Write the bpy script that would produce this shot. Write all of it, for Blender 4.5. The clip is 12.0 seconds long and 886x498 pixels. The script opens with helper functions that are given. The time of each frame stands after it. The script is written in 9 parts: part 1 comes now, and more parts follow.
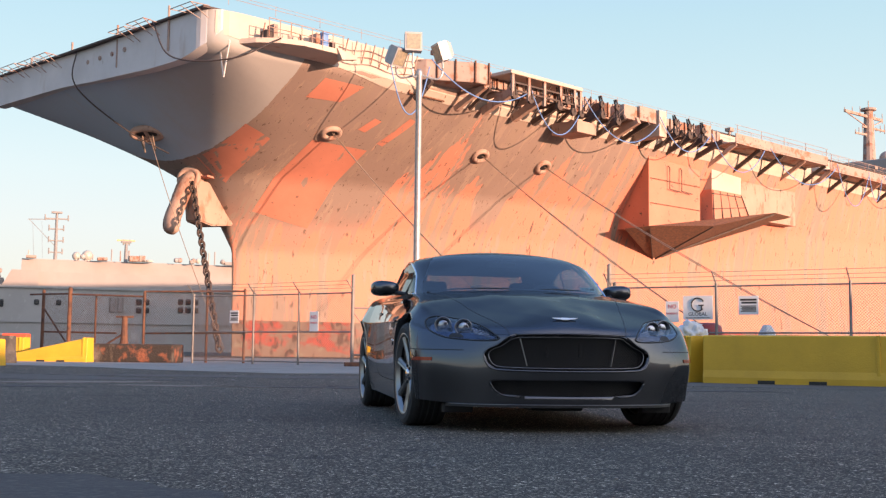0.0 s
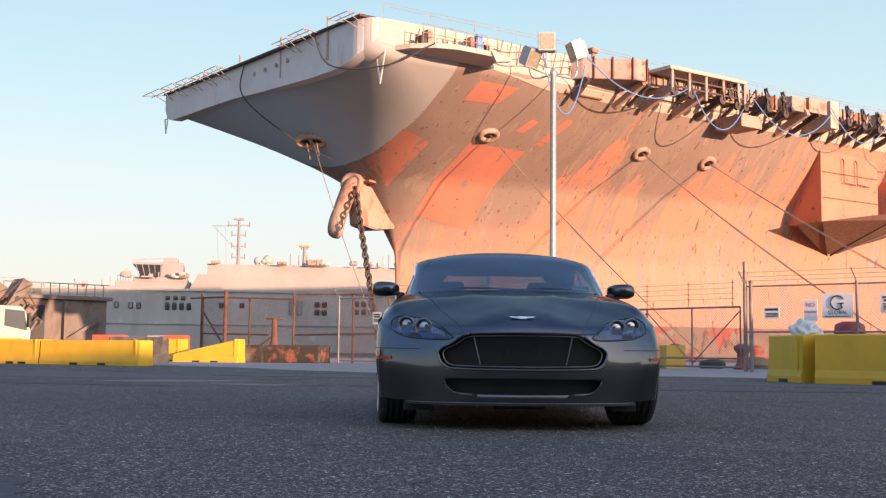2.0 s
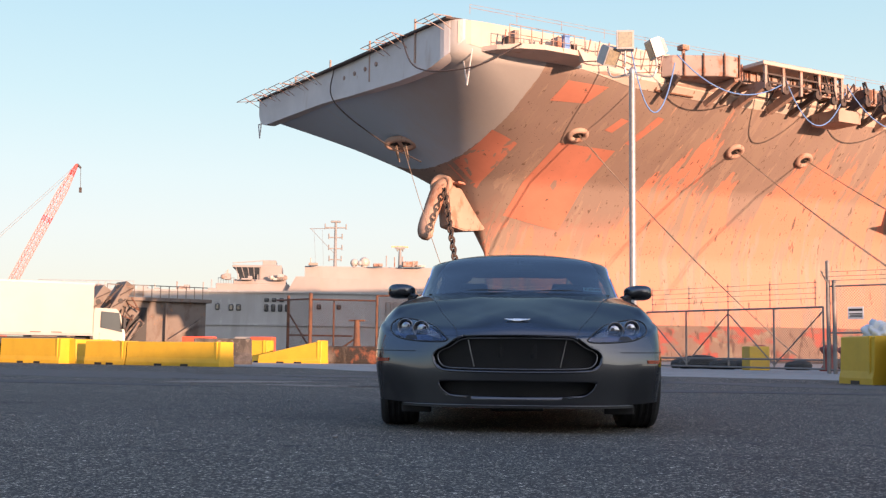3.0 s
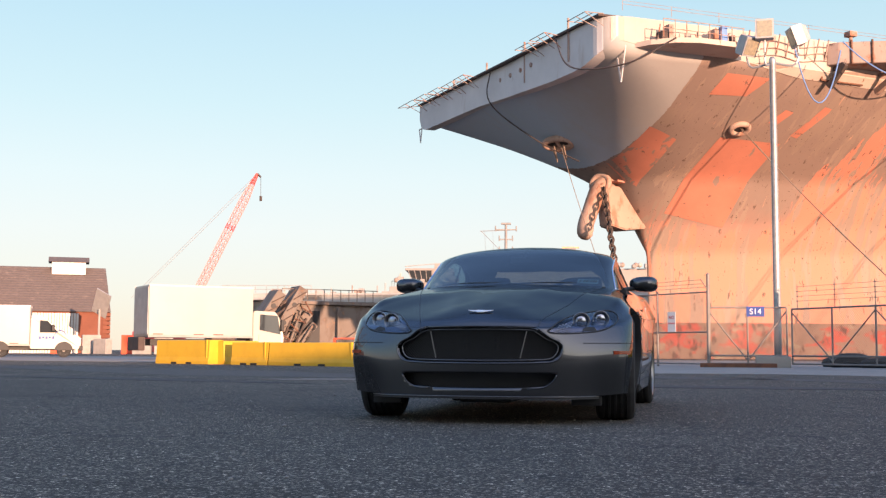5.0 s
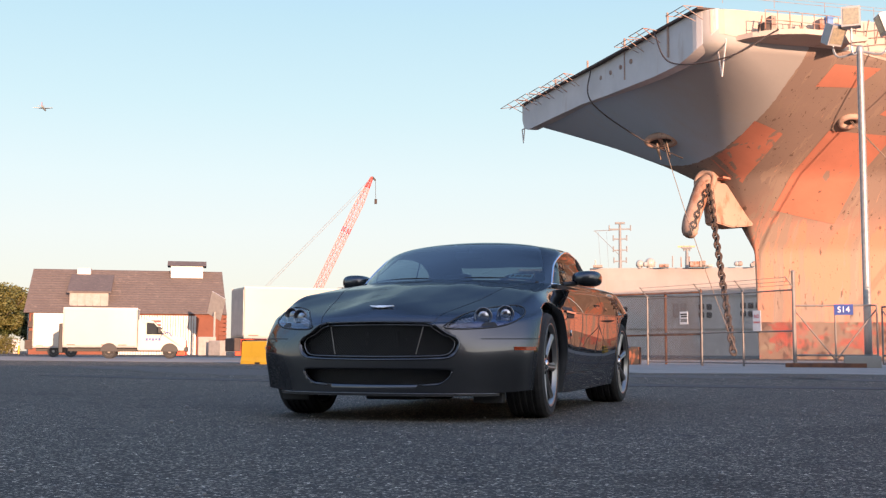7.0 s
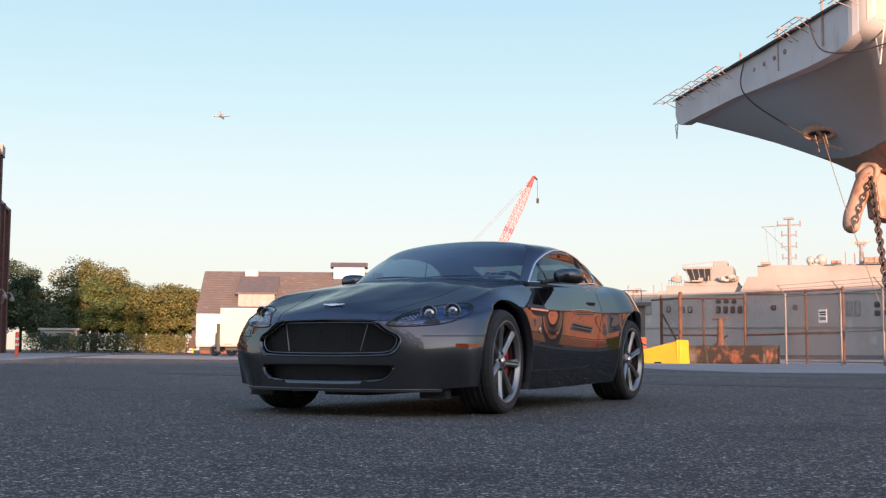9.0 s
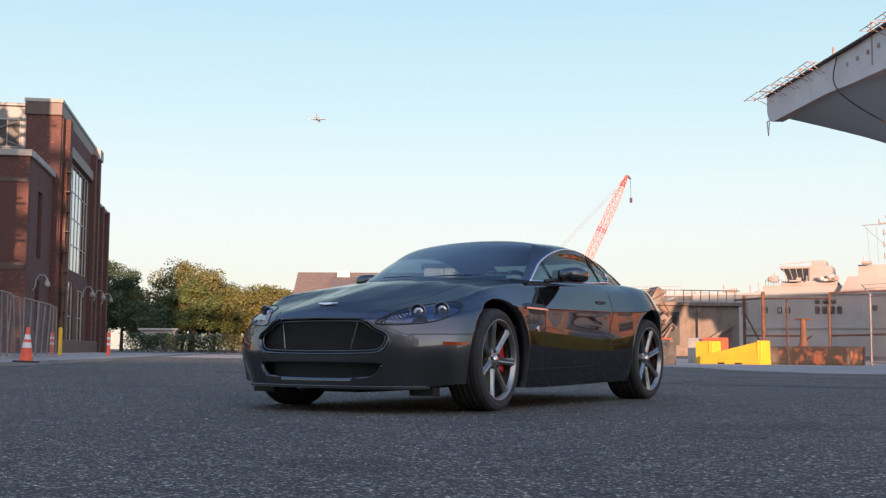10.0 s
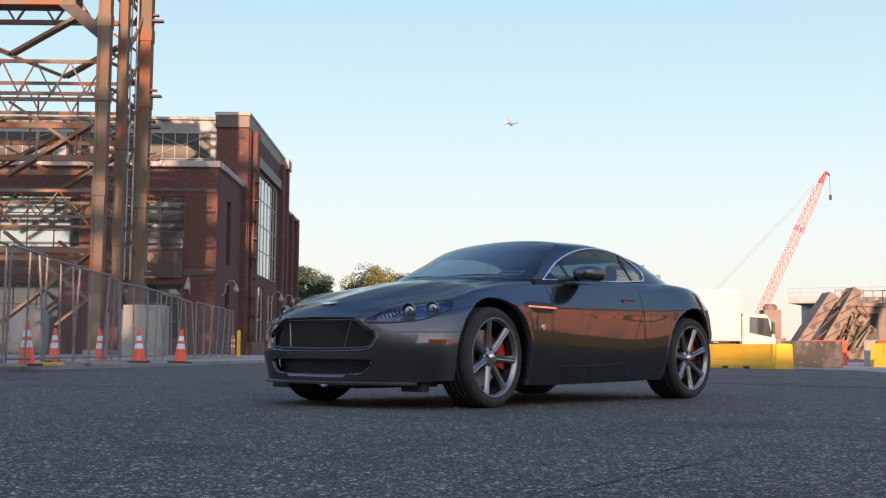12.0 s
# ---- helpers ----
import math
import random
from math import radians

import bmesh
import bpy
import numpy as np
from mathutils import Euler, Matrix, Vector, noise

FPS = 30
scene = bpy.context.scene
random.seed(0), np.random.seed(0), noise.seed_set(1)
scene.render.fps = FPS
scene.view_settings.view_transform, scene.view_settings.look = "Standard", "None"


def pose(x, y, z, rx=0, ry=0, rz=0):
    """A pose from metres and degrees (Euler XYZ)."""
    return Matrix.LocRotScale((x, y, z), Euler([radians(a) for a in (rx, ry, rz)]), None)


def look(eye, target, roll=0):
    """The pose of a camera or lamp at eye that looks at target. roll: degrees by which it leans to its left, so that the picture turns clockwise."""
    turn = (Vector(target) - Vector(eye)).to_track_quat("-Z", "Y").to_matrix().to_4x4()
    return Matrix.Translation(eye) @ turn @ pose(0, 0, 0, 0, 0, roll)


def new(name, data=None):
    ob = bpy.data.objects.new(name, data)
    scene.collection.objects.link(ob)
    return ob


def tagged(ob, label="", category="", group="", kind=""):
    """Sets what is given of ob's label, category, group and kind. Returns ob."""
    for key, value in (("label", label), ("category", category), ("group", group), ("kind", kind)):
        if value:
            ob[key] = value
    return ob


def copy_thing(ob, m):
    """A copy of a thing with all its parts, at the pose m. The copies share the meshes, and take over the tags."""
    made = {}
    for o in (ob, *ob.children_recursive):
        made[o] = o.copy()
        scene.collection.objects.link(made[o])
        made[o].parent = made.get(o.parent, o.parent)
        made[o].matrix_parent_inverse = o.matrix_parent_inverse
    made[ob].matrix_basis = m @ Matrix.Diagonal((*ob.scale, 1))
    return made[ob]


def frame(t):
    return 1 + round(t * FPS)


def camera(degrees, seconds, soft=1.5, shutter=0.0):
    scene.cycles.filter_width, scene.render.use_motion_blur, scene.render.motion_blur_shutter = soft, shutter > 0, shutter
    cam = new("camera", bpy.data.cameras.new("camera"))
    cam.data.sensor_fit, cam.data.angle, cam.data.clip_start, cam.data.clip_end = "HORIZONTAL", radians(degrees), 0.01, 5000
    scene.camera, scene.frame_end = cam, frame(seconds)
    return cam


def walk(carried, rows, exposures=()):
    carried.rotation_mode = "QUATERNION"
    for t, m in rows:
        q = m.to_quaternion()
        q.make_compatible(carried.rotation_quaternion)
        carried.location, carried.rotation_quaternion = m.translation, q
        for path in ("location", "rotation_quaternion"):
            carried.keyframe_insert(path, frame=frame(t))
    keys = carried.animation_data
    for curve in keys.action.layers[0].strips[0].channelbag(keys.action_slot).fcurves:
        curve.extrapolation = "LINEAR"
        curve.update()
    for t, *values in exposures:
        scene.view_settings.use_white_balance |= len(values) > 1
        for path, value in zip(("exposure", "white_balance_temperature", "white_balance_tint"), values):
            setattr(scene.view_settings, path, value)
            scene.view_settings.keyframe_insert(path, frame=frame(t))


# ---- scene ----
cam = camera(41.7, 12.0, 1.3)
PATH = [
    (0, (-1.894, -7.372, 0.462), (-1.561, -5.408, 0.639), 0.7),
    (0.5, (-1.58, -7.459, 0.455), (-1.327, -5.483, 0.631), 0.7),
    (1, (-1.263, -7.542, 0.459), (-1.089, -5.557, 0.634), 0.8),
    (1.5, (-0.91, -7.58, 0.464), (-0.812, -5.59, 0.641), 0.6),
    (2, (-0.581, -7.628, 0.464), (-0.553, -5.636, 0.639), 0.6),
    (2.5, (-0.261, -7.649, 0.471), (-0.311, -5.657, 0.646), 0.7),
    (3, (0.045, -7.651, 0.477), (-0.096, -5.664, 0.652), 0.6),
    (3.5, (0.368, -7.649, 0.468), (0.135, -5.67, 0.642), 0.5),
    (5.5, (1.642, -7.456, 0.414), (1.158, -5.524, 0.591), 0.2),
    (6, (1.935, -7.344, 0.409), (1.415, -5.421, 0.587), 0.1),
    (6.5, (2.255, -7.175, 0.409), (1.675, -5.269, 0.587), 0.2),
    (7, (2.576, -7.054, 0.4), (1.935, -5.167, 0.577), 0.2),
    (9, (3.854, -6.668, 0.389), (2.947, -4.894, 0.564), 0.24),
    (9.5, (4.185, -6.583, 0.384), (3.208, -4.847, 0.559), 0.3),
    (10, (4.473, -6.449, 0.377), (3.424, -4.756, 0.552), 0.39),
    (10.5, (4.773, -6.343, 0.389), (3.644, -4.702, 0.565), 0.45),
    (11, (5.055, -6.197, 0.383), (3.86, -4.602, 0.56), 0.45),
    (11.5, (5.343, -6.015, 0.358), (4.085, -4.471, 0.536), 0.47),
    (12, (5.611, -5.846, 0.351), (4.294, -4.351, 0.529), 0.47),
]
walk(cam, [(t, look(eye, target, roll)) for t, eye, target, roll in PATH], [(0, 1.45), (12, 1.45)])

# ---- world, sun, exposure ----
SUN_AZ, SUN_EL = radians(140.5), radians(5.4)
world = bpy.data.worlds.new("world")
scene.world = world
world.use_nodes = True
wn = world.node_tree
sky = wn.nodes.new("ShaderNodeTexSky")
sky.sky_type = "NISHITA"
sky.sun_disc = False
sky.sun_elevation, sky.sun_rotation = SUN_EL, SUN_AZ
sky.air_density, sky.dust_density, sky.ozone_density = 0.9, 0.1, 2.4
# thin evening haze: cream at the horizon, pale blue above, laid over the clear sky
HAZE = ((0.0, (0.345, 0.300, 0.262)), (0.05, (0.350, 0.328, 0.300)), (0.10, (0.347, 0.347, 0.335)), (0.146, (0.322, 0.353, 0.350)), (0.208, (0.270, 0.338, 0.350)),
        (0.28, (0.225, 0.312, 0.347)), (0.38, (0.165, 0.262, 0.385)), (0.6, (0.118, 0.205, 0.395)), (1.0, (0.080, 0.145, 0.32)))
toward, height = wn.nodes.new("ShaderNodeTexCoord"), wn.nodes.new("ShaderNodeSeparateXYZ")
wn.links.new(toward.outputs["Generated"], height.inputs[0])
haze = wn.nodes.new("ShaderNodeValToRGB")
for i, (at, tone) in enumerate(HAZE):
    e = haze.color_ramp.elements[i] if i < 2 else haze.color_ramp.elements.new(at)
    e.position, e.color = at, (*tone, 1)
wn.links.new(height.outputs[2], haze.inputs[0])
clear, veil = wn.nodes.new("ShaderNodeVectorMath"), wn.nodes.new("ShaderNodeMix")
clear.operation, veil.data_type = "SCALE", "RGBA"
clear.inputs["Scale"].default_value, veil.inputs[0].default_value = 0.10, 0.86
wn.links.new(sky.outputs[0], clear.inputs[0])
wn.links.new(clear.outputs[0], veil.inputs[6])
wn.links.new(haze.outputs[0], veil.inputs[7])
back = wn.nodes["Background"]
back.inputs["Strength"].default_value = 1.0
# wide warm glow of the sky round the low sun
facing_sun, falloff, glow, bright = (wn.nodes.new(k) for k in ("ShaderNodeVectorMath", "ShaderNodeMath", "ShaderNodeVectorMath", "ShaderNodeVectorMath"))
facing_sun.operation, falloff.operation, glow.operation, bright.operation = "DOT_PRODUCT", "POWER", "SCALE", "ADD"
facing_sun.inputs[1].default_value = (math.sin(SUN_AZ) * math.cos(SUN_EL), math.cos(SUN_AZ) * math.cos(SUN_EL), math.sin(SUN_EL))
falloff.use_clamp, falloff.inputs[1].default_value = True, 2.4
above = wn.nodes.new("ShaderNodeMath")
above.operation, above.inputs[1].default_value = "MAXIMUM", 0.0
wn.links.new(toward.outputs["Generated"], facing_sun.inputs[0])
wn.links.new(facing_sun.outputs["Value"], above.inputs[0])
wn.links.new(above.outputs[0], falloff.inputs[0])
glow.inputs[0].default_value = (0.70, 0.56, 0.44)
wn.links.new(falloff.outputs[0], glow.inputs["Scale"])
wn.links.new(veil.outputs[2], bright.inputs[0])
wn.links.new(glow.outputs[0], bright.inputs[1])
wn.links.new(bright.outputs[0], back.inputs[0])
sun_data = bpy.data.lights.new("sun", "SUN")
sun_data.energy, sun_data.angle, sun_data.color = 3.9, radians(0.6), (1.0, 0.60, 0.40)
sun = new("sun", sun_data)
SUN_DIR = Vector((math.sin(SUN_AZ) * math.cos(SUN_EL), math.cos(SUN_AZ) * math.cos(SUN_EL), math.sin(SUN_EL)))
sun.matrix_world = Matrix.Translation((60, -40, 40)) @ SUN_DIR.to_track_quat("Z", "Y").to_matrix().to_4x4()


# ---- materials ----
def mix_rgb(nt, kind="MIX", fac=0.5):
    n = nt.nodes.new("ShaderNodeMix")
    n.data_type, n.blend_type = "RGBA", kind
    n.inputs[0].default_value = fac
    return n


def noise_tex(nt, scale, detail=6.0, rough=0.6, coords="Object", stretch=(1, 1, 1)):
    tc, mp = nt.nodes.new("ShaderNodeTexCoord"), nt.nodes.new("ShaderNodeMapping")
    mp.inputs["Scale"].default_value = stretch
    nt.links.new(tc.outputs[coords], mp.inputs[0])
    n = nt.nodes.new("ShaderNodeTexNoise")
    n.inputs["Scale"].default_value, n.inputs["Detail"].default_value, n.inputs["Roughness"].default_value = scale, detail, rough
    nt.links.new(mp.outputs[0], n.inputs["Vector"])
    return n


def ramp(nt, source, lo, hi, c0=(0, 0, 0), c1=(1, 1, 1)):
    r = nt.nodes.new("ShaderNodeValToRGB")
    r.color_ramp.elements[0].position, r.color_ramp.elements[1].position = lo, hi
    r.color_ramp.elements[0].color, r.color_ramp.elements[1].color = (*c0, 1), (*c1, 1)
    nt.links.new(source, r.inputs[0])
    return r


def surf(name, c0, c1=None, scale=3.0, rough=0.6, metal=0.0, bump=0.0, bump_scale=60.0, stain=None, stain_scale=0.7,
         stain_at=(0.55, 0.7), stretch=(1, 1, 1), vary=0.0, coat=0.0):
    """A procedural surface: two tones by noise, fine bump, stains of a third tone."""
    m = bpy.data.materials.new(name)
    m.use_nodes = True
    nt = m.node_tree
    p = nt.nodes["Principled BSDF"]
    p.inputs["Roughness"].default_value, p.inputs["Metallic"].default_value = rough, metal
    p.inputs["Coat Weight"].default_value = coat
    c1 = c1 or tuple(v * 0.8 for v in c0)
    n = noise_tex(nt, scale, stretch=stretch)
    col = ramp(nt, n.outputs[0], 0.35, 0.65, c0, c1).outputs[0]
    if stain:
        sn = noise_tex(nt, stain_scale, 8, 0.65, stretch=stretch)
        f = ramp(nt, sn.outputs[0], *stain_at)
        mx = mix_rgb(nt)
        nt.links.new(f.outputs[0], mx.inputs[0])
        nt.links.new(col, mx.inputs[6])
        mx.inputs[7].default_value = (*stain, 1)
        col = mx.outputs[2]
    if vary:
        info, hsv = nt.nodes.new("ShaderNodeObjectInfo"), nt.nodes.new("ShaderNodeHueSaturation")
        mr = nt.nodes.new("ShaderNodeMapRange")
        mr.inputs[3].default_value, mr.inputs[4].default_value = 1 - vary, 1 + vary
        nt.links.new(info.outputs["Random"], mr.inputs[0])
        nt.links.new(mr.outputs[0], hsv.inputs["Value"])
        nt.links.new(col, hsv.inputs["Color"])
        col = hsv.outputs[0]
    nt.links.new(col, p.inputs["Base Color"])
    if bump:
        bn = noise_tex(nt, bump_scale, 4, 0.6)
        b = nt.nodes.new("ShaderNodeBump")
        b.inputs["Strength"].default_value, b.inputs["Distance"].default_value = bump, 0.02
        nt.links.new(bn.outputs[0], b.inputs["Height"])
        nt.links.new(b.outputs[0], p.inputs["Normal"])
    return m


def glassy(name, color, rough=0.02, ior=1.45):
    m = bpy.data.materials.new(name)
    m.use_nodes = True
    p = m.node_tree.nodes["Principled BSDF"]
    p.inputs["Base Color"].default_value = (*color, 1)
    p.inputs["Roughness"].default_value = rough
    p.inputs["Transmission Weight"].default_value = 1.0
    p.inputs["IOR"].default_value = ior
    return m


# ---- mesh helpers ----
def mesh_object(name, bm, material, smooth=False):
    me = bpy.data.meshes.new(name)
    bm.normal_update()
    if smooth:
        for f in bm.faces:
            f.smooth = True
    bm.to_mesh(me)
    bm.free()
    if material:
        me.materials.append(material)
    return new(name, me)


def part(name, bm, material, parent, label="", smooth=False):
    ob = mesh_object(name, bm, material, smooth)
    ob.parent = parent
    if label:
        tagged(ob, label)
    return ob


def empty(name, m, label, category, group="", kind=""):
    ob = new(name)
    ob.matrix_world = m
    ob.empty_display_size = 0.2
    return tagged(ob, label, category, group, kind)


def box(bm, x0, x1, y0, y1, z0, z1, bevel=0.0, m=None):
    r = bmesh.ops.create_cube(bm, size=1.0)
    vs = r["verts"]
    bmesh.ops.transform(bm, matrix=Matrix.LocRotScale(((x0 + x1) / 2, (y0 + y1) / 2, (z0 + z1) / 2), None, (x1 - x0, y1 - y0, z1 - z0)), verts=vs)
    if bevel:
        es = list({e for v in vs for e in v.link_edges})
        vs = bmesh.ops.bevel(bm, geom=es, offset=bevel, segments=2, affect="EDGES", profile=0.6)["verts"]
    if m is not None:
        bmesh.ops.transform(bm, matrix=m, verts=vs)
    return bm


def boxed(*a, bevel=0.0, m=None):
    return box(bmesh.new(), *a, bevel=bevel, m=m)


def tube(bm, a, b, r, seg=8, r2=None, caps=True):
    """A bar of round section from a to b."""
    a, b = Vector(a), Vector(b)
    d = b - a
    if d.length < 1e-6:
        return bm
    m = Matrix.Translation((a + b) / 2) @ d.to_track_quat("Z", "Y").to_matrix().to_4x4()
    bmesh.ops.create_cone(bm, cap_ends=caps, segments=seg, radius1=r, radius2=r if r2 is None else r2, depth=d.length, matrix=m)
    return bm


def pipe(bm, pts, r, seg=6):
    """A bent round bar along the points."""
    pts = [Vector(p) for p in pts]
    rings = []
    for i, p in enumerate(pts):
        d = (pts[min(i + 1, len(pts) - 1)] - pts[max(i - 1, 0)]).normalized()
        q = d.to_track_quat("Z", "Y")
        rings.append([bm.verts.new(p + q @ Vector((r * math.cos(k * math.tau / seg), r * math.sin(k * math.tau / seg), 0))) for k in range(seg)])
    for a, b in zip(rings, rings[1:]):
        for k in range(seg):
            bm.faces.new((a[k], a[(k + 1) % seg], b[(k + 1) % seg], b[k]))
    bm.faces.new(rings[0][::-1])
    bm.faces.new(rings[-1])
    return bm


def bar(bm, a, b, w, h, up=(0, 0, 1)):
    """A bar of square section from a to b."""
    a, b = Vector(a), Vector(b)
    d = b - a
    z = d.normalized()
    x = Vector(up).cross(z)
    if x.length < 1e-4:
        x = Vector((1, 0, 0))
    x.normalize()
    y = z.cross(x)
    vs = [bm.verts.new(p + x * sx * w / 2 + y * sy * h / 2) for p in (a, b) for sx, sy in ((-1, -1), (1, -1), (1, 1), (-1, 1))]
    for f in ((3, 2, 1, 0), (4, 5, 6, 7), (0, 1, 5, 4), (1, 2, 6, 5), (2, 3, 7, 6), (3, 0, 4, 7)):
        bm.faces.new([vs[i] for i in f])
    return bm


def prism(bm, outline, h0, h1, m=None):
    """A plate with the outline (x, y) from z = h0 to h1."""
    lo = [bm.verts.new((x, y, h0)) for x, y in outline]
    hi = [bm.verts.new((x, y, h1)) for x, y in outline]
    n = len(outline)
    bm.faces.new(lo[::-1])
    bm.faces.new(hi)
    for i in range(n):
        bm.faces.new((lo[i], lo[(i + 1) % n], hi[(i + 1) % n], hi[i]))
    if m is not None:
        bmesh.ops.transform(bm, matrix=m, verts=lo + hi)
    bmesh.ops.recalc_face_normals(bm, faces=bm.faces)
    return bm


def lathe(bm, profile, seg=24, m=None, caps=True):
    """A turned body: profile of (radius, z)."""
    rings = []
    for r, z in profile:
        rings.append([bm.verts.new((r * math.cos(k * math.tau / seg), r * math.sin(k * math.tau / seg), z)) for k in range(seg)])
    for a, b in zip(rings, rings[1:]):
        for k in range(seg):
            bm.faces.new((a[k], a[(k + 1) % seg], b[(k + 1) % seg], b[k]))
    if caps:
        bm.faces.new(rings[0][::-1])
        bm.faces.new(rings[-1])
    if m is not None:
        bmesh.ops.transform(bm, matrix=m, verts=[v for r in rings for v in r])
    return bm


def grid_faces(bm, rows, flip=False):
    """A sheet through rows of points."""
    vs = [[bm.verts.new(p) for p in row] for row in rows]
    for a, b in zip(vs, vs[1:]):
        for k in range(len(a) - 1):
            f = (a[k], a[k + 1], b[k + 1], b[k])
            bm.faces.new(f[::-1] if flip else f)
    return vs


def spline(knots, n, before=None, after=None):
    """n points of a Catmull-Rom curve through the knots (rows of a numpy array), even in knot number."""
    k = np.asarray(knots, float)
    e = np.vstack([2 * k[0] - k[1] if before is None else before, k, 2 * k[-1] - k[-2] if after is None else after])
    out = []
    for t in np.linspace(0, len(k) - 1, n):
        i = min(int(t), len(k) - 2)
        u = t - i
        p0, p1, p2, p3 = e[i], e[i + 1], e[i + 2], e[i + 3]
        out.append(0.5 * (2 * p1 + (p2 - p0) * u + (2 * p0 - 5 * p1 + 4 * p2 - p3) * u * u + (3 * p1 - p0 - 3 * p2 + p3) * u ** 3))
    return np.array(out)



def layered(name, layers, rough=0.7, metal=0.0, bump=0.0, bump_scale=40.0):
    """Base colour, then layers of (colour, noise scale, low, high, stretch, turn): paint, primer, stains and rust over one another."""
    m = bpy.data.materials.new(name)
    m.use_nodes = True
    nt = m.node_tree
    p = nt.nodes["Principled BSDF"]
    p.inputs["Roughness"].default_value, p.inputs["Metallic"].default_value = rough, metal
    col = None
    for color, scale, lo, hi, stretch, turn in layers:
        if col is None:
            n = noise_tex(nt, scale, 6, 0.6, stretch=stretch)
            col = ramp(nt, n.outputs[0], lo, hi, color, tuple(v * 0.8 for v in color)).outputs[0]
            continue
        n = noise_tex(nt, scale, 9, 0.62, stretch=stretch)
        n.inputs["Vector"].links[0].from_node.inputs["Rotation"].default_value = turn
        f = ramp(nt, n.outputs[0], lo, hi)
        mx = mix_rgb(nt)
        nt.links.new(f.outputs[0], mx.inputs[0])
        nt.links.new(col, mx.inputs[6])
        mx.inputs[7].default_value = (*color, 1)
        col = mx.outputs[2]
    nt.links.new(col, p.inputs["Base Color"])
    if bump:
        bn = noise_tex(nt, bump_scale, 5, 0.6)
        b = nt.nodes.new("ShaderNodeBump")
        b.inputs["Strength"].default_value, b.inputs["Distance"].default_value = bump, 0.05
        nt.links.new(bn.outputs[0], b.inputs["Height"])
        nt.links.new(b.outputs[0], p.inputs["Normal"])
    return m


ONE, NO = (1, 1, 1), (0, 0, 0)
def asphalt_material():
    """Packed stones in dark binder, with worn pale and tarry dark areas."""
    m = layered("asphalt", [((0.100, 0.088, 0.070), 0.25, 0.3, 0.7, ONE, NO), ((0.064, 0.056, 0.044), 0.5, 0.54, 0.66, (1, 1.6, 1), NO), ((0.122, 0.108, 0.087), 0.16, 0.58, 0.68, (1, 2.2, 1), NO), ((0.038, 0.036, 0.034), 3.0, 0.58, 0.7, ONE, NO)], 0.85)
    m.node_tree.nodes["Principled BSDF"].inputs["Specular IOR Level"].default_value = 0.3
    nt = m.node_tree
    p = nt.nodes["Principled BSDF"]
    base = p.inputs["Base Color"].links[0].from_socket
    tc = nt.nodes.new("ShaderNodeTexCoord")
    for scale, lo, hi, dark, light in ((110, 0.72, 1.0, 0.60, 4.0), (60, 0.88, 1.0, 0.95, 2.8), (210, 0.3, 1.0, 0.55, 1.85)):
        vo = nt.nodes.new("ShaderNodeTexVoronoi")
        vo.inputs["Scale"].default_value = scale
        nt.links.new(tc.outputs["Object"], vo.inputs["Vector"])
        sep = nt.nodes.new("ShaderNodeSeparateColor")
        nt.links.new(vo.outputs["Color"], sep.inputs[0])
        mr = nt.nodes.new("ShaderNodeMapRange")
        mr.inputs[1].default_value, mr.inputs[2].default_value, mr.inputs[3].default_value, mr.inputs[4].default_value = lo, hi, dark, light
        nt.links.new(sep.outputs[0], mr.inputs[0])
        mx = mix_rgb(nt, "MULTIPLY", 1.0)
        nt.links.new(base, mx.inputs[6])
        nt.links.new(mr.outputs[0], mx.inputs[7])
        base = mx.outputs[2]
        if scale == 110:
            b = nt.nodes.new("ShaderNodeBump")
            b.inputs["Strength"].default_value, b.inputs["Distance"].default_value = 0.8, 0.005
            b.invert = True
            nt.links.new(vo.outputs["Distance"], b.inputs["Height"])
            nt.links.new(b.outputs[0], p.inputs["Normal"])
    nt.links.new(base, p.inputs["Base Color"])
    return m


ASPHALT = asphalt_material()
CONCRETE = layered("concrete", [((0.30, 0.285, 0.26), 0.6, 0.3, 0.7, ONE, NO), ((0.17, 0.16, 0.145), 1.4, 0.55, 0.68, ONE, NO), ((0.36, 0.34, 0.31), 25, 0.58, 0.7, ONE, NO)], 0.9, bump=0.3)
STAINED = layered("stained concrete", [((0.20, 0.16, 0.13), 1.2, 0.3, 0.7, ONE, NO), ((0.035, 0.028, 0.024), 0.9, 0.42, 0.52, (1, 1, 0.6), NO), ((0.24, 0.085, 0.045), 1.6, 0.55, 0.65, ONE, NO)], 0.9, bump=0.5, bump_scale=12)
STEEL = surf("galvanised steel", (0.42, 0.43, 0.44), (0.32, 0.33, 0.34), 8, 0.45, 0.6)
GALV = surf("dull galvanised wire", (0.24, 0.22, 0.205), (0.17, 0.155, 0.145), 3, 0.6, 0.2)
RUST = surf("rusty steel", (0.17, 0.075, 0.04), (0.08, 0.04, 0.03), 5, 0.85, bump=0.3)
TAUPE, PRIMER = (0.28, 0.20, 0.165), (0.55, 0.205, 0.135)


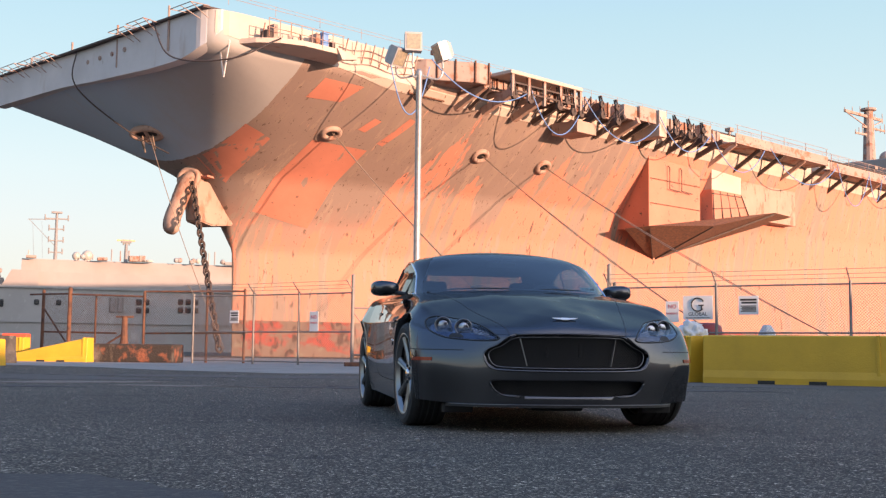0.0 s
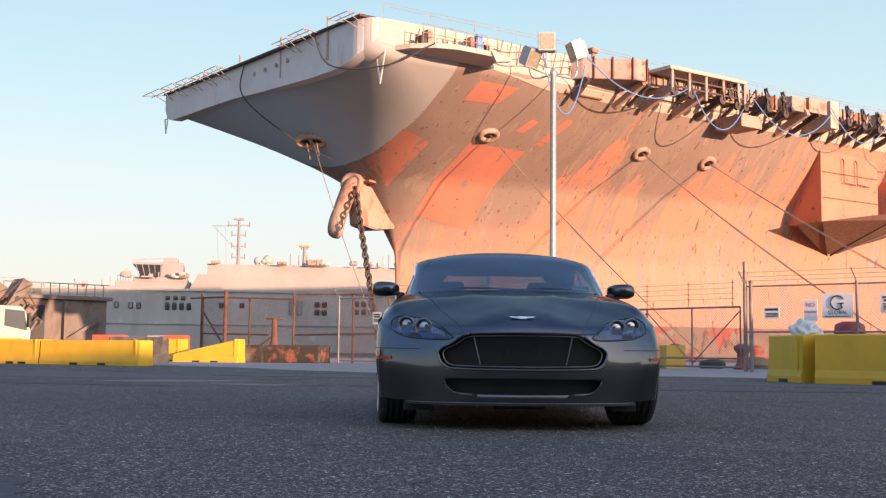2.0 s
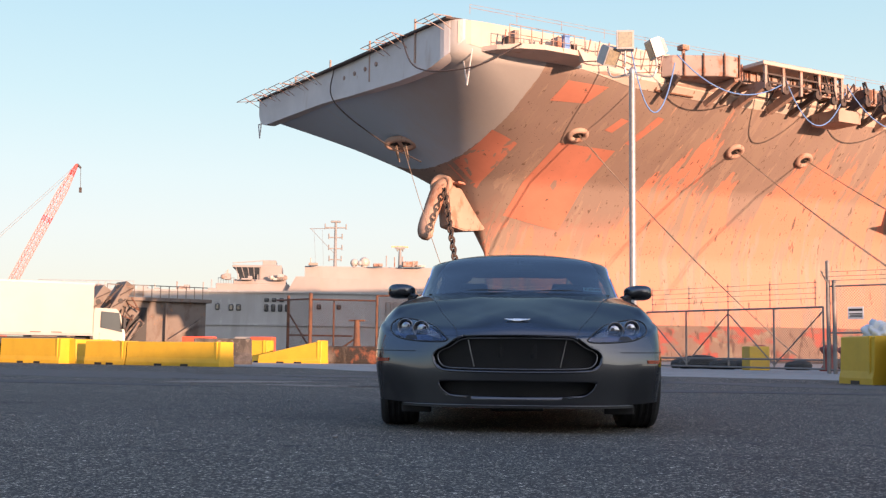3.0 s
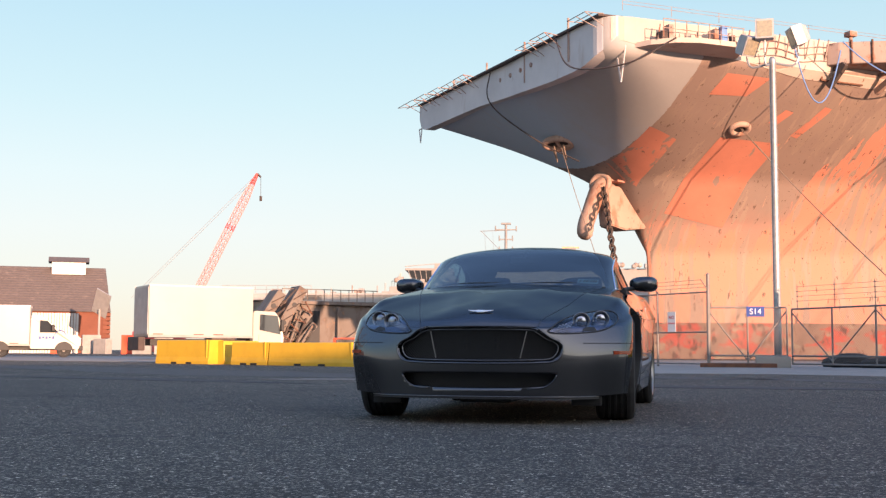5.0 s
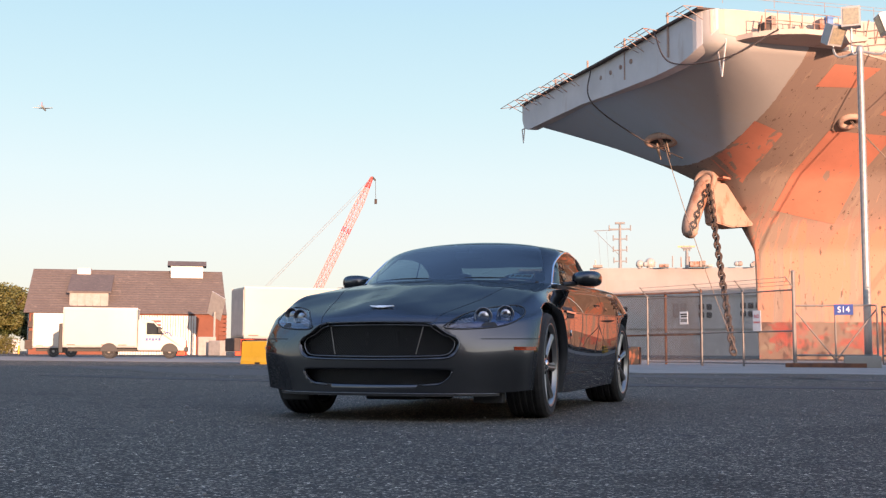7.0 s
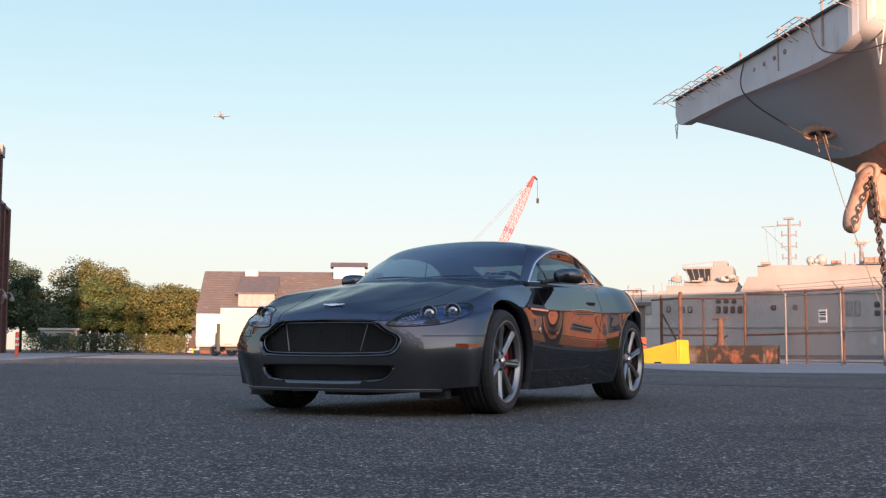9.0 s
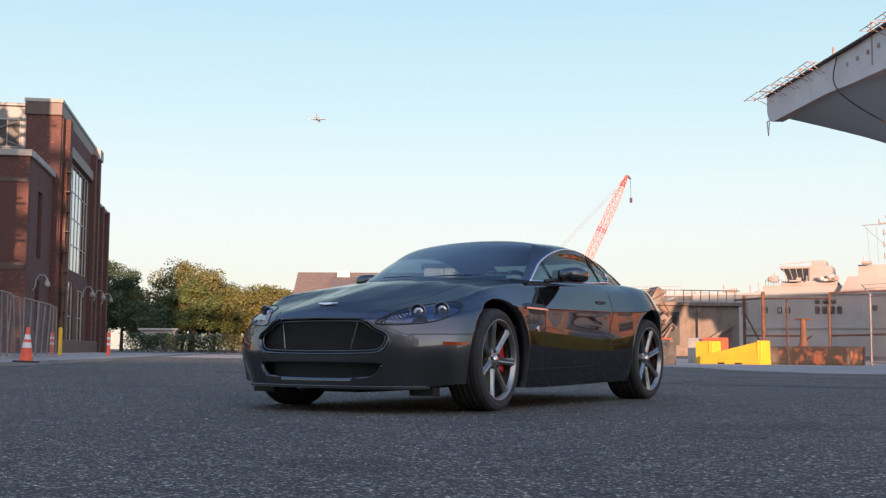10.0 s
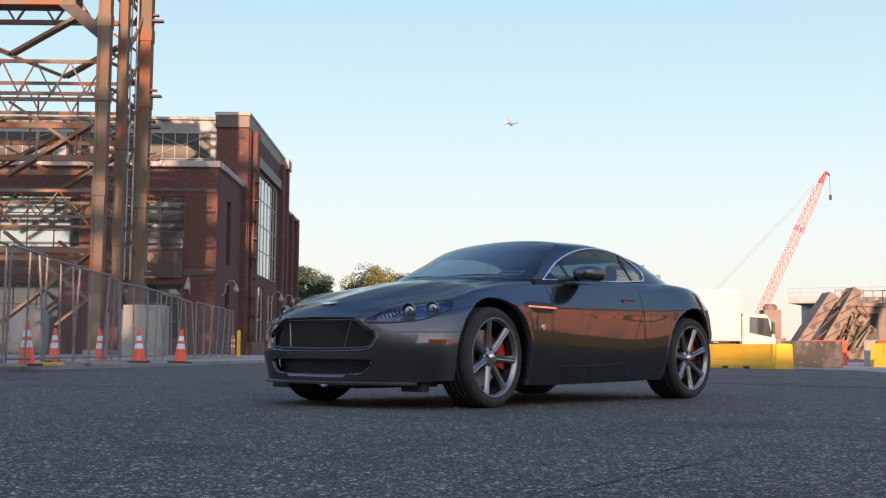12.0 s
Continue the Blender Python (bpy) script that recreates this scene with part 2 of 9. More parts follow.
def hull_material():
    """Faded taupe paint over orange primer: more primer aft and low, with slanting bands, streaks and flakes."""
    m = layered("faded hull paint", [(TAUPE, 0.08, 0.3, 0.7, ONE, NO)], 0.82)
    nt = m.node_tree
    p = nt.nodes["Principled BSDF"]
    col = p.inputs["Base Color"].links[0].from_socket
    tc, xyz = nt.nodes.new("ShaderNodeTexCoord"), nt.nodes.new("ShaderNodeSeparateXYZ")
    nt.links.new(tc.outputs["Object"], xyz.inputs[0])

    def mix_in(fac, color):
        nonlocal col
        mx = mix_rgb(nt)
        nt.links.new(fac, mx.inputs[0])
        nt.links.new(col, mx.inputs[6])
        mx.inputs[7].default_value = (*color, 1)
        col = mx.outputs[2]

    def math2(op, a, b):
        n = nt.nodes.new("ShaderNodeMath")
        n.operation = op
        for i, v in enumerate((a, b)):
            if isinstance(v, (int, float)):
                n.inputs[i].default_value = v
            else:
                nt.links.new(v, n.inputs[i])
        return n.outputs[0]

    def slanted(scale, stretch, turn, detail=6):
        n = noise_tex(nt, scale, detail, 0.62, stretch=stretch)
        n.inputs["Vector"].links[0].from_node.inputs["Rotation"].default_value = (0, radians(turn), 0)
        return n.outputs[0]

    # primer shows aft and low down; its edges run in slanting bands
    aft = math2("ADD", math2("MULTIPLY", xyz.outputs[0], 0.0075), math2("MULTIPLY", xyz.outputs[2], -0.026))
    f = math2("ADD", math2("ADD", slanted(0.10, (1.9, 0.2, 0.16), 40), aft), math2("MULTIPLY", slanted(0.9, (1.2, 0.4, 0.4), 40), 0.16))
    mix_in(ramp(nt, f, 0.440, 0.452).outputs[0], PRIMER)
    # low down the primer is bleached to salmon
    low = math2("ADD", math2("MULTIPLY", xyz.outputs[2], -0.11), math2("ADD", math2("MULTIPLY", slanted(0.25, (1, 0.4, 0.5), 30), 0.55), 1.40))
    mix_in(ramp(nt, low, 0.45, 0.95, NO, (0.85, 0.85, 0.85)).outputs[0], (0.49, 0.205, 0.14))
    # leftover paint in slanting streaks and flakes, then rust
    mix_in(ramp(nt, slanted(0.42, (1.7, 0.3, 0.14), 38, 10), 0.535, 0.56).outputs[0], (0.27, 0.195, 0.155))
    mix_in(ramp(nt, slanted(0.85, (1.8, 0.4, 0.20), 42, 11), 0.575, 0.60).outputs[0], (0.30, 0.215, 0.17))
    mix_in(ramp(nt, slanted(0.7, (3.0, 0.5, 0.10), 42, 8), 0.66, 0.72).outputs[0], (0.58, 0.30, 0.20))
    mix_in(ramp(nt, slanted(2.4, (1.2, 0.6, 0.35), 36, 11), 0.63, 0.65).outputs[0], (0.14, 0.09, 0.07))
    mix_in(ramp(nt, slanted(0.55, (2.5, 1, 0.10), 4, 8), 0.70, 0.86).outputs[0], (0.44, 0.30, 0.23))
    mix_in(ramp(nt, slanted(5.5, (1.0, 1.0, 0.6), 20, 9), 0.645, 0.67).outputs[0], (0.09, 0.06, 0.05))
    # the bow forward of a straight paint edge is grey, with pale slanting wear; its shade, bluer towards the far side,
    # is put into the paint
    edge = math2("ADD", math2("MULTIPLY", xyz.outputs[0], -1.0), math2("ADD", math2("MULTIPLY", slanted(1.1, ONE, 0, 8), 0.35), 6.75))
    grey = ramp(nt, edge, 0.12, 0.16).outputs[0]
    shade_hue = ramp(nt, math2("ADD", math2("MULTIPLY", xyz.outputs[1], 0.075), math2("ADD", math2("MULTIPLY", slanted(0.5, (1.4, 1.4, 0.2), 35), 0.5), 0.50)), 0.15, 0.75, (0.38, 0.36, 0.345), (0.38, 0.45, 0.54))
    wear = mix_rgb(nt)
    nt.links.new(ramp(nt, slanted(0.8, (0.5, 2.2, 0.12), 30, 7), 0.58, 0.75, NO, (0.4, 0.4, 0.4)).outputs[0], wear.inputs[0])
    nt.links.new(shade_hue.outputs[0], wear.inputs[6])
    wear.inputs[7].default_value = (0.42, 0.39, 0.37, 1)
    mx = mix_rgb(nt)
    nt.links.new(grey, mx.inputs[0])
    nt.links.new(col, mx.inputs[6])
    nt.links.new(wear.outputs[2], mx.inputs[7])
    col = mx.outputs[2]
    mix_in(ramp(nt, slanted(5.0, ONE, 0, 6), 0.70, 0.72).outputs[0], (0.10, 0.075, 0.06))
    nt.links.new(col, p.inputs["Base Color"])
    b = nt.nodes.new("ShaderNodeBump")
    b.inputs["Strength"].default_value, b.inputs["Distance"].default_value = 0.25, 0.15
    nt.links.new(slanted(0.35, (1, 1, 1), 0, 4), b.inputs["Height"])
    nt.links.new(b.outputs[0], p.inputs["Normal"])
    return m


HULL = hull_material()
PATCH = layered("primer patch", [(PRIMER, 0.3, 0.3, 0.7, ONE, NO), ((0.27, 0.19, 0.155), 0.8, 0.62, 0.66, (1.2, .5, .4), (0, radians(35), 0)), ((0.12, 0.08, 0.065), 1.8, 0.63, 0.67, ONE, NO)], 0.82)
BOOT = layered("red boot topping", [((0.30, 0.065, 0.048), 0.5, 0.3, 0.7, ONE, NO), ((0.17, 0.115, 0.09), 0.5, 0.44, 0.50, (0.6, 1, 1.2), NO), ((0.20, 0.16, 0.12), 0.9, 0.55, 0.61, (0.6, 1, 1.4), NO),
                                    ((0.08, 0.045, 0.035), 2.2, 0.54, 0.62, (1, 1, 0.5), NO)], 0.85, bump=0.3, bump_scale=2)
FASCIA = layered("pale deck-edge paint", [((0.60, 0.57, 0.56), 0.3, 0.3, 0.7, ONE, NO), ((0.46, 0.40, 0.37), 0.7, 0.60, 0.70, (1, 1, 0.25), NO), ((0.20, 0.10, 0.06), 2.0, 0.68, 0.73, (1, 1, 0.4), NO)], 0.75)
CREAM = layered("weathered cream paint", [((0.53, 0.43, 0.36), 0.4, 0.3, 0.7, ONE, NO), ((0.42, 0.29, 0.22), 0.8, 0.58, 0.68, (1, 1, 0.3), NO), ((0.22, 0.12, 0.08), 2.0, 0.66, 0.71, (1, 1, 0.35), NO)], 0.8)
HORNPAINT = layered("weathered pinkish paint", [((0.42, 0.28, 0.22), 0.5, 0.3, 0.7, ONE, NO), ((0.30, 0.15, 0.10), 0.8, 0.54, 0.62, (1, 1, 0.4), NO), ((0.12, 0.07, 0.05), 2.2, 0.60, 0.68, (1, 1, 0.4), NO)], 0.8)
DECKGEAR = layered("weathered deck gear", [((0.36, 0.27, 0.23), 0.8, 0.3, 0.7, ONE, NO), ((0.30, 0.13, 0.08), 0.9, 0.52, 0.6, ONE, NO), ((0.10, 0.06, 0.05), 2.0, 0.58, 0.68, ONE, NO)], 0.85)
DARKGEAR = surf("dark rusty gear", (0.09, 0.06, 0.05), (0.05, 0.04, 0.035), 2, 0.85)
# Ship grey is lifted: haze and brightness of the shaded hull sit in the paint.
SHIPGREY = layered("haze-lifted navy grey", [((0.36, 0.355, 0.35), 0.15, 0.3, 0.7, ONE, NO), ((0.29, 0.285, 0.275), 0.25, 0.52, 0.64, (1, 1, 0.15), NO), ((0.40, 0.395, 0.385), 0.6, 0.58, 0.66, (1, 1, 0.5), NO)], 0.65)
MASTGREY = surf("mast grey", (0.24, 0.235, 0.235), (0.19, 0.185, 0.185), 2, 0.6)
# Ramp paint with rust, darkened because the ramp's shade is put into it.
RAMPGREY = layered("shade-darkened weathered ramp paint", [((0.20, 0.165, 0.14), 0.5, 0.3, 0.7, ONE, NO), ((0.14, 0.105, 0.085), 0.9, 0.50, 0.60, (1, 1, 0.5), NO), ((0.26, 0.15, 0.095), 1.6, 0.60, 0.68, ONE, NO)], 0.8, bump=0.2, bump_scale=8)
SHIPPALE = layered("pale superstructure paint", [((0.32, 0.285, 0.27), 0.15, 0.3, 0.7, ONE, NO), ((0.28, 0.25, 0.235), 0.3, 0.56, 0.66, (1, 1, 0.2), NO)], 0.65)
YELLOW = layered("yellow barrier paint", [((0.69, 0.42, 0.03), 1.5, 0.3, 0.7, ONE, NO), ((0.52, 0.32, 0.03), 2.0, 0.64, 0.76, ONE, NO), ((0.12, 0.09, 0.04), 6, 0.70, 0.76, ONE, NO)], 0.55, bump=0.1)
WHITE = layered("white vehicle paint", [((0.44, 0.405, 0.355), 0.4, 0.3, 0.9, ONE, NO), ((0.40, 0.36, 0.31), 0.8, 0.62, 0.8, (1, 1, 0.3), NO)], 0.35)
SHINGLE = layered("roof shingles", [((0.15, 0.12, 0.11), 0.5, 0.3, 0.7, ONE, NO), ((0.10, 0.085, 0.08), 3, 0.5, 0.6, (1, 1, 5), NO), ((0.19, 0.15, 0.13), 1.3, 0.58, 0.7, ONE, NO)], 0.9)
PLANK = layered("red board wall", [((0.20, 0.07, 0.042), 0.6, 0.3, 0.7, ONE, NO), ((0.13, 0.045, 0.03), 2, 0.55, 0.7, (1, 1, 6), NO)], 0.85)
ROPE = surf("mooring rope", (0.30, 0.22, 0.17), (0.22, 0.16, 0.12), 3, 0.9)
BLUE = surf("blue hose", (0.13, 0.25, 0.50), (0.10, 0.20, 0.42), 3, 0.55)
CABLE = surf("dark cable", (0.06, 0.045, 0.04), (0.04, 0.03, 0.03), 3, 0.7)
DARK = surf("dark opening", (0.015, 0.016, 0.018), (0.02, 0.02, 0.022), 2, 0.5)
PANE = surf("window pane", (0.03, 0.035, 0.04), (0.04, 0.045, 0.05), 1, 0.06, 0.0, coat=1.0)
MIRRORPANE = surf("reflecting pane", (0.35, 0.37, 0.38), (0.30, 0.32, 0.33), 0.4, 0.05, 0.9)
SIGNWHITE = surf("sign white", (0.72, 0.72, 0.72), (0.65, 0.65, 0.65), 3, 0.5)
INK = surf("dark ink", (0.03, 0.03, 0.032), (0.04, 0.04, 0.04), 6, 0.6)
REDINK = surf("red ink", (0.55, 0.06, 0.05), (0.45, 0.06, 0.05), 6, 0.6)
SIGNBLUE = surf("sign blue", (0.02, 0.06, 0.28), (0.02, 0.05, 0.22), 6, 0.45)
ORANGE = surf("cone orange", (0.86, 0.115, 0.05), (0.74, 0.095, 0.045), 8, 0.5)
TARP = surf("grey sheet metal", (0.45, 0.43, 0.41), (0.36, 0.34, 0.33), 2, 0.5, 0.3)
BRICKWALL = layered("brick wall", [((0.105, 0.048, 0.040), 0.4, 0.3, 0.7, ONE, NO), ((0.08, 0.042, 0.037), 1.2, 0.52, 0.64, ONE, NO), ((0.20, 0.085, 0.06), 9, 0.56, 0.64, (0.35, 0.35, 1), NO)], 0.9, bump=0.3, bump_scale=14)
STONE = surf("pale stone trim", (0.36, 0.34, 0.32), (0.28, 0.27, 0.25), 2, 0.8)
GRANITE = surf("dark granite base", (0.09, 0.055, 0.05), (0.06, 0.04, 0.035), 3, 0.5)
GANTRY = layered("weathered gantry paint", [((0.150, 0.115, 0.085), 0.6, 0.3, 0.7, ONE, NO), ((0.20, 0.085, 0.042), 0.9, 0.48, 0.58, (1, 1, 0.35), NO), ((0.10, 0.07, 0.05), 2.5, 0.60, 0.7, ONE, NO)], 0.85, bump=0.3, bump_scale=10)
LEAF_A = surf("green leaves", (0.058, 0.088, 0.022), (0.085, 0.105, 0.028), 0.6, 0.65)
LEAF_B = surf("yellowing leaves", (0.130, 0.112, 0.026), (0.090, 0.098, 0.024), 0.6, 0.65)
LEAF_C = surf("dark leaves", (0.035, 0.058, 0.027), (0.05, 0.075, 0.03), 0.6, 0.65)
BARK = surf("bark", (0.10, 0.075, 0.055), (0.07, 0.05, 0.04), 5, 0.9, bump=0.3)
CRANE_RED = surf("crane red", (0.62, 0.10, 0.09), (0.52, 0.08, 0.08), 3, 0.5)


def chainlink(bm, p0, p1, z0, z1, pitch=0.075, r=0.0028):
    """Crossing diagonal wires between two posts."""
    p0, p1 = Vector((*p0[:2], 0)), Vector((*p1[:2], 0))
    d = p1 - p0
    n, h = d.length, z1 - z0
    d.normalize()
    side = Vector((-d.y, d.x, 0)) * r
    for slope in (1, -1):
        k = -h
        while k < n + h:
            a, b = (k, k + slope * h)
            # the part of the wire between the posts
            s = b - a
            t0, t1 = sorted(((0 - a) / s, (n - a) / s))
            t0, t1 = max(0, t0), min(1, t1)
            if t1 - t0 > 0.02:
                qa = p0 + d * (a + s * t0) + Vector((0, 0, z0 + h * t0))
                qb = p0 + d * (a + s * t1) + Vector((0, 0, z0 + h * t1))
                up = (qb - qa).normalized().cross(side.normalized()) * r
                v = [bm.verts.new(q + o) for q in (qa, qb) for o in (side, -side * 0.5 + up, -side * 0.5 - up)]
                for i in range(3):
                    bm.faces.new((v[i], v[(i + 1) % 3], v[3 + (i + 1) % 3], v[3 + i]))
            k += pitch
    return bm


def sag(a, b, drop, n=14):
    """Points of a slack line from a to b."""
    a, b = Vector(a), Vector(b)
    return [a.lerp(b, i / n) - Vector((0, 0, drop * 4 * (i / n) * (1 - i / n))) for i in range(n + 1)]


def words(text, size, material, name="lettering", align="CENTER", extrude=0.002):
    """Built-in letters as a mesh, in the plane x, z, facing -y."""
    cu = bpy.data.curves.new("text", "FONT")
    cu.body, cu.size, cu.align_x, cu.align_y, cu.extrude = text, size, align, "CENTER", extrude
    tmp = new("text", cu)
    me = bpy.data.meshes.new_from_object(tmp)
    bpy.data.objects.remove(tmp)
    bpy.data.curves.remove(cu)
    me.transform(Matrix.Rotation(radians(90), 4, "X"))
    me.materials.append(material)
    me.name = name
    return new(name, me)


def facing(p, q):
    """The frame of a wall that runs from p to q as seen from its front: x along it, -y to the front."""
    d = Vector((q[0] - p[0], q[1] - p[1], 0)).normalized()
    m = Matrix(((d.x, -d.y, 0, p[0]), (d.y, d.x, 0, p[1]), (0, 0, 1, 0), (0, 0, 0, 1)))
    return m, math.hypot(q[0] - p[0], q[1] - p[1])


def bay(x0, x1, z0, z1, holes, y0, y1):
    """A wall slab in the plane x, z with openings (x0, x1, z0, z1) cut through it."""
    bm = bmesh.new()
    xs = sorted({x0, x1, *(v for h in holes for v in h[:2])})
    zs = sorted({z0, z1, *(v for h in holes for v in h[2:])})
    for a, b in zip(xs, xs[1:]):
        for c, d in zip(zs, zs[1:]):
            mx, mz = (a + b) / 2, (c + d) / 2
            if not any(h[0] < mx < h[1] and h[2] < mz < h[3] for h in holes):
                box(bm, a, b, y0, y1, c, d)
    bmesh.ops.remove_doubles(bm, verts=bm.verts, dist=1e-4)
    seen = {}
    for f in bm.faces:
        key = tuple(round(v, 3) for v in f.calc_center_median())
        seen.setdefault(key, []).append(f)
    bmesh.ops.delete(bm, geom=[f for fs in seen.values() if len(fs) > 1 for f in fs], context="FACES_ONLY")
    return bm

# ---- car: materials ----
def paint_metal(name, base, rough, metal, coat=1.0):
    """Metal flakes under clear coat: soft sheen seen square on, sharper seen aslant."""
    m = surf(name, base, tuple(v * 0.93 for v in base), 4, rough, metal, coat=coat)
    p = m.node_tree.nodes["Principled BSDF"]
    p.inputs["Coat Roughness"].default_value = 0.005
    lw = m.node_tree.nodes.new("ShaderNodeLayerWeight")
    mr = m.node_tree.nodes.new("ShaderNodeMapRange")
    mr.inputs[1].default_value, mr.inputs[2].default_value = 0.28, 0.72
    mr.inputs[3].default_value, mr.inputs[4].default_value = rough, 0.12
    m.node_tree.links.new(lw.outputs["Facing"], mr.inputs[0])
    m.node_tree.links.new(mr.outputs[0], p.inputs["Roughness"])
    return m


def pane_material(name, tint, gloss=1.5, rough=0.01):
    """A thin pane: tinted see-through with a mirror gloss by Fresnel."""
    m = bpy.data.materials.new(name)
    m.use_nodes = True
    nt = m.node_tree
    nt.nodes.clear()
    out, mixn = nt.nodes.new("ShaderNodeOutputMaterial"), nt.nodes.new("ShaderNodeMixShader")
    tr, gl, lw = nt.nodes.new("ShaderNodeBsdfTransparent"), nt.nodes.new("ShaderNodeBsdfGlossy"), nt.nodes.new("ShaderNodeLayerWeight")
    tr.inputs[0].default_value = (*tint, 1)
    gl.inputs["Roughness"].default_value = rough
    lw.inputs[0].default_value = 0.5
    pw, ml = nt.nodes.new("ShaderNodeMath"), nt.nodes.new("ShaderNodeMath")
    pw.operation, ml.operation = "POWER", "MULTIPLY_ADD"
    pw.inputs[1].default_value = 4.0
    ml.inputs[1].default_value, ml.inputs[2].default_value = 0.65, 0.05 * gloss
    nt.links.new(lw.outputs["Facing"], pw.inputs[0])
    nt.links.new(pw.outputs[0], ml.inputs[0])
    nt.links.new(ml.outputs[0], mixn.inputs[0])
    nt.links.new(tr.outputs[0], mixn.inputs[1])
    nt.links.new(gl.outputs[0], mixn.inputs[2])
    nt.links.new(mixn.outputs[0], out.inputs[0])
    return m


CAR_PAINT = paint_metal("gunmetal car paint", (0.092, 0.095, 0.103), 0.37, 0.92, coat=1.0)


def cut_glare(m, dull, side_coat):
    """Less clear coat where the panels face up: their weakened reflections are put into the paint."""
    nt = m.node_tree
    p = nt.nodes["Principled BSDF"]
    p.inputs["Coat IOR"].default_value = 1.58
    p.inputs["Specular Tint"].default_value = (0.03, 0.03, 0.03, 1)
    geo, sep, mr = nt.nodes.new("ShaderNodeNewGeometry"), nt.nodes.new("ShaderNodeSeparateXYZ"), nt.nodes.new("ShaderNodeMapRange")
    nt.links.new(geo.outputs["Normal"], sep.inputs[0])
    nt.links.new(sep.outputs[2], mr.inputs[0])
    mr.inputs[1].default_value, mr.inputs[2].default_value = 0.72, 0.96
    mr.inputs[3].default_value, mr.inputs[4].default_value = side_coat, dull
    nt.links.new(mr.outputs[0], p.inputs["Coat Weight"])


cut_glare(CAR_PAINT, 0.34, 1.0)
CAR_GLASS = pane_material("car glass", (0.30, 0.39, 0.42), 1.7)
LENS = pane_material("lamp lens", (0.9, 0.92, 0.95), 1.2)
CHROME = surf("chrome", (0.75, 0.75, 0.76), (0.7, 0.7, 0.71), 5, 0.12, 1.0)
SATIN = surf("satin alloy", (0.24, 0.24, 0.25), (0.20, 0.20, 0.21), 8, 0.32, 0.9)
ALLOY = surf("dark wheel alloy", (0.33, 0.325, 0.32), (0.27, 0.265, 0.26), 8, 0.34, 0.9)
TYRE = surf("tyre rubber", (0.028, 0.028, 0.029), (0.038, 0.038, 0.038), 20, 0.85, bump=0.15, bump_scale=150)
BLACK = surf("black plastic", (0.020, 0.020, 0.021), (0.028, 0.028, 0.028), 12, 0.6)
TRIM_DARK = surf("dark cabin trim", (0.02, 0.02, 0.021), (0.028, 0.027, 0.026), 8, 0.7, bump=0.1, bump_scale=300)
RED_CALIPER = surf("red caliper paint", (0.55, 0.02, 0.015), (0.45, 0.02, 0.015), 10, 0.35)
AMBER = surf("amber lens", (0.36, 0.05, 0.015), (0.30, 0.04, 0.015), 15, 0.2, coat=0.6)
DISC = surf("brake disc", (0.45, 0.43, 0.40), (0.35, 0.33, 0.30), 30, 0.35, 0.9)
REFLECTOR = surf("lamp reflector", (0.55, 0.57, 0.62), (0.25, 0.26, 0.3), 30, 0.2, 0.9)
STICKER = surf("pale sticker", (0.55, 0.66, 0.60), (0.48, 0.6, 0.55), 60, 0.5)


EMBLEM = surf("bright emblem", (0.88, 0.88, 0.88), (0.84, 0.84, 0.84), 5, 0.4, 0.0)
LAMP_BOWL = surf("lamp housing", (0.11, 0.128, 0.19), (0.055, 0.062, 0.09), 30, 0.14, 1.0)
TAIL_LAMP = surf("tail lamp lens", (0.55, 0.52, 0.52), (0.35, 0.06, 0.05), 14, 0.12, coat=1.0)

# ---- ground ----
bm = bmesh.new()
grid_faces(bm, [[(x, y, 0) for x in (-2500, -60, 60, 2500)] for y in (-2500, -60, 60, 2500)])
tagged(mesh_object("ground", bm, ASPHALT), "dark worn asphalt lot with pale aggregate", "ground", kind="structure")
bm = bmesh.new()
prism(bm, [(-60, 40), (-14, 30), (-5.5, 22.2), (-3.7, 19.0), (-1.1, 16.3), (2.5, 17.2), (14, 10.5), (30, 4), (40, 20), (12, 60), (-60, 62)], -0.3, 0.006)
tagged(mesh_object("quay_apron", bm, CONCRETE), "worn grey concrete apron along the fence", "pavement", kind="structure")
bm = bmesh.new()
prism(bm, [(-9.5, -2), (-12.5, 4.2), (-16.2, 9.6), (-24, 19.5), (-36, 33.5), (-60, 62), (-110, 62), (-110, -40), (-14, -30)], -0.3, 0.09)
bmesh.ops.bevel(bm, geom=[e for e in bm.edges if e.verts[0].co.z > 0 and e.verts[1].co.z > 0], offset=0.03, segments=2, affect="EDGES")
tagged(mesh_object("pavement", bm, CONCRETE), "low grey concrete pavement with a worn kerb", "pavement", kind="structure")
TARLINE = surf("crack filler", (0.040, 0.036, 0.031), (0.075, 0.066, 0.055), 14, 0.95)
# tar patch and cracks beside the car
random.seed(4)
bm = bmesh.new()
for pts in (((4.1, -4.2), (3.86, -3.34), (3.67, -2.18), (3.52, -1.47), (3.75, -0.6), (4.4, 0.5)), ((5.2, -1.6), (4.6, -1.1), (4.0, -0.7), (3.6, -0.9)), ((-3.5, -4.6), (-2.2, -4.9), (-1.0, -4.8))):
    dense = spline(np.array(pts), 26)
    w = [0.001 + 0.005 * random.random() for _ in dense]
    for (a, b), (wa, wb) in zip(zip(dense, dense[1:]), zip(w, w[1:])):
        d = Vector((b - a)).normalized()
        n = Vector((-d.y, d.x))
        j = [random.uniform(-.02, .02) for _ in range(2)]
        vs = [bm.verts.new((q[0] + n.x * o, q[1] + n.y * o, 0.004)) for q, o in ((a, wa), (a, -wa), (b, -wb), (b, wb))]
        bm.faces.new(vs)
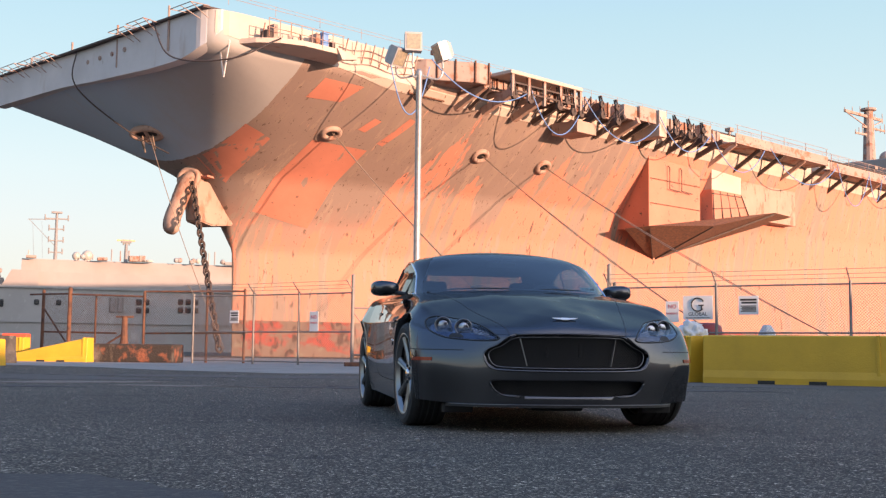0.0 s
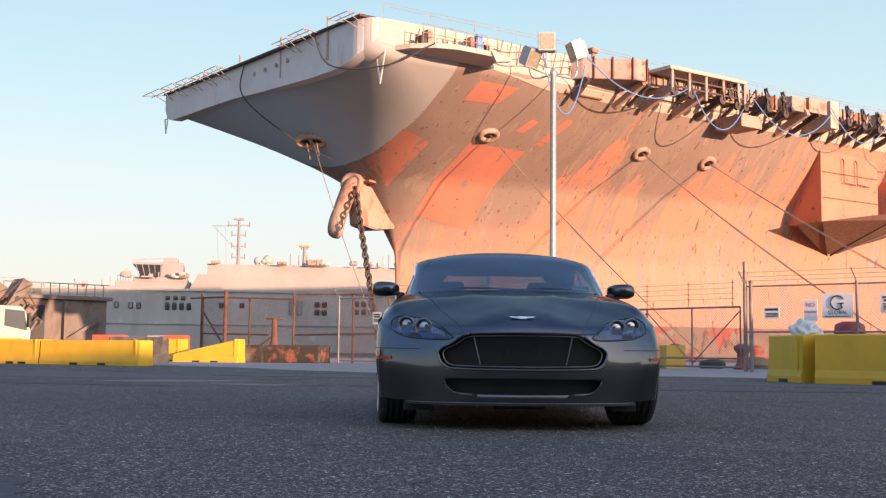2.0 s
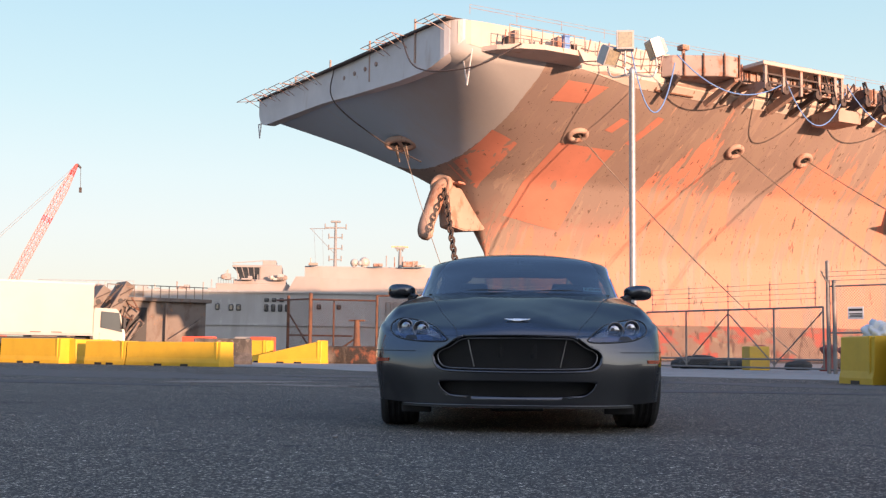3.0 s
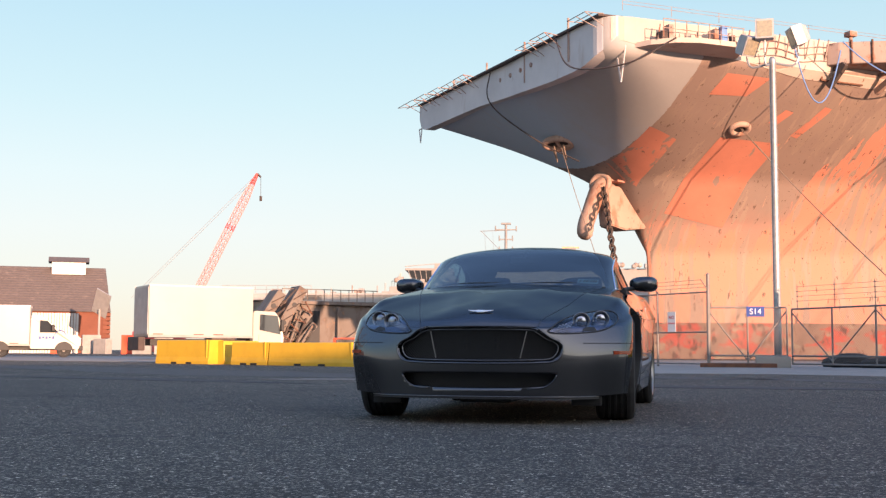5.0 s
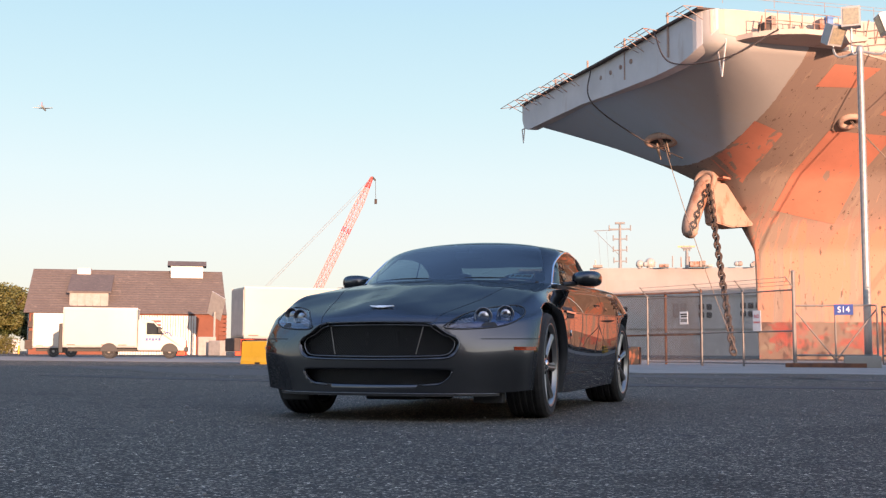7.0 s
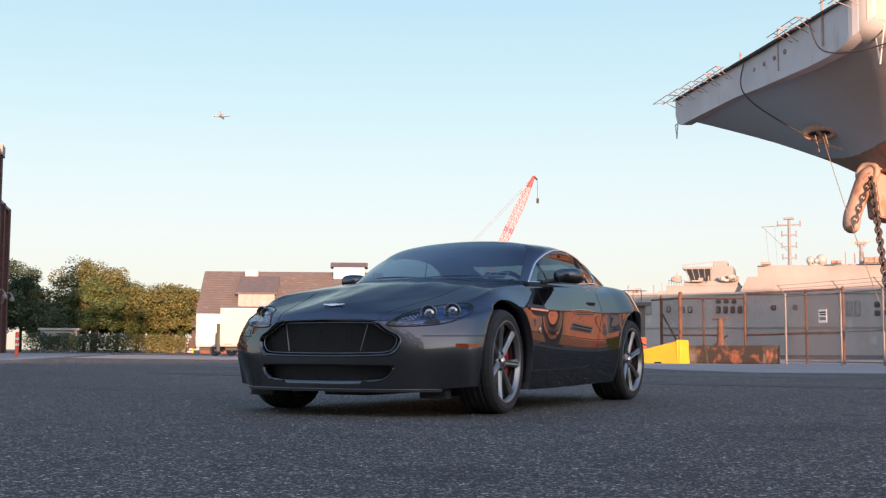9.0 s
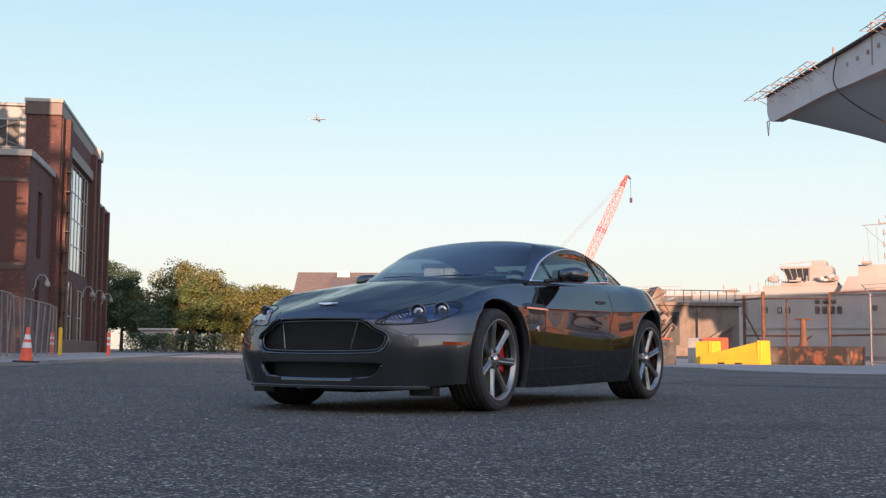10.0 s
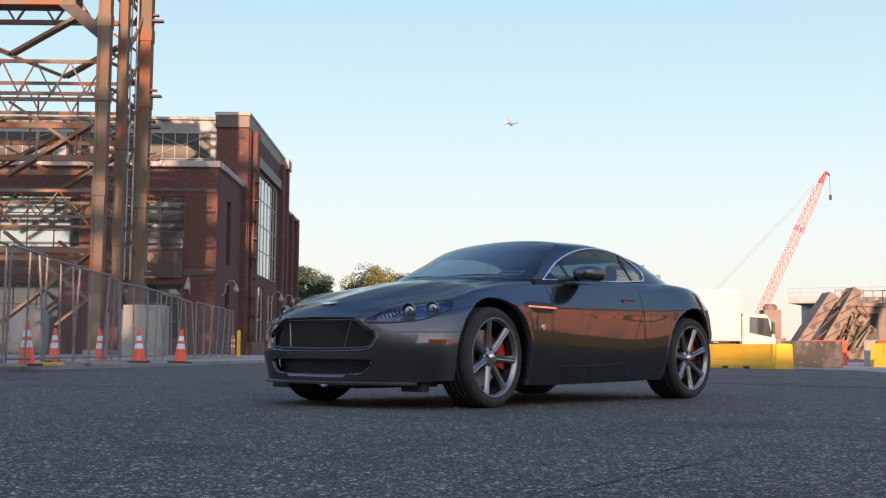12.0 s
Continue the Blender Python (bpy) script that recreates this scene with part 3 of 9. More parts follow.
tagged(mesh_object("ground_crack", bm, TARLINE), "dark crack in the asphalt", "crack", kind="structure")
# newer tar patches and a worn sandy spot, each a thin layer with a ragged edge
TARPATCH = layered("tar patch", [((0.062, 0.058, 0.054), 0.8, 0.3, 0.7, ONE, NO), ((0.10, 0.09, 0.078), 26, 0.52, 0.64, ONE, NO), ((0.03, 0.03, 0.03), 9, 0.56, 0.7, ONE, NO)], 0.85, bump=0.3)
WORNSPOT = layered("sandy asphalt", [((0.27, 0.23, 0.19), 1.2, 0.3, 0.7, ONE, NO), ((0.15, 0.125, 0.10), 5, 0.48, 0.62, ONE, NO), ((0.12, 0.10, 0.085), 60, 0.5, 0.6, ONE, NO)], 0.9, bump=0.3)

OLDASPHALT = layered("old asphalt", [((0.125, 0.112, 0.098), 0.8, 0.3, 0.7, (1, 2, 1), NO), ((0.08, 0.073, 0.068), 1.6, 0.50, 0.62, (1, 2.5, 1), NO), ((0.18, 0.155, 0.125), 2.4, 0.60, 0.70, (1, 3, 1), NO), ((0.05, 0.048, 0.046), 70, 0.5, 0.6, ONE, NO)], 0.9, bump=0.3)


def ragged_patch(name, cx, cy, rx, ry, turn, material, label, z=0.005, wobble=0.12):
    bm = bmesh.new()
    ph = [random.uniform(0, 6.28) for _ in range(5)]
    c, s = math.cos(turn), math.sin(turn)
    rim = []
    for k in range(120):
        a = 2 * math.pi * k / 120
        r = 1 + wobble * sum(math.sin(a * f + ph[i]) / (i + 1) for i, f in enumerate((2, 3, 5, 11, 23))) + random.uniform(-.012, .012)
        u, v = rx * r * math.cos(a), ry * r * math.sin(a)
        rim.append((cx + u * c - v * s, cy + u * s + v * c))
    top = [bm.verts.new((x, y, z)) for x, y in rim]
    foot = [bm.verts.new((cx + (x - cx) * 1.01, cy + (y - cy) * 1.01, -0.01)) for x, y in rim]
    bm.faces.new(top)
    for k in range(120):
        bm.faces.new((foot[k], foot[(k + 1) % 120], top[(k + 1) % 120], top[k]))
    tagged(mesh_object(name, bm, material), label, "patch", kind="structure")


ragged_patch("tar_patch", -3.15, -3.75, 1.5, 1.05, -0.45, TARPATCH, "dark newer tar patch on the asphalt")
ragged_patch("tar_patch", -8.1, 1.5, 1.2, 0.45, -0.5, TARPATCH, "dark oval tar patch near the kerb")
ragged_patch("worn_patch", -4.1, 9.2, 1.1, 0.42, 0.1, WORNSPOT, "pale sandy worn spot on the asphalt", wobble=0.25)
ragged_patch("worn_patch", -2.6, 7.7, 0.9, 0.22, -0.4, WORNSPOT, "pale sandy worn spot on the asphalt", wobble=0.25)
ragged_patch("worn_patch", -9.5, 14.5, 6.5, 2.0, -0.55, OLDASPHALT, "pale older asphalt with sandy wear", z=0.0045, wobble=0.2)
ragged_patch("worn_patch", 7.5, 9.0, 5.5, 1.3, -0.5, OLDASPHALT, "pale older asphalt with sandy wear", z=0.0045, wobble=0.2)
ragged_patch("worn_patch", -1.5, 13.2, 4.5, .8, -0.1, OLDASPHALT, "pale older asphalt with sandy wear", z=0.0045, wobble=0.25)
ragged_patch("tar_patch", 1.5, 7.4, 3.6, .45, -0.12, TARPATCH, "dark newer tar strip on the asphalt", wobble=0.2)
ragged_patch("tar_patch", -7.0, 8.2, 2.6, .5, -0.3, TARPATCH, "dark newer tar strip on the asphalt", wobble=0.2)
# loose grit
bm = bmesh.new()
for _ in range(1500):
    x, y, s = random.uniform(-9, 9), random.uniform(-6.2, 14), random.uniform(.003, .009)
    if random.random() < .06:
        s *= 2
    r = bmesh.ops.create_icosphere(bm, subdivisions=1, radius=s, matrix=Matrix.Translation((x, y, s * .4)) @ Matrix.Diagonal((1, random.uniform(.6, 1.4), .7, 1)))
tagged(mesh_object("loose_grit", bm, CONCRETE), "loose pale grit on the asphalt", "grit", kind="stuff")

# ---- aircraft carrier: x aft, y away from the land, z up ----
AX, NX = Vector((0.82, 0.572, 0)).normalized(), Vector((0.572, -0.82, 0)).normalized()
SHIP = Matrix(((AX.x, -NX.x, 0, -12.15), (AX.y, -NX.y, 0, 71.35), (0, 0, 1, 0), (0, 0, 0, 1)))
ZK, ZD = 18.4, 20.4
HALF = 13.7


def flare(z):
    return float(np.interp(z, [-2, 7.6, 9.6, 12.5, 14.2, 16.3, 18.4], [0, 0.02, 0.10, 0.27, 0.46, 0.72, 1.0]))


def hull_line(z):
    """The hull's outline from the stem round the bow shoulder and aft, at height z."""
    w = flare(z)
    s0, hb = 11.5 * (1 - w), HALF * w * (1 + 0.05 * w * (1 - w) * 4)
    deep = 0.15 + 5.5 * w * (1 - w)
    far = float(np.interp(z, [-2, ZK], [17.5, 14.4]))
    k = 0.13 + 0.42 * (1 - w)
    front = lambda u: np.array((s0 + deep * u ** 2.2, hb * u))
    side = lambda ds: np.array((s0 + deep + ds, hb + (far - hb) * (1 - math.exp(-ds / 42))))
    a, c, b = front(1 - k), front(1.0), side(k * max(hb, 1.5) * 1.1)
    out = [tuple(front((1 - k) * i / 10)) for i in range(10)]
    out += [tuple(a * (1 - u) ** 2 + c * 2 * u * (1 - u) + b * u * u) for u in np.linspace(0, 1, 14)]
    d0 = k * max(hb, 1.5) * 1.1
    out += [tuple(side(d0 + 190 * (i / 60) ** 1.6)) for i in range(1, 61)]
    return out


def hull_b(s, z):
    """Half breadth of the hull at s metres aft of the bow edge and height z."""
    q = hull_line(z)
    return float(np.interp(s, [a for a, _ in q], [b for _, b in q]))


def on_hull(s, z, out=0.0):
    return Vector((s, -hull_b(s, z) - out, z))


carrier = empty("aircraft_carrier", SHIP, "huge rusting grey aircraft carrier moored behind the fence", "ship")
ZR = 2.6


def port(s, z):
    """The far side of the bow reaches out a little more."""
    return 1 + 0.03 * flare(z) ** 3 * math.exp(-s / 30)


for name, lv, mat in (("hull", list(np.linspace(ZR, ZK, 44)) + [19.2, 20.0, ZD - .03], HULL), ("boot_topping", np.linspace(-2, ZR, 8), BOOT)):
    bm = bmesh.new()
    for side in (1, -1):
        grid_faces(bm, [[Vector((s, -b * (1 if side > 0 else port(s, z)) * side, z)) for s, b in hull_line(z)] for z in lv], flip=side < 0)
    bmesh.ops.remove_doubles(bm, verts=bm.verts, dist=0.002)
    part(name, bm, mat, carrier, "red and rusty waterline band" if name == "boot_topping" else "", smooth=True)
bm = bmesh.new()
prism(bm, [(.4, HALF - 1), (.4, -HALF + 1), (2.5, -HALF + .15), (60, -13.8), (200, -14.1), (200, 14.1), (60, 13.8), (2.5, HALF - .15)], ZD - .4, ZD)
part("flight_deck", bm, FASCIA, carrier)
bm = bmesh.new()
prism(bm, [(-.78, HALF + 1.65), (-.12, -HALF + .6), (60, -14.3), (200, -14.6), (200, 14.6), (60, 14.2)], ZD + 0.01, ZD + 0.14)
part("deck_edge", bm, DARKGEAR, carrier)
# pale plating: the bow face, whose lower edge sweeps up at both ends, and the band along the side
bm = bmesh.new()
rows = []
for y in np.linspace(-HALF + .2, HALF + 1.6, 84):
    u = min(1, max(0, -y - (HALF - 4.2)) / 4.0) if y < 0 else min(1, max(0, y - (HALF + .1)) / 1.5)
    dip = .5 * min(1, max(0, 4 - y) / 11)
    lo = ZK - .15 - dip + (1 - math.sqrt(max(0, 1 - u * u))) * (1.45 if y < 0 else 1.0)
    x = -.05 + .16 * (abs(y) / HALF) ** 2.2 + (1.0 * max(0, abs(y) - (HALF - 1.6)) ** 2 / 2.56 if y < 0 else -.05 * y)
    rows.append([(x, y, z) for z in (lo, (lo + ZD) / 2, ZD)])
grid_faces(bm, rows, flip=True)
ends = bmesh.ops.extrude_face_region(bm, geom=bm.faces[:])["geom"]
for v in ends:
    if isinstance(v, bmesh.types.BMVert):
        v.co.x += .8
bmesh.ops.recalc_face_normals(bm, faces=bm.faces)
part("bow_plating", bm, FASCIA, carrier, "pale grey bow plating", smooth=False)
bm = bmesh.new()
rows = []
for x in np.concatenate([np.linspace(.6, 7, 10), np.linspace(7.5, 30, 24), np.linspace(32, 150, 40)]):
    lo = float(np.interp(x, [.6, 2, 10, 14, 20, 33, 150], [19.0, 18.75, 18.4, 17.9, 17.72, 17.7, 17.5]))
    rows.append([on_hull(x, z, .05) for z in np.linspace(lo, ZD - .05, 6)])
grid_faces(bm, rows)
bmesh.ops.recalc_face_normals(bm, faces=bm.faces)
part("side_plating", bm, CREAM, carrier, "pale plating along the deck edge")
# plate seams, belting and stiffeners on the bow edge
for i in range(4):
    y = -HALF + 4.5 + i * 6.2
    bm = bmesh.new()
    tube(bm, (-.05, y, ZK + .1), (-.05, y, ZD + .9), .07, 6)
    part("stanchion", bm, DECKGEAR, carrier)
for i in range(6):
    bm = bmesh.new()
    lathe(bm, [(.16, 0), (.16, .12), (.10, .14)], 10, Matrix.Translation((-.01, -4 + i * 1.6, ZK + 1.1)) @ Matrix.Rotation(radians(-90), 4, "Y"))
    part("deck_fitting", bm, DECKGEAR, carrier)
# safety net frames along the bow edge
random.seed(11)
for y0, y1 in ((13.4, 16.9), (11.0, 13.2), (8.6, 10.8), (6.3, 8.4), (4.2, 6.1), (-5.9, -3.9), (-8.2, -6.1), (-13.6, -11.4)):
    bm = bmesh.new()
    edge = -.05 - max(0, y0) * .05
    o, zz = edge - 1.15 - .15 * random.random(), ZD - .05 + .2 * random.random()
    for a, b in (((edge, y0, ZD), (o, y0, zz)), ((edge, min(y1, 15.2), ZD), (o, y1, zz)), ((o, y0, zz), (o, y1, zz)), ((o, y0, zz), (edge, y0, ZD - .75)), ((o * .6, y0, zz), (o * .6, y1, zz)), ((o, (y0 + y1) / 2, zz), (edge, (y0 + y1) / 2 - .2, ZD - .6))):
        tube(bm, a, b, .028, 5)
    part("net_frame", bm, DECKGEAR, carrier)
# hanging triangular brackets
for p, k in (((1.4, -HALF + .6, ZK + .2), 1.0), ((-.6, HALF + 1.4, ZK + .1), .55), ((5.6, 3.0, 15.4), .3)):
    bm = bmesh.new()
    q = Vector(p)
    for a, b in (((0, -.55, 0), (0, 0, -2.1)), ((0, .55, 0), (0, 0, -2.1)), ((0, -.55, 0), (0, .55, 0))):
        tube(bm, q + Vector(a) * k, q + Vector(b) * k, .05, 5)
    part("bow_bracket", bm, FASCIA, carrier)


def torus(bm, center, normal, major, minor, sx=1.0, seg=26, sub=10):
    q = Vector(normal).to_track_quat("Z", "Y")
    rings = []
    for i in range(seg):
        a = i * math.tau / seg
        c = Vector((major * sx * math.cos(a), major * math.sin(a), 0))
        d = Vector((math.cos(a), math.sin(a), 0))
        rings.append([bm.verts.new(Vector(center) + q @ (c + d * minor * math.cos(k * math.tau / sub) + Vector((0, 0, minor * math.sin(k * math.tau / sub))))) for k in range(sub)])
    for i in range(seg):
        for k in range(sub):
            bm.faces.new((rings[i][k], rings[(i + 1) % seg][k], rings[(i + 1) % seg][(k + 1) % sub], rings[i][(k + 1) % sub]))
    return bm


def fairlead(p, normal, size, wide):
    """A rounded lip round a mooring hole."""
    bm = bmesh.new()
    torus(bm, p, normal, size, size * .42, wide)
    unit = part("fairlead", bm, HORNPAINT, carrier, "rounded pale lip of a mooring hole", smooth=True)
    bm = bmesh.new()
    q = Vector(normal).to_track_quat("Z", "Y")
    prism(bm, [(size * wide * math.cos(k * math.tau / 18), size * math.sin(k * math.tau / 18)) for k in range(18)], -.08, .02, Matrix.Translation(p) @ q.to_matrix().to_4x4())
    part("hole", bm, DARK, unit)


for fs, fz, size, wide in ((12.6, 15.2, .48, 1.25), (25.8, 15.15, .46, 1.2), (32.4, 15.05, .46, 1.2)):
    p = on_hull(fs, fz, .12)
    nrm = (on_hull(fs + 1, fz) - on_hull(fs - 1, fz)).cross(on_hull(fs, fz + 1) - on_hull(fs, fz - 1))
    fairlead(p, nrm if nrm.y < 0 else -nrm, size, wide)
bm = bmesh.new()
torus(bm, (4.35, .5, 15.25), (-.45, -.30, -.84), .52, .24, 2.1)
lip = part("fairlead", bm, HORNPAINT, carrier, "wide rounded lip of the twin bow mooring holes", smooth=True)
q = Vector((-.45, -.30, -.84)).to_track_quat("Z", "Y").to_matrix().to_4x4()
bm = bmesh.new()
prism(bm, [(1.0 * math.cos(k * math.tau / 24), .48 * math.sin(k * math.tau / 24)) for k in range(24)], -.4, .02, Matrix.Translation((4.35, .5, 15.25)) @ q)
part("hole", bm, DARK, lip)
bm = bmesh.new()
box(bm, -.13, .13, -.5, .5, -.2, .14, .05, Matrix.Translation((4.35, .5, 15.25)) @ q)
part("divider", bm, HORNPAINT, lip)
for dx in (-.45, .35):
    bm = bmesh.new()
    pipe(bm, [Vector((4.35 + dx * .4, .5 - dx, 15.1)) + Vector((.35 * math.sin(k / 8 * math.tau / 2) - .1, -.3 * k / 8, -1.1 * math.sin(k / 8 * math.pi))) for k in range(9)], .045, 6)
    part("rope_loop", bm, ROPE, lip)

# primer patches where the paint was ground off
def hull_patch(corners):
    bm = bmesh.new()
    rows = []
    for i in range(13):
        a = np.array(corners[0]) + (np.array(corners[3]) - np.array(corners[0])) * i / 12
        b = np.array(corners[1]) + (np.array(corners[2]) - np.array(corners[1])) * i / 12
        rows.append([on_hull(*(a + (b - a) * k / 12), .03) for k in range(13)])
    grid_faces(bm, rows)
    bmesh.ops.recalc_face_normals(bm, faces=bm.faces)
    part("primer_patch", bm, PATCH, carrier, smooth=True)


for corners in (((6.95, 13.7), (6.70, 15.2), (8.95, 14.55), (9.1, 12.1)), ((11.35, 10.3), (11.77, 14.75), (16.35, 14.56), (15.8, 9.4)), ((8.75, 16.75), (9.05, 17.8), (12.3, 17.75), (11.4, 16.8)),
                ((14.3, 15.6), (14.9, 16.3), (15.6, 16.2), (15.0, 15.5)), ((16.6, 15.0), (17.6, 16.6), (18.3, 16.5), (17.2, 14.9))):
    hull_patch(corners)

# ---- catwalk, brackets and gear along the deck edge ----
random.seed(21)
bm = bmesh.new()
outline = [(1.9, -13.5), (2.5, -14.7), (3.6, -15.7), (5.0, -16.2), (7.4, -16.2), (8.4, -15.7), (9.2, -13.7)]
top = [bm.verts.new((x, y, ZK + .42)) for x, y in outline]
rim = [bm.verts.new((x, y, ZK + .12)) for x, y in outline]
keel = [bm.verts.new((5.4 + (x - 5.4) * .97, -13.4 + (y + 13.4) * .96, ZK + .10)) for x, y in outline]
bm.faces.new(top)
bm.faces.new(keel[::-1])
for a, b in ((top, rim), (rim, keel)):
    for k in range(7):
        bm.faces.new((a[k], b[k], b[(k + 1) % 7], a[(k + 1) % 7]))
bmesh.ops.recalc_face_normals(bm, faces=bm.faces)
sponson = part("bow_gallery", bm, CREAM, carrier)
bm = bmesh.new()
v = [bm.verts.new(p) for p in ((7.4, -16.3, ZK + .44), (9.6, -15.6, ZK + .44), (9.6, -15.6, ZK + .24), (7.8, -16.3, ZK - .2), (7.4, -15.9, ZK + .44), (9.6, -15.2, ZK + .44), (9.6, -15.2, ZK + .24), (7.8, -15.9, ZK - .2))]
for f in ((0, 1, 2, 3), (4, 7, 6, 5), (0, 4, 5, 1), (1, 5, 6, 2), (2, 6, 7, 3), (3, 7, 4, 0)):
    bm.faces.new([v[i] for i in f])
part("gallery_ramp", bm, CREAM, sponson)
for i in range(8):
    x = 2.8 + i * .8
    bm = bmesh.new()
    tube(bm, (x, -15.6, ZK + .4), (x, -15.6, ZK + 1.5), .03, 5)
    part("rail_post", bm, DECKGEAR, sponson)
bm = bmesh.new()
for z in (.95, 1.5):
    tube(bm, (2.8, -15.6, ZK + z), (8.5, -15.6, ZK + z), .026, 5)
part("rail", bm, DECKGEAR, sponson)
for i in range(11):
    x = 2.9 + random.random() * 5.4
    bm = bmesh.new()
    h = random.uniform(.4, 1.3)
    if random.random() < .5:
        tube(bm, (x, -14.6, ZK + .4), (x + random.uniform(-.3, .3), -14.6, ZK + .4 + h), random.uniform(.04, .14), 8)
    else:
        box(bm, x - .22, x + .25 * random.random(), -15.0, -14.3, ZK + .4, ZK + .4 + h, .04)
    part("deck_gear", bm, random.choice((DECKGEAR, CREAM, DARKGEAR)), carrier)
bm = bmesh.new()
box(bm, 7.1, 7.5, -15.3, -14.9, ZK + .42, ZK + 1.6, .05)
part("hose_reel", bm, BLUE, carrier)
# pipes and ladder rungs on the plain plating aft of the gallery
for z in (18.9, 19.35, 19.8):
    bm = bmesh.new()
    pipe(bm, [on_hull(x, z + .12 * math.sin(x * 1.7), .16) for x in np.linspace(9.4, 16.0, 14)], .03, 5)
    part("side_pipe", bm, DECKGEAR, carrier)
for i in range(9):
    bm = bmesh.new()
    x = 9.8 + i * .75
    bar(bm, on_hull(x, 19.0, .12), on_hull(x + .05, 20.3, .5), .06, .06)
    part("side_bracket", bm, DECKGEAR, carrier)


def strut(x, z, out, fat, material):
    """A slanted beam that carries the deck-edge gear off the hull."""
    bm = bmesh.new()
    bar(bm, (x - .2, -13.7, z - 1.25), (x, -13.9 - out, z), fat, fat * 1.3)
    bar(bm, (x, -13.7, z - .15), (x, -13.9 - out, z - .05), fat * .7, fat * .7)
    part("bracket", bm, material, carrier)


def sheave(x, z, r):
    """A pulley block in its hanger."""
    bm = bmesh.new()
    m = Matrix.Translation((x, -16.9, z)) @ Matrix.Rotation(radians(90), 4, "X")
    lathe(bm, [(r * .7, -.12), (r, -.10), (r * .82, 0), (r, .10), (r * .7, .12)], 16, m)
    for k in (-.16, .16):
        bar(bm, (x + .03, -16.9 + k, z), (x, -16.7 + k * .5, 20.0), .07, .1)
    part("sheave", bm, DARKGEAR, carrier)


# rusty cabin, its panel on the plating, then the roofed gear bay
bm = bmesh.new()
prism(bm, [(16.0, -14.0), (16.4, -14.7), (19.6, -16.6), (20.5, -16.6), (20.5, -13.9)], 18.75, 20.15)
bmesh.ops.bevel(bm, geom=bm.edges[:], offset=.05, segments=1, affect="EDGES")
cabin = part("edge_cabin", bm, DECKGEAR, carrier, "rusty orange cabin on the deck edge")
for x, y in ((17.0, -15.15), (18.1, -15.8), (19.3, -16.5), (20.45, -16.68)):
    bm = bmesh.new()
    box(bm, x - .05, x + .05, y - .05, y + .05, 18.75, 20.25)
    part("cabin_rib", bm, RUST, cabin)
bm = bmesh.new()
for a, b in (((15.9, 17.9), (15.9, 19.6)), ((15.9, 17.9), (19.2, 17.85))):
    bar(bm, on_hull(*a, .15), on_hull(*b, .15), .12, .1)
part("panel_frame", bm, RUST, carrier)
for x, out in ((16.6, 1.1), (20.4, 2.5)):
    strut(x, 18.7, out, .3, DARKGEAR if out < 2 else HORNPAINT)
bm = bmesh.new()
box(bm, 20.6, 52, -15.0, -13.9, 18.95, 19.15, .03)
box(bm, 20.6, 52, -15.1, -14.9, 19.1, 20.15, .03)
walkway = part("catwalk", bm, DECKGEAR, carrier)
for i in range(44):
    bm = bmesh.new()
    x = 20.8 + i * .71
    box(bm, x - .045, x + .045, -15.22, -15.08, 19.05, 20.2)
    part("catwalk_rib", bm, RUST if i % 3 == 0 else DECKGEAR, walkway)
bm = bmesh.new()
prism(bm, [(22.3, -17.1), (30.2, -17.1), (30.2, -14), (22.3, -14)], 19.85, 20.12)
bmesh.ops.bevel(bm, geom=bm.edges[:], offset=.04, segments=1, affect="EDGES")
roof = part("gear_roof", bm, CREAM, carrier)
for x in (22.6, 24.3, 26.0, 27.8, 29.4, 30.1):
    bm = bmesh.new()
    box(bm, x - .11, x + .11, -17.0, -16.8, 18.1 + .3 * (x % 1), 19.86)
    part("gear_post", bm, DECKGEAR, roof)
bm = bmesh.new()
for z in (18.75, 19.3):
    bar(bm, (22.4, -16.9, z), (30.2, -16.9, z), .12, .12)
part("gear_rail", bm, DARKGEAR, roof)
for x, z, r in ((22.8, 18.4, .30), (24.5, 18.35, .30), (27.7, 18.4, .32), (28.6, 18.9, .28), (29.3, 18.2, .30), (30.2, 18.2, .28), (32.7, 19.3, .26), (32.8, 18.5, .30), (34.6, 19.4, .26), (34.7, 18.3, .30),
                (42.5, 19.4, .28), (42.5, 18.6, .30), (44.5, 19.3, .28), (44.5, 18.6, .32), (46.5, 19.3, .28), (46.5, 18.5, .30)):
    sheave(x, z, r)
for x0, x1, y, z0, z1, mat in ((36.2, 37.9, -16.4, 18.9, 20.0, DECKGEAR), (38.0, 40.2, -16.6, 18.95, 20.1, DECKGEAR), (40.5, 41.5, -16.7, 18.0, 20.15, CREAM), (30.5, 32.8, -16.3, 17.0, 17.9, HORNPAINT), (33.4, 34.1, -16.3, 18.9, 19.7, RUST), (48.0, 49.2, -16.0, 19.0, 20.2, DECKGEAR)):
    bm = bmesh.new()
    box(bm, x0, x1, y, -13.8, z0, z1, .05)
    part("gear_box", bm, mat, carrier)
for x, fat in ((21.8, .2), (23.2, .42), (26.4, .42), (28.6, .3), (31.0, .2), (33.2, .34), (36.0, .3), (37.8, .4), (39.2, .26), (42.0, .3), (44.0, .26), (45.9, .3), (47.6, .26), (50.0, .3)):
    strut(x, 18.9, 2.7 if fat > .25 else 1.6, fat, DARKGEAR if fat < .4 else HORNPAINT)
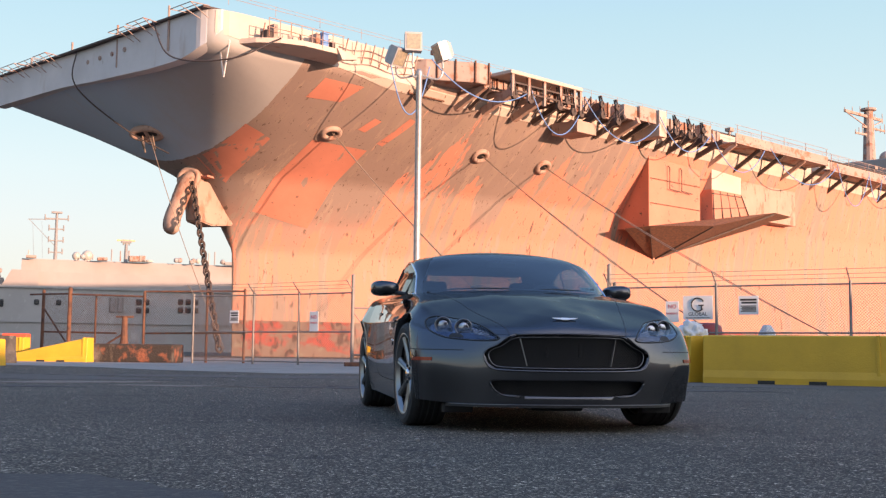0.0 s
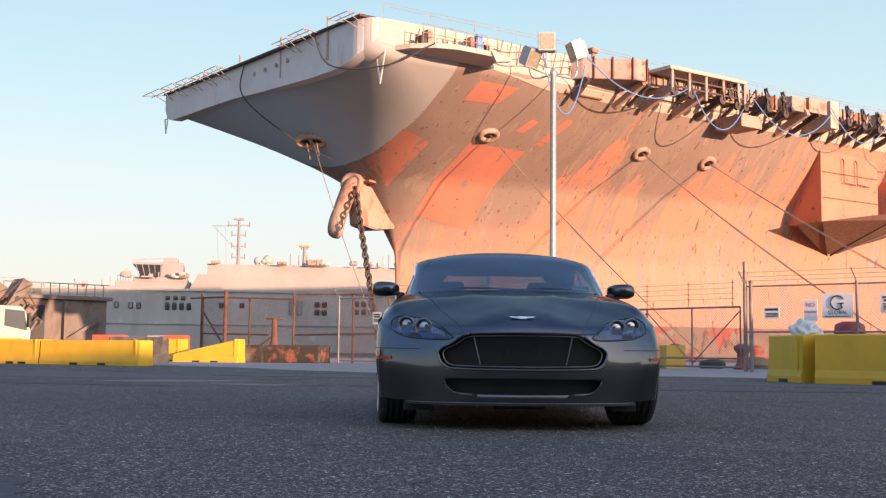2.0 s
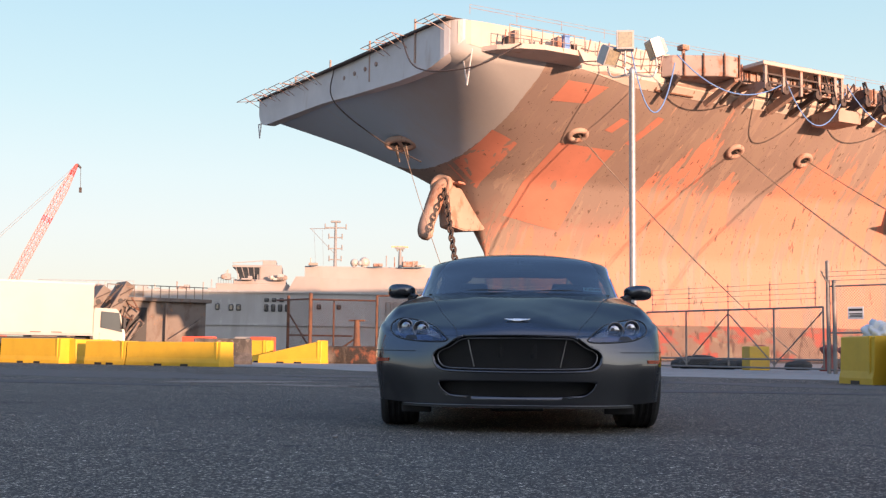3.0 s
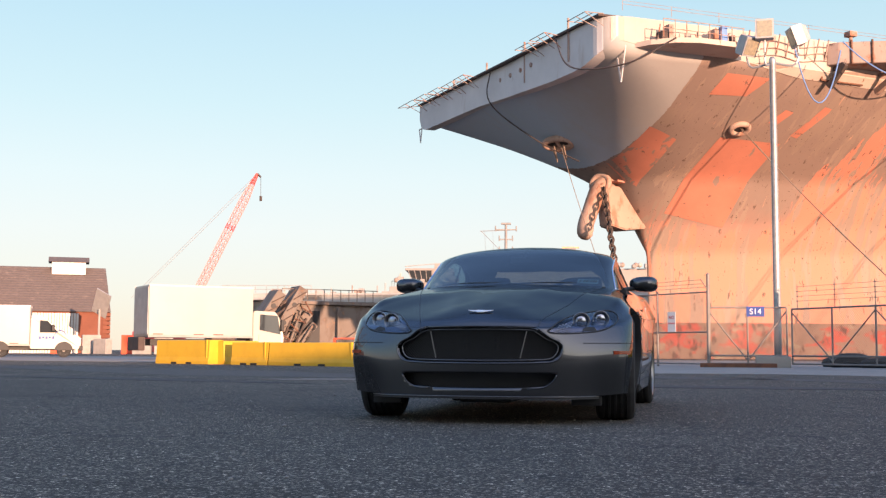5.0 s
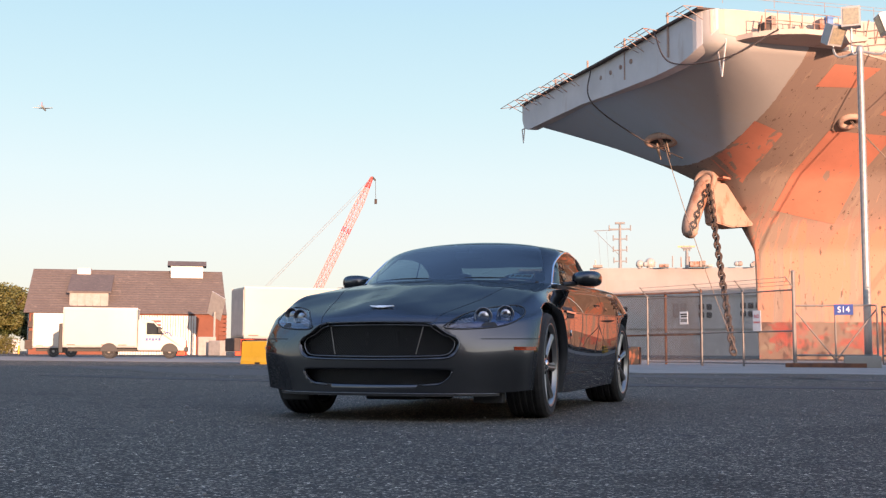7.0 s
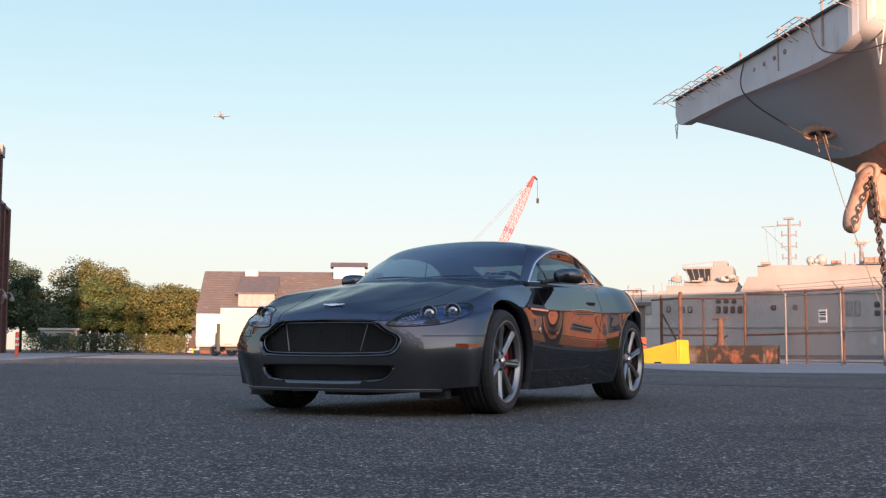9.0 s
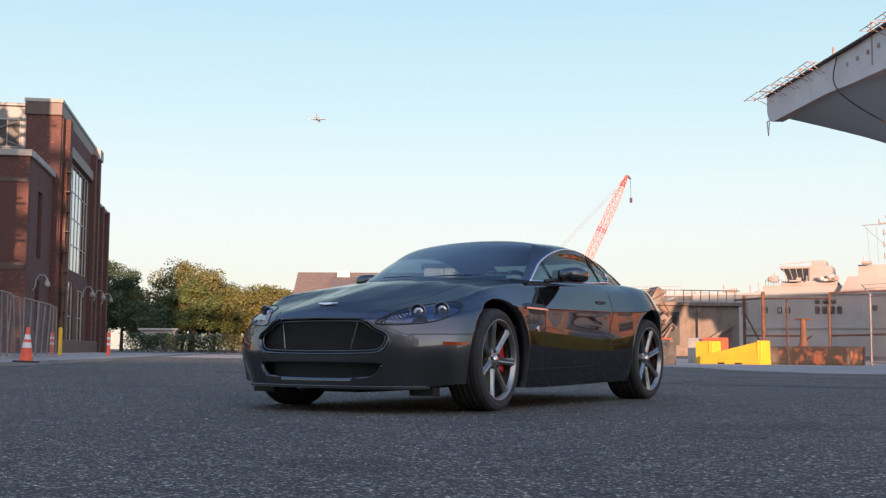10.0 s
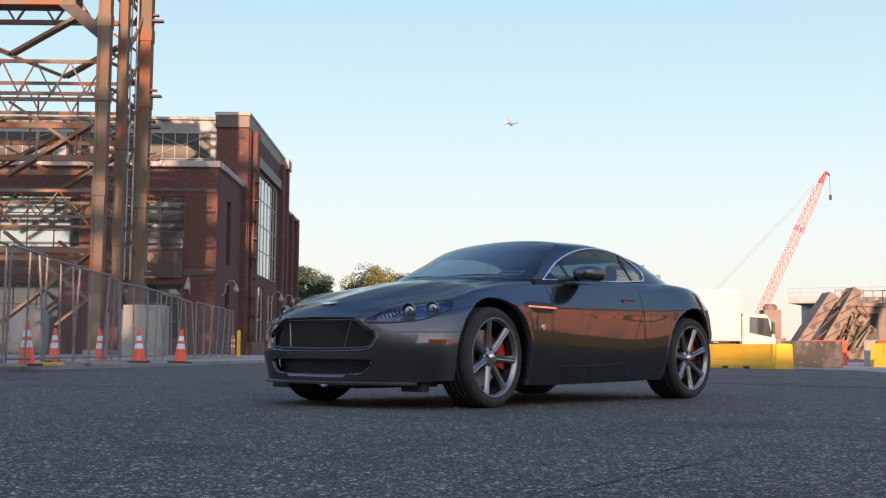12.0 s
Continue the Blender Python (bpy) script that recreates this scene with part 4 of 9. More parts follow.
for x in (24.9, 27.1, 31.8, 35.4, 43.4, 45.6, 47.2):
    bm = bmesh.new()
    bar(bm, (x, -16.6, 19.8), (x - .5, -15.2, 17.4 + .2 * (x % 2)), .09, .09)
    bar(bm, (x - .6, -16.6, 18.6), (x + .5, -16.5, 19.5), .08, .08)
    part("deck_gear", bm, DARKGEAR, carrier)
# plain catwalk further aft
for x0, x1, zlo, out in ((52.2, 69, 19.2, 2.2), (70, 96, 18.9, 1.9), (97, 112, 18.4, 2.4)):
    bm = bmesh.new()
    box(bm, x0, x1, -14.4 - out, -13.9, zlo - .15, zlo, .03)
    box(bm, x0, x1, -14.4 - out, -14.3 - out, zlo, zlo + .75, .03)
    walkway = part("catwalk", bm, DECKGEAR, carrier)
    n = int((x1 - x0) / 3.4)
    for i in range(n + 1):
        x = x0 + .3 + (x1 - x0 - .6) * i / n
        bm = bmesh.new()
        bar(bm, (x - .3, -13.7, zlo - 1.9), (x, -14.2 - out, zlo - .15), .24, .34)
        part("bracket", bm, DARKGEAR if i % 3 else HORNPAINT, walkway)
        bm = bmesh.new()
        tube(bm, (x, -14.35 - out, zlo), (x, -14.35 - out, zlo + 1.5), .03, 5)
        part("rail_post", bm, DECKGEAR, walkway)
    bm = bmesh.new()
    for k in (1.1, 1.5):
        tube(bm, (x0, -14.35 - out, zlo + k), (x1, -14.35 - out, zlo + k), .02, 5)
    part("rail", bm, DECKGEAR, walkway)
for x in (17.8, 26.0, 55, 84, 105):
    bm = bmesh.new()
    tube(bm, (x, -14.2, ZD), (x, -14.2, ZD + .45), .12, 8)
    box(bm, x - .3, x + .3, -14.5, -13.9, ZD + .35, ZD + .7, .06)
    part("deck_lamp", bm, DECKGEAR, carrier)
bm = bmesh.new()
for i in range(34):
    x = 1 + i * 3.4
    tube(bm, (x, -14.0 - .01 * i, ZD + .2), (x, -14.0 - .01 * i, ZD + .8), .02, 4)
tube(bm, (1, -14.0, ZD + .6), (113, -14.35, ZD + .6), .015, 4)
tube(bm, (1, -14.0, ZD + .8), (113, -14.35, ZD + .8), .012, 4)
part("deck_rail", bm, DECKGEAR, carrier)
# blue hoses that sag from bracket to bracket
for x0, x1, drop in ((11, 14.6, 3.6), (14.8, 24.5, 1.6), (24.5, 30.5, 2.8), (30.7, 40.2, 2.3), (40.3, 47.5, 2.0), (47.8, 56.5, 2.6), (57.5, 70, 2.4), (70.2, 77, 3.6), (77, 80, 2.6), (80.5, 90, 2.2)):
    bm = bmesh.new()
    pipe(bm, sag((x0, -16.9, 19.2 + .3 * random.random()), (x1, -16.9, 18.9), drop), .042, 6)
    part("hose", bm, BLUE, carrier, "sagging blue hose")
for pts in (((-.3, -HALF + 6, ZD + .2), (-.4, -HALF + 3.5, ZK - .5), (1.2, -HALF - .4, ZK - 1.0), (3.4, -16.0, ZK + .3)),
            ((-.3, 2, ZD + .2), (-.4, 1.8, ZK - .4), (3.0, 1.0, 15.4), (5.2, -1.0, 13.8)),):
    bm = bmesh.new()
    pipe(bm, spline(np.array(pts), 26), .05, 6)
    part("cable", bm, CABLE, carrier)

# ---- side sponson under the deck edge ----
SPONSON_RIM = [(44.8, -10.0, 11.35), (42.2, -12.0, 10.95), (43.4, -13.7, 11.2), (50.3, -15.5, 11.66), (60.6, -15.5, 13.75), (66.4, -14.0, 14.0), (66.0, -11.0, 13.9)]
shelf = bmesh.new()
rim = [shelf.verts.new(p) for p in SPONSON_RIM]
apex = shelf.verts.new((49.3, -9.6, 8.95))
shelf.faces.new(rim[::-1])
for a, b in zip(rim, rim[1:] + rim[:1]):
    shelf.faces.new((a, b, apex))
bmesh.ops.recalc_face_normals(shelf, faces=shelf.faces)
# Dark rust on the underside: the shade there is put into the colour.
sponson_base = part("sponson_shelf", shelf, RUST, carrier, "dark triangular sponson underside, shade put into its colour")
for a, b in (((43.9, -13.3, 11.0), (49.3, -9.75, 8.95)), ((50.3, -15.4, 11.6), (49.5, -9.9, 9.0)), ((60.6, -15.4, 13.6), (50.0, -10.2, 9.2))):
    bm = bmesh.new()
    bar(bm, a, b, .10, .14)
    part("sponson_rib", bm, DARKGEAR, sponson_base)
bm = bmesh.new()
prism(bm, [(44.2, -9.0), (43.5, -13.5), (51.2, -13.5), (51.2, -9.0)], 11.2, 18.3)
part("sponson_wall", bm, PATCH, carrier, "pinkish sponson side wall")
for z in (13.2, 15.3):
    bm = bmesh.new()
    box(bm, 43.7, 51.1, -13.55, -13.48, z - .04, z + .04)
    part("plate_seam", bm, RUST, carrier)
# Recess filled with dark gear paint that carries its shadow.
bm = bmesh.new()
prism(bm, [(51.2, -9.0), (51.2, -12.2), (52.8, -12.2), (52.8, -9.0)], 11.6, 18.6)
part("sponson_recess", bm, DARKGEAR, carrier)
bm = bmesh.new()
prism(bm, [(52.8, -9.0), (52.8, -13.7), (57.7, -13.7), (58.1, -9.0)], 15.3, 18.7)
part("sponson_block", bm, CREAM, carrier)
bm = bmesh.new()
v = [bm.verts.new(p) for p in ((52.8, -13.7, 15.3), (57.7, -13.7, 15.3), (57.6, -14.6, 13.0), (51.6, -14.6, 11.9), (52.8, -9, 15.3), (57.7, -9, 15.3), (57.6, -9, 13.0), (51.6, -9, 11.9))]
for f in ((0, 1, 2, 3), (1, 5, 6, 2), (0, 3, 7, 4), (0, 4, 5, 1), (3, 2, 6, 7)):
    bm.faces.new([v[i] for i in f])
bmesh.ops.recalc_face_normals(bm, faces=bm.faces)
slope = part("sponson_slope", bm, PATCH, carrier)
for i in range(5):
    bm = bmesh.new()
    bar(bm, (52.9 + i * 1.18, -13.76, 15.2), (51.7 + i * 1.45, -14.66, 12.0 + .27 * i), .07, .09)
    part("sponson_rib", bm, DARKGEAR, slope)
for k in (.12, .55):
    bm = bmesh.new()
    bar(bm, (52.8 - 1.2 * k, -13.74 - .9 * k, 15.3 - 3.4 * k), (57.7, -13.74 - .9 * k, 15.3 - 2.3 * k), .08, .08)
    part("sponson_rib", bm, DARKGEAR, slope)
bm = bmesh.new()
prism(bm, [(57.9, -9.0), (57.9, -13.6), (67.5, -13.8), (67.5, -9.0)], 13.2, 17.2)
part("sponson_screen", bm, HORNPAINT, carrier)
bm = bmesh.new()
for x in (46.2, 48.0):
    pipe(bm, [(x, -13.6, 16.6), (x, -13.75, 16.4), (x, -13.75, 14.6), (x + 1.6, -13.75, 14.5)], .05, 6)
part("wall_pipe", bm, DARKGEAR, carrier)
# aft sponson with its shadowed underside, island and mast
bm = bmesh.new()
v = [bm.verts.new(p) for p in ((86, -14.2, 18.2), (92, -20, 18.2), (190, -24, 18.2), (190, -13, 18.2), (86, -14.2, 19.8), (92, -20, 19.8), (190, -24, 19.8), (190, -13, 19.8), (88, -14.3, 16.6), (190, -15.2, 13.6))]
for f in ((0, 1, 5, 4), (1, 2, 6, 5), (4, 5, 6, 7), (0, 8, 1), (1, 8, 9, 2)):
    bm.faces.new([v[i] for i in f])
bmesh.ops.recalc_face_normals(bm, faces=bm.faces)
part("angled_sponson", bm, DECKGEAR, carrier)
bm = bmesh.new()
box(bm, 92, 140, -13, -2, ZD + .2, ZD + 2.9, .2)
part("island", bm, SHIPPALE, carrier)
bm = bmesh.new()
lathe(bm, [(.75, 2.8), (.65, 5.5), (.5, 9.0), (.9, 9.1), (.9, 9.35), (.3, 9.4)], 12, Matrix.Translation((94, -9, ZD)))
for z, a, b, t in ((8.2, 6.0, 3.6, .22), (7.0, 1.6, 4.2, .16), (6.0, 3.4, 1.0, .16)):
    bar(bm, (94 - a, -9, ZD + z), (94 + b, -9, ZD + z + .25), t, t * 1.4)
    for k in range(6):
        x = 94 - a + k * (a + b) / 5
        tube(bm, (x, -9, ZD + z - .1), (x, -9, ZD + z + .4 + .35 * (k % 3)), .045, 5)
bar(bm, (94 - 5.6, -9, ZD + 8.1), (94 - .4, -9, ZD + 7.1), .1, .1)
bar(bm, (94 + 3.4, -9, ZD + 8.3), (94 + .4, -9, ZD + 7.2), .1, .1)
tube(bm, (94, -9, ZD + 9.3), (94, -9, ZD + 10.3), .06, 6)
part("island_mast", bm, DECKGEAR, carrier)
for x in (96.5, 99.0):
    bm = bmesh.new()
    bmesh.ops.create_uvsphere(bm, u_segments=16, v_segments=10, radius=.9, matrix=Matrix.Translation((x, -10, ZD + 3.6)))
    part("radome", bm, SHIPPALE, carrier, smooth=True)

# ---- hawse horn at the stem with its chain ----
bm = bmesh.new()
prof = spline(np.array([(8.2, 12.7), (7.4, 12.2), (6.95, 11.3), (6.6, 10.4), (6.25, 9.5), (6.22, 8.85), (6.5, 8.5)]), 22)
wide = np.interp(np.linspace(0, 1, 22), [0, .2, .5, .8, .95, 1], [.72, .74, .62, .80, .62, .2])
thick = np.interp(np.linspace(0, 1, 22), [0, .25, .6, .85, 1], [.6, .58, .56, .5, .2])
rings = []
for i, (x, z) in enumerate(prof):
    d = prof[min(i + 1, 21)] - prof[max(i - 1, 0)]
    d = d / np.linalg.norm(d)
    nx, nz = -d[1], d[0]
    rings.append([bm.verts.new((x + nx * thick[i] * math.cos(k * math.tau / 16), wide[i] * math.sin(k * math.tau / 16), z + nz * thick[i] * math.cos(k * math.tau / 16))) for k in range(16)])
for a, b in zip(rings, rings[1:]):
    for k in range(16):
        bm.faces.new((a[k], a[(k + 1) % 16], b[(k + 1) % 16], b[k]))
bm.faces.new(rings[-1])
bmesh.ops.recalc_face_normals(bm, faces=bm.faces)
horn = part("hawse_horn", bm, HORNPAINT, carrier, "curved rusty hawse horn at the stem", smooth=True)
bm = bmesh.new()
torus(bm, (7.4, -.1, 12.45), (-.72, -.35, .15), .66, .22, 1.1)
part("horn_lip", bm, HORNPAINT, horn, smooth=True)
bm = bmesh.new()
prism(bm, [(7.5, 12.3), (9.0, 12.2), (11.1, 10.5), (11.0, 9.35), (9.0, 9.15), (7.8, 9.45)], -.8, .8, Matrix.Rotation(radians(90), 4, "X"))
bmesh.ops.bevel(bm, geom=bm.edges[:], offset=.08, segments=2, affect="EDGES")
part("horn_cheek", bm, HORNPAINT, horn)
for (xa, za), (xb, zb) in (((8.0, 12.55), (9.6, 12.35)), ((9.6, 12.35), (11.7, 10.55))):
    bm = bmesh.new()
    bar(bm, (xa, -.2, za), (xb, -.2, zb), 2.6, .14)
    part("horn_shelf", bm, PATCH, horn)
chain = empty("anchor_chain", Matrix(), "heavy rusty anchor chain hanging from the bow", "chain")
link = bmesh.new()
torus(link, (0, 0, 0), (0, 1, 0), .20, .075, 1.0, 14, 6)
for v in link.verts:
    v.co.z *= 1.55
link_mesh = bpy.data.meshes.new("link")
link.to_mesh(link_mesh)
link.free()
link_mesh.materials.append(DARKGEAR)
top = SHIP @ Vector((7.35, -.55, 12.2))
low = Vector((-3.3, 63.5, .2))
n = int((top - low).length / .47)
d = (low - top).normalized()
q = d.to_track_quat("-Z", "Y").to_matrix().to_4x4()
for i in range(n):
    ob = new("link", link_mesh)
    ob.parent = chain
    ob.matrix_basis = Matrix.Translation(top.lerp(low, i / n)) @ q @ Matrix.Rotation(radians(90 * (i % 2) + 20), 4, "Z")
for start, end, off in ((on_hull(12.6, 15.2, .2), (14.4, 56, .5), .10), (on_hull(25.8, 15.15, .2), (23.0, 48, .5), .12), (on_hull(32.4, 15.05, .2), (29.7, 48, .5), .14)):
    for k in (0, 1):
        bm = bmesh.new()
        pipe(bm, sag(SHIP @ start + Vector((k * .1, 0, 0)), Vector(end) + Vector((k * off * 2, 0, -.1 * k)), .4 + .15 * k, 20), .026, 5)
        tagged(mesh_object("mooring_rope", bm, ROPE), "taut weathered mooring rope from the carrier", "rope", "mooring ropes")
bm = bmesh.new()
pipe(bm, sag(SHIP @ Vector((4.4, .2, 15.0)), (-3.0, 62.0, .5), .6, 16), .025, 5)
tagged(mesh_object("mooring_rope", bm, ROPE), "thin slack line from the bow to the quay", "rope", "mooring ropes")

# ---- light pole ----
pole = empty("light_pole", pose(3.37, 28.6, 0), "tall galvanised light pole with three floodlights", "lamp post")
bm = bmesh.new()
lathe(bm, [(.11, 0), (.11, 1.2), (.095, 9.2), (.105, 9.22), (.105, 9.34), (.06, 9.42)], 16)
part("pole", bm, STEEL, pole, smooth=True)
bm = bmesh.new()
lathe(bm, [(.2, 0), (.2, .03), (.12, .04)], 12)
part("base_plate", bm, STEEL, pole)
for dx, dy, turn, tilt, zh in ((-.22, -.05, -2, 8, 10.25), (-.72, .15, 40, 38, 9.85), (.75, .1, -75, 30, 10.05)):
    bm = bmesh.new()
    pipe(bm, spline(np.array([(0, 0, 9.25), (dx * .8, dy, 9.15), (dx * 1.02, dy, 9.4), (dx, dy, zh - .25)]), 10), .035, 6)
    arm = part("arm", bm, STEEL, pole)
    m = pose(dx, dy, zh, tilt - 10, 0, turn)
    bm = bmesh.new()
    v = []
    for y, w, h in ((-.2, .27, .30), (.12, .27, .30), (.30, .16, .2)):
        v.append([bm.verts.new(m @ Vector((sx * w, y, sz * h))) for sx, sz in ((-1, -1), (1, -1), (1, 1), (-1, 1))])
    for a, b in zip(v, v[1:]):
        for k in range(4):
            bm.faces.new((a[k], a[(k + 1) % 4], b[(k + 1) % 4], b[k]))
    bm.faces.new(v[0])
    bm.faces.new(v[-1][::-1])
    bmesh.ops.recalc_face_normals(bm, faces=bm.faces)
    head = part("floodlight", bm, TARP, pole, "grey floodlight housing")
    bm = bmesh.new()
    box(bm, -.22, .22, -.215, -.202, -.24, .24, .004, m)
    part("lamp_glass", bm, surf("lamp glass", (.45, .38, .26), (.3, .26, .2), 12, .25, .3), head)

# ---- chain-link fence along the quay ----
FENCE = [(-10.6, 39.6), (-8.15, 36.6), (-6.0, 34.6), (-3.6, 32.9), (-1.6, 31.2), (-.2, 29.8), (1.36, 28.2)]
FENCE_R = [(7.85, 23.0), (10.1, 21.05), (12.65, 18.9), (15.5, 16.6)]
ZT = 2.25


def fence_run(name, posts, label, material, arms=True, wires=True):
    unit = empty(name, Matrix(), label, "fence")
    for i, p in enumerate(posts):
        bm = bmesh.new()
        tall = ZT + .05
        tube(bm, (*p, 0), (*p, tall), .038, 10)
        lathe(bm, [(.045, tall), (.045, tall + .02), (.02, tall + .04)], 10, Matrix.Translation((*p, 0)))
        if arms:
            tube(bm, (*p, tall), (p[0] - .22, p[1] - .22, tall + .33), .02, 6)
        part("post", bm, material, unit)
    for p, q in zip(posts, posts[1:]):
        for z in (ZT, 1.05, .10):
            bm = bmesh.new()
            tube(bm, (*p, z), (*q, z), .022, 8)
            part("rail", bm, material, unit)
        bm = bmesh.new()
        chainlink(bm, p, q, .08, ZT)
        part("chain_link_mesh", bm, material, unit)
        if wires:
            for k in (.1, .2, .31):
                bm = bmesh.new()
                tube(bm, (p[0] - .7 * k, p[1] - .7 * k, ZT + k + .04), (q[0] - .7 * k, q[1] - .7 * k, ZT + k + .04), .006, 4)
                part("barbed_wire", bm, material, unit)
    return unit


fence_run("chain_link_fence", FENCE[3:], "galvanised chain-link fence with barbed wire arms", GALV)
fence_run("chain_link_fence", FENCE_R, "galvanised chain-link fence with barbed wire arms", GALV)
# older rusty run
old = empty("rusty_fence", Matrix(), "old rust-brown fence of bent posts and mesh", "fence")
for (x, y), r, h in (((-9.3, 37.9), .06, 2.62), ((-8.15, 36.5), .075, 2.66), ((-7.2, 36.2), .035, 2.4), ((-5.4, 35.0), .05, 2.5), ((-3.2, 34.4), .045, 2.55), ((-1.9, 33.8), .045, 2.6)):
    bm = bmesh.new()
    lathe(bm, [(r, 0), (r, h - .04), (r * .6, h)], 10, Matrix.Translation((x, y, 0)))
    part("post", bm, RUST, old)
for a, b in (((-9.9, 38.6, 2.45), (-8.15, 36.5, 2.42)), ((-8.15, 36.5, 2.4), (-5.4, 35.0, 2.3)), ((-5.4, 35.0, 2.48), (-1.9, 33.8, 2.5)), ((-9.3, 37.9, 1.95), (-8.3, 36.7, .7)), ((-9.3, 37.9, 1.05), (-6.4, 35.6, 1.0)), ((-7.4, 36.2, .2), (-6.1, 35.3, 1.0)), ((-5.4, 35, 1.0), (-1.9, 33.8, 1.05))):
    bm = bmesh.new()
    tube(bm, a, b, .035, 7)
    part("rail", bm, RUST, old)
bm = bmesh.new()
chainlink(bm, (-9.3, 37.9), (-8.15, 36.5), .1, 2.4, .09)
chainlink(bm, (-8.15, 36.5), (-5.4, 35.0), .1, 2.3, .09)
chainlink(bm, (-5.4, 35.0), (-1.9, 33.8), .1, 2.4, .09)
part("chain_link_mesh", bm, RUST, old)

# ---- gate ----
gate = empty("yard_gate", Matrix(), "galvanised double chain-link gate between tall posts", "gate")
GA, GB, GC = (1.36, 28.2), (3.62, 28.35), (7.85, 23.0)
for p, h in ((GA, 2.75), (GC, 2.85), ((7.98, 22.9), 2.35)):
    bm = bmesh.new()
    lathe(bm, [(.055, 0), (.055, h), (.062, h), (.062, h + .04), (.02, h + .07)], 12, Matrix.Translation((*p, 0)))
    part("gate_post", bm, GALV, gate)


def gate_leaf(p, q, n, ztop):
    d = Vector((q[0] - p[0], q[1] - p[1], 0))
    at = lambda t, z: Vector((p[0] + d.x * t, p[1] + d.y * t, z))
    for a, b in (((0, .12), (1, .12)), ((0, ztop), (1, ztop)), ((0, .35), (1, .35))):
        bm = bmesh.new()
        tube(bm, at(*a), at(*b), .026, 8)
        part("leaf_rail", bm, GALV, gate)
    for i in range(n + 1):
        bm = bmesh.new()
        tube(bm, at(i / n, .1), at(i / n, ztop), .026, 8)
        part("leaf_upright", bm, GALV, gate)
        if i < n:
            bm = bmesh.new()
            tube(bm, at(i / n, .2 if i % 2 else ztop - .1), at((i + 1) / n, ztop - .1 if i % 2 else .2), .02, 6)
            part("brace", bm, GALV, gate)
    bm = bmesh.new()
    chainlink(bm, at(.01, 0), at(.99, 0), .12, ztop)
    part("chain_link_mesh", bm, GALV, gate)


gate_leaf(GA, GB, 2, 1.78)
gate_leaf((3.75, 28.1), (7.75, 23.12), 4, 1.72)
for i in range(5):
    bm = bmesh.new()
    t = i / 4
    p = Vector((3.9, 27.9, 0)).lerp(Vector((7.6, 23.3, 0)), t)
    tube(bm, (*p[:2], 1.7), (*p[:2], 2.45), .012, 5)
    for k in range(4):
        tube(bm, (p.x - .04, p.y, 1.95 + .14 * k), (p.x + .04, p.y, 1.95 + .14 * k), .012, 5)
    part("wire_stand", bm, GALV, gate)
for k in range(4):
    bm = bmesh.new()
    tube(bm, (3.9, 27.9, 1.95 + .14 * k), (7.6, 23.3, 1.95 + .14 * k), .005, 4)
    part("barbed_wire", bm, GALV, gate)
bm = bmesh.new()
box(bm, -.5, .5, -.16, .16, 0, .34, .03, pose(3.2, 28.15, 0))
tagged(mesh_object("gate_block", bm, CONCRETE), "low concrete block beside the gate post", "block")
bm = bmesh.new()
box(bm, -1.1, 1.1, -.08, .08, 0, .13, .015, pose(2.2, 27.95, 0, 0, 0, 4))
tagged(mesh_object("timber_beam", bm, RUST), "weathered timber beam lying under the gate", "beam")


# ---- signs ----
def sign(name, p, q, z, w, h, material, label, lines):
    m, _ = facing(p, q)
    unit = empty(name, m @ pose(0, -.045, z), label, "sign")
    bm = bmesh.new()
    box(bm, -w / 2, w / 2, -.006, .006, -h / 2, h / 2, .004)
    part("panel", bm, material, unit)
    for text, size, x, zz, mat in lines:
        if isinstance(text, str):
            ob = words(text, size, mat)
            ob.parent = unit
            ob.matrix_basis = pose(x, -.009, zz)
        else:
            bm = bmesh.new()
            for k in range(text[0]):
                box(bm, x - text[1] / 2 * (1 - .15 * (k % 2)), x + text[1] / 2, -.010, -.007, zz - k * size * 1.5 - size / 2, zz - k * size * 1.5 + size / 2)
            part("print_bar", bm, mat, unit)
    return unit


dR = ((7.85, 23.0), (12.65, 18.9))


def along(a, b, t):
    return (a[0] + (b[0] - a[0]) * t, a[1] + (b[1] - a[1]) * t)


gs = sign("fence_sign", along(*dR, .395), dR[1], 1.70, .80, .62, SIGNWHITE, "white fence sign with a ring mark and dark lettering",
          [("GLOBAL", .135, 0, -.17, INK), ((1, .66), .02, 0, -.265, INK)])
bm = bmesh.new()
ringpts = [(.17 * math.cos(a), -.012, .08 + .17 * math.sin(a)) for a in np.linspace(.5, 5.6, 22)]
pipe(bm, ringpts, .018, 6)
bar(bm, (.02, -.012, .06), (.16, -.012, .06), .03, .03)
bar(bm, (.10, -.012, .06), (.10, -.012, -.04), .03, .03)
part("ring_mark", bm, INK, gs)
sign("fence_sign", along(*dR, .285), dR[1], 1.60, .36, .55, SIGNWHITE, "white sign with red no parking lettering on the fence", [("NO", .15, 0, .13, REDINK), ("PARKING", .075, 0, -.05, REDINK)])
sign("fence_sign", along(*dR, .605), dR[1], 1.75, .52, .48, SIGNWHITE, "pale notice with small unreadable print on the fence", [((2, .42), .05, 0, .14, INK), ((5, .40), .022, 0, -.02, INK)])
sign("fence_sign", along(*dR, .12), dR[1], 1.55, .42, .32, SIGNWHITE, "pale notice with small unreadable print on the fence", [((1, .36), .06, 0, .08, INK), ((3, .34), .025, 0, -.02, INK)])
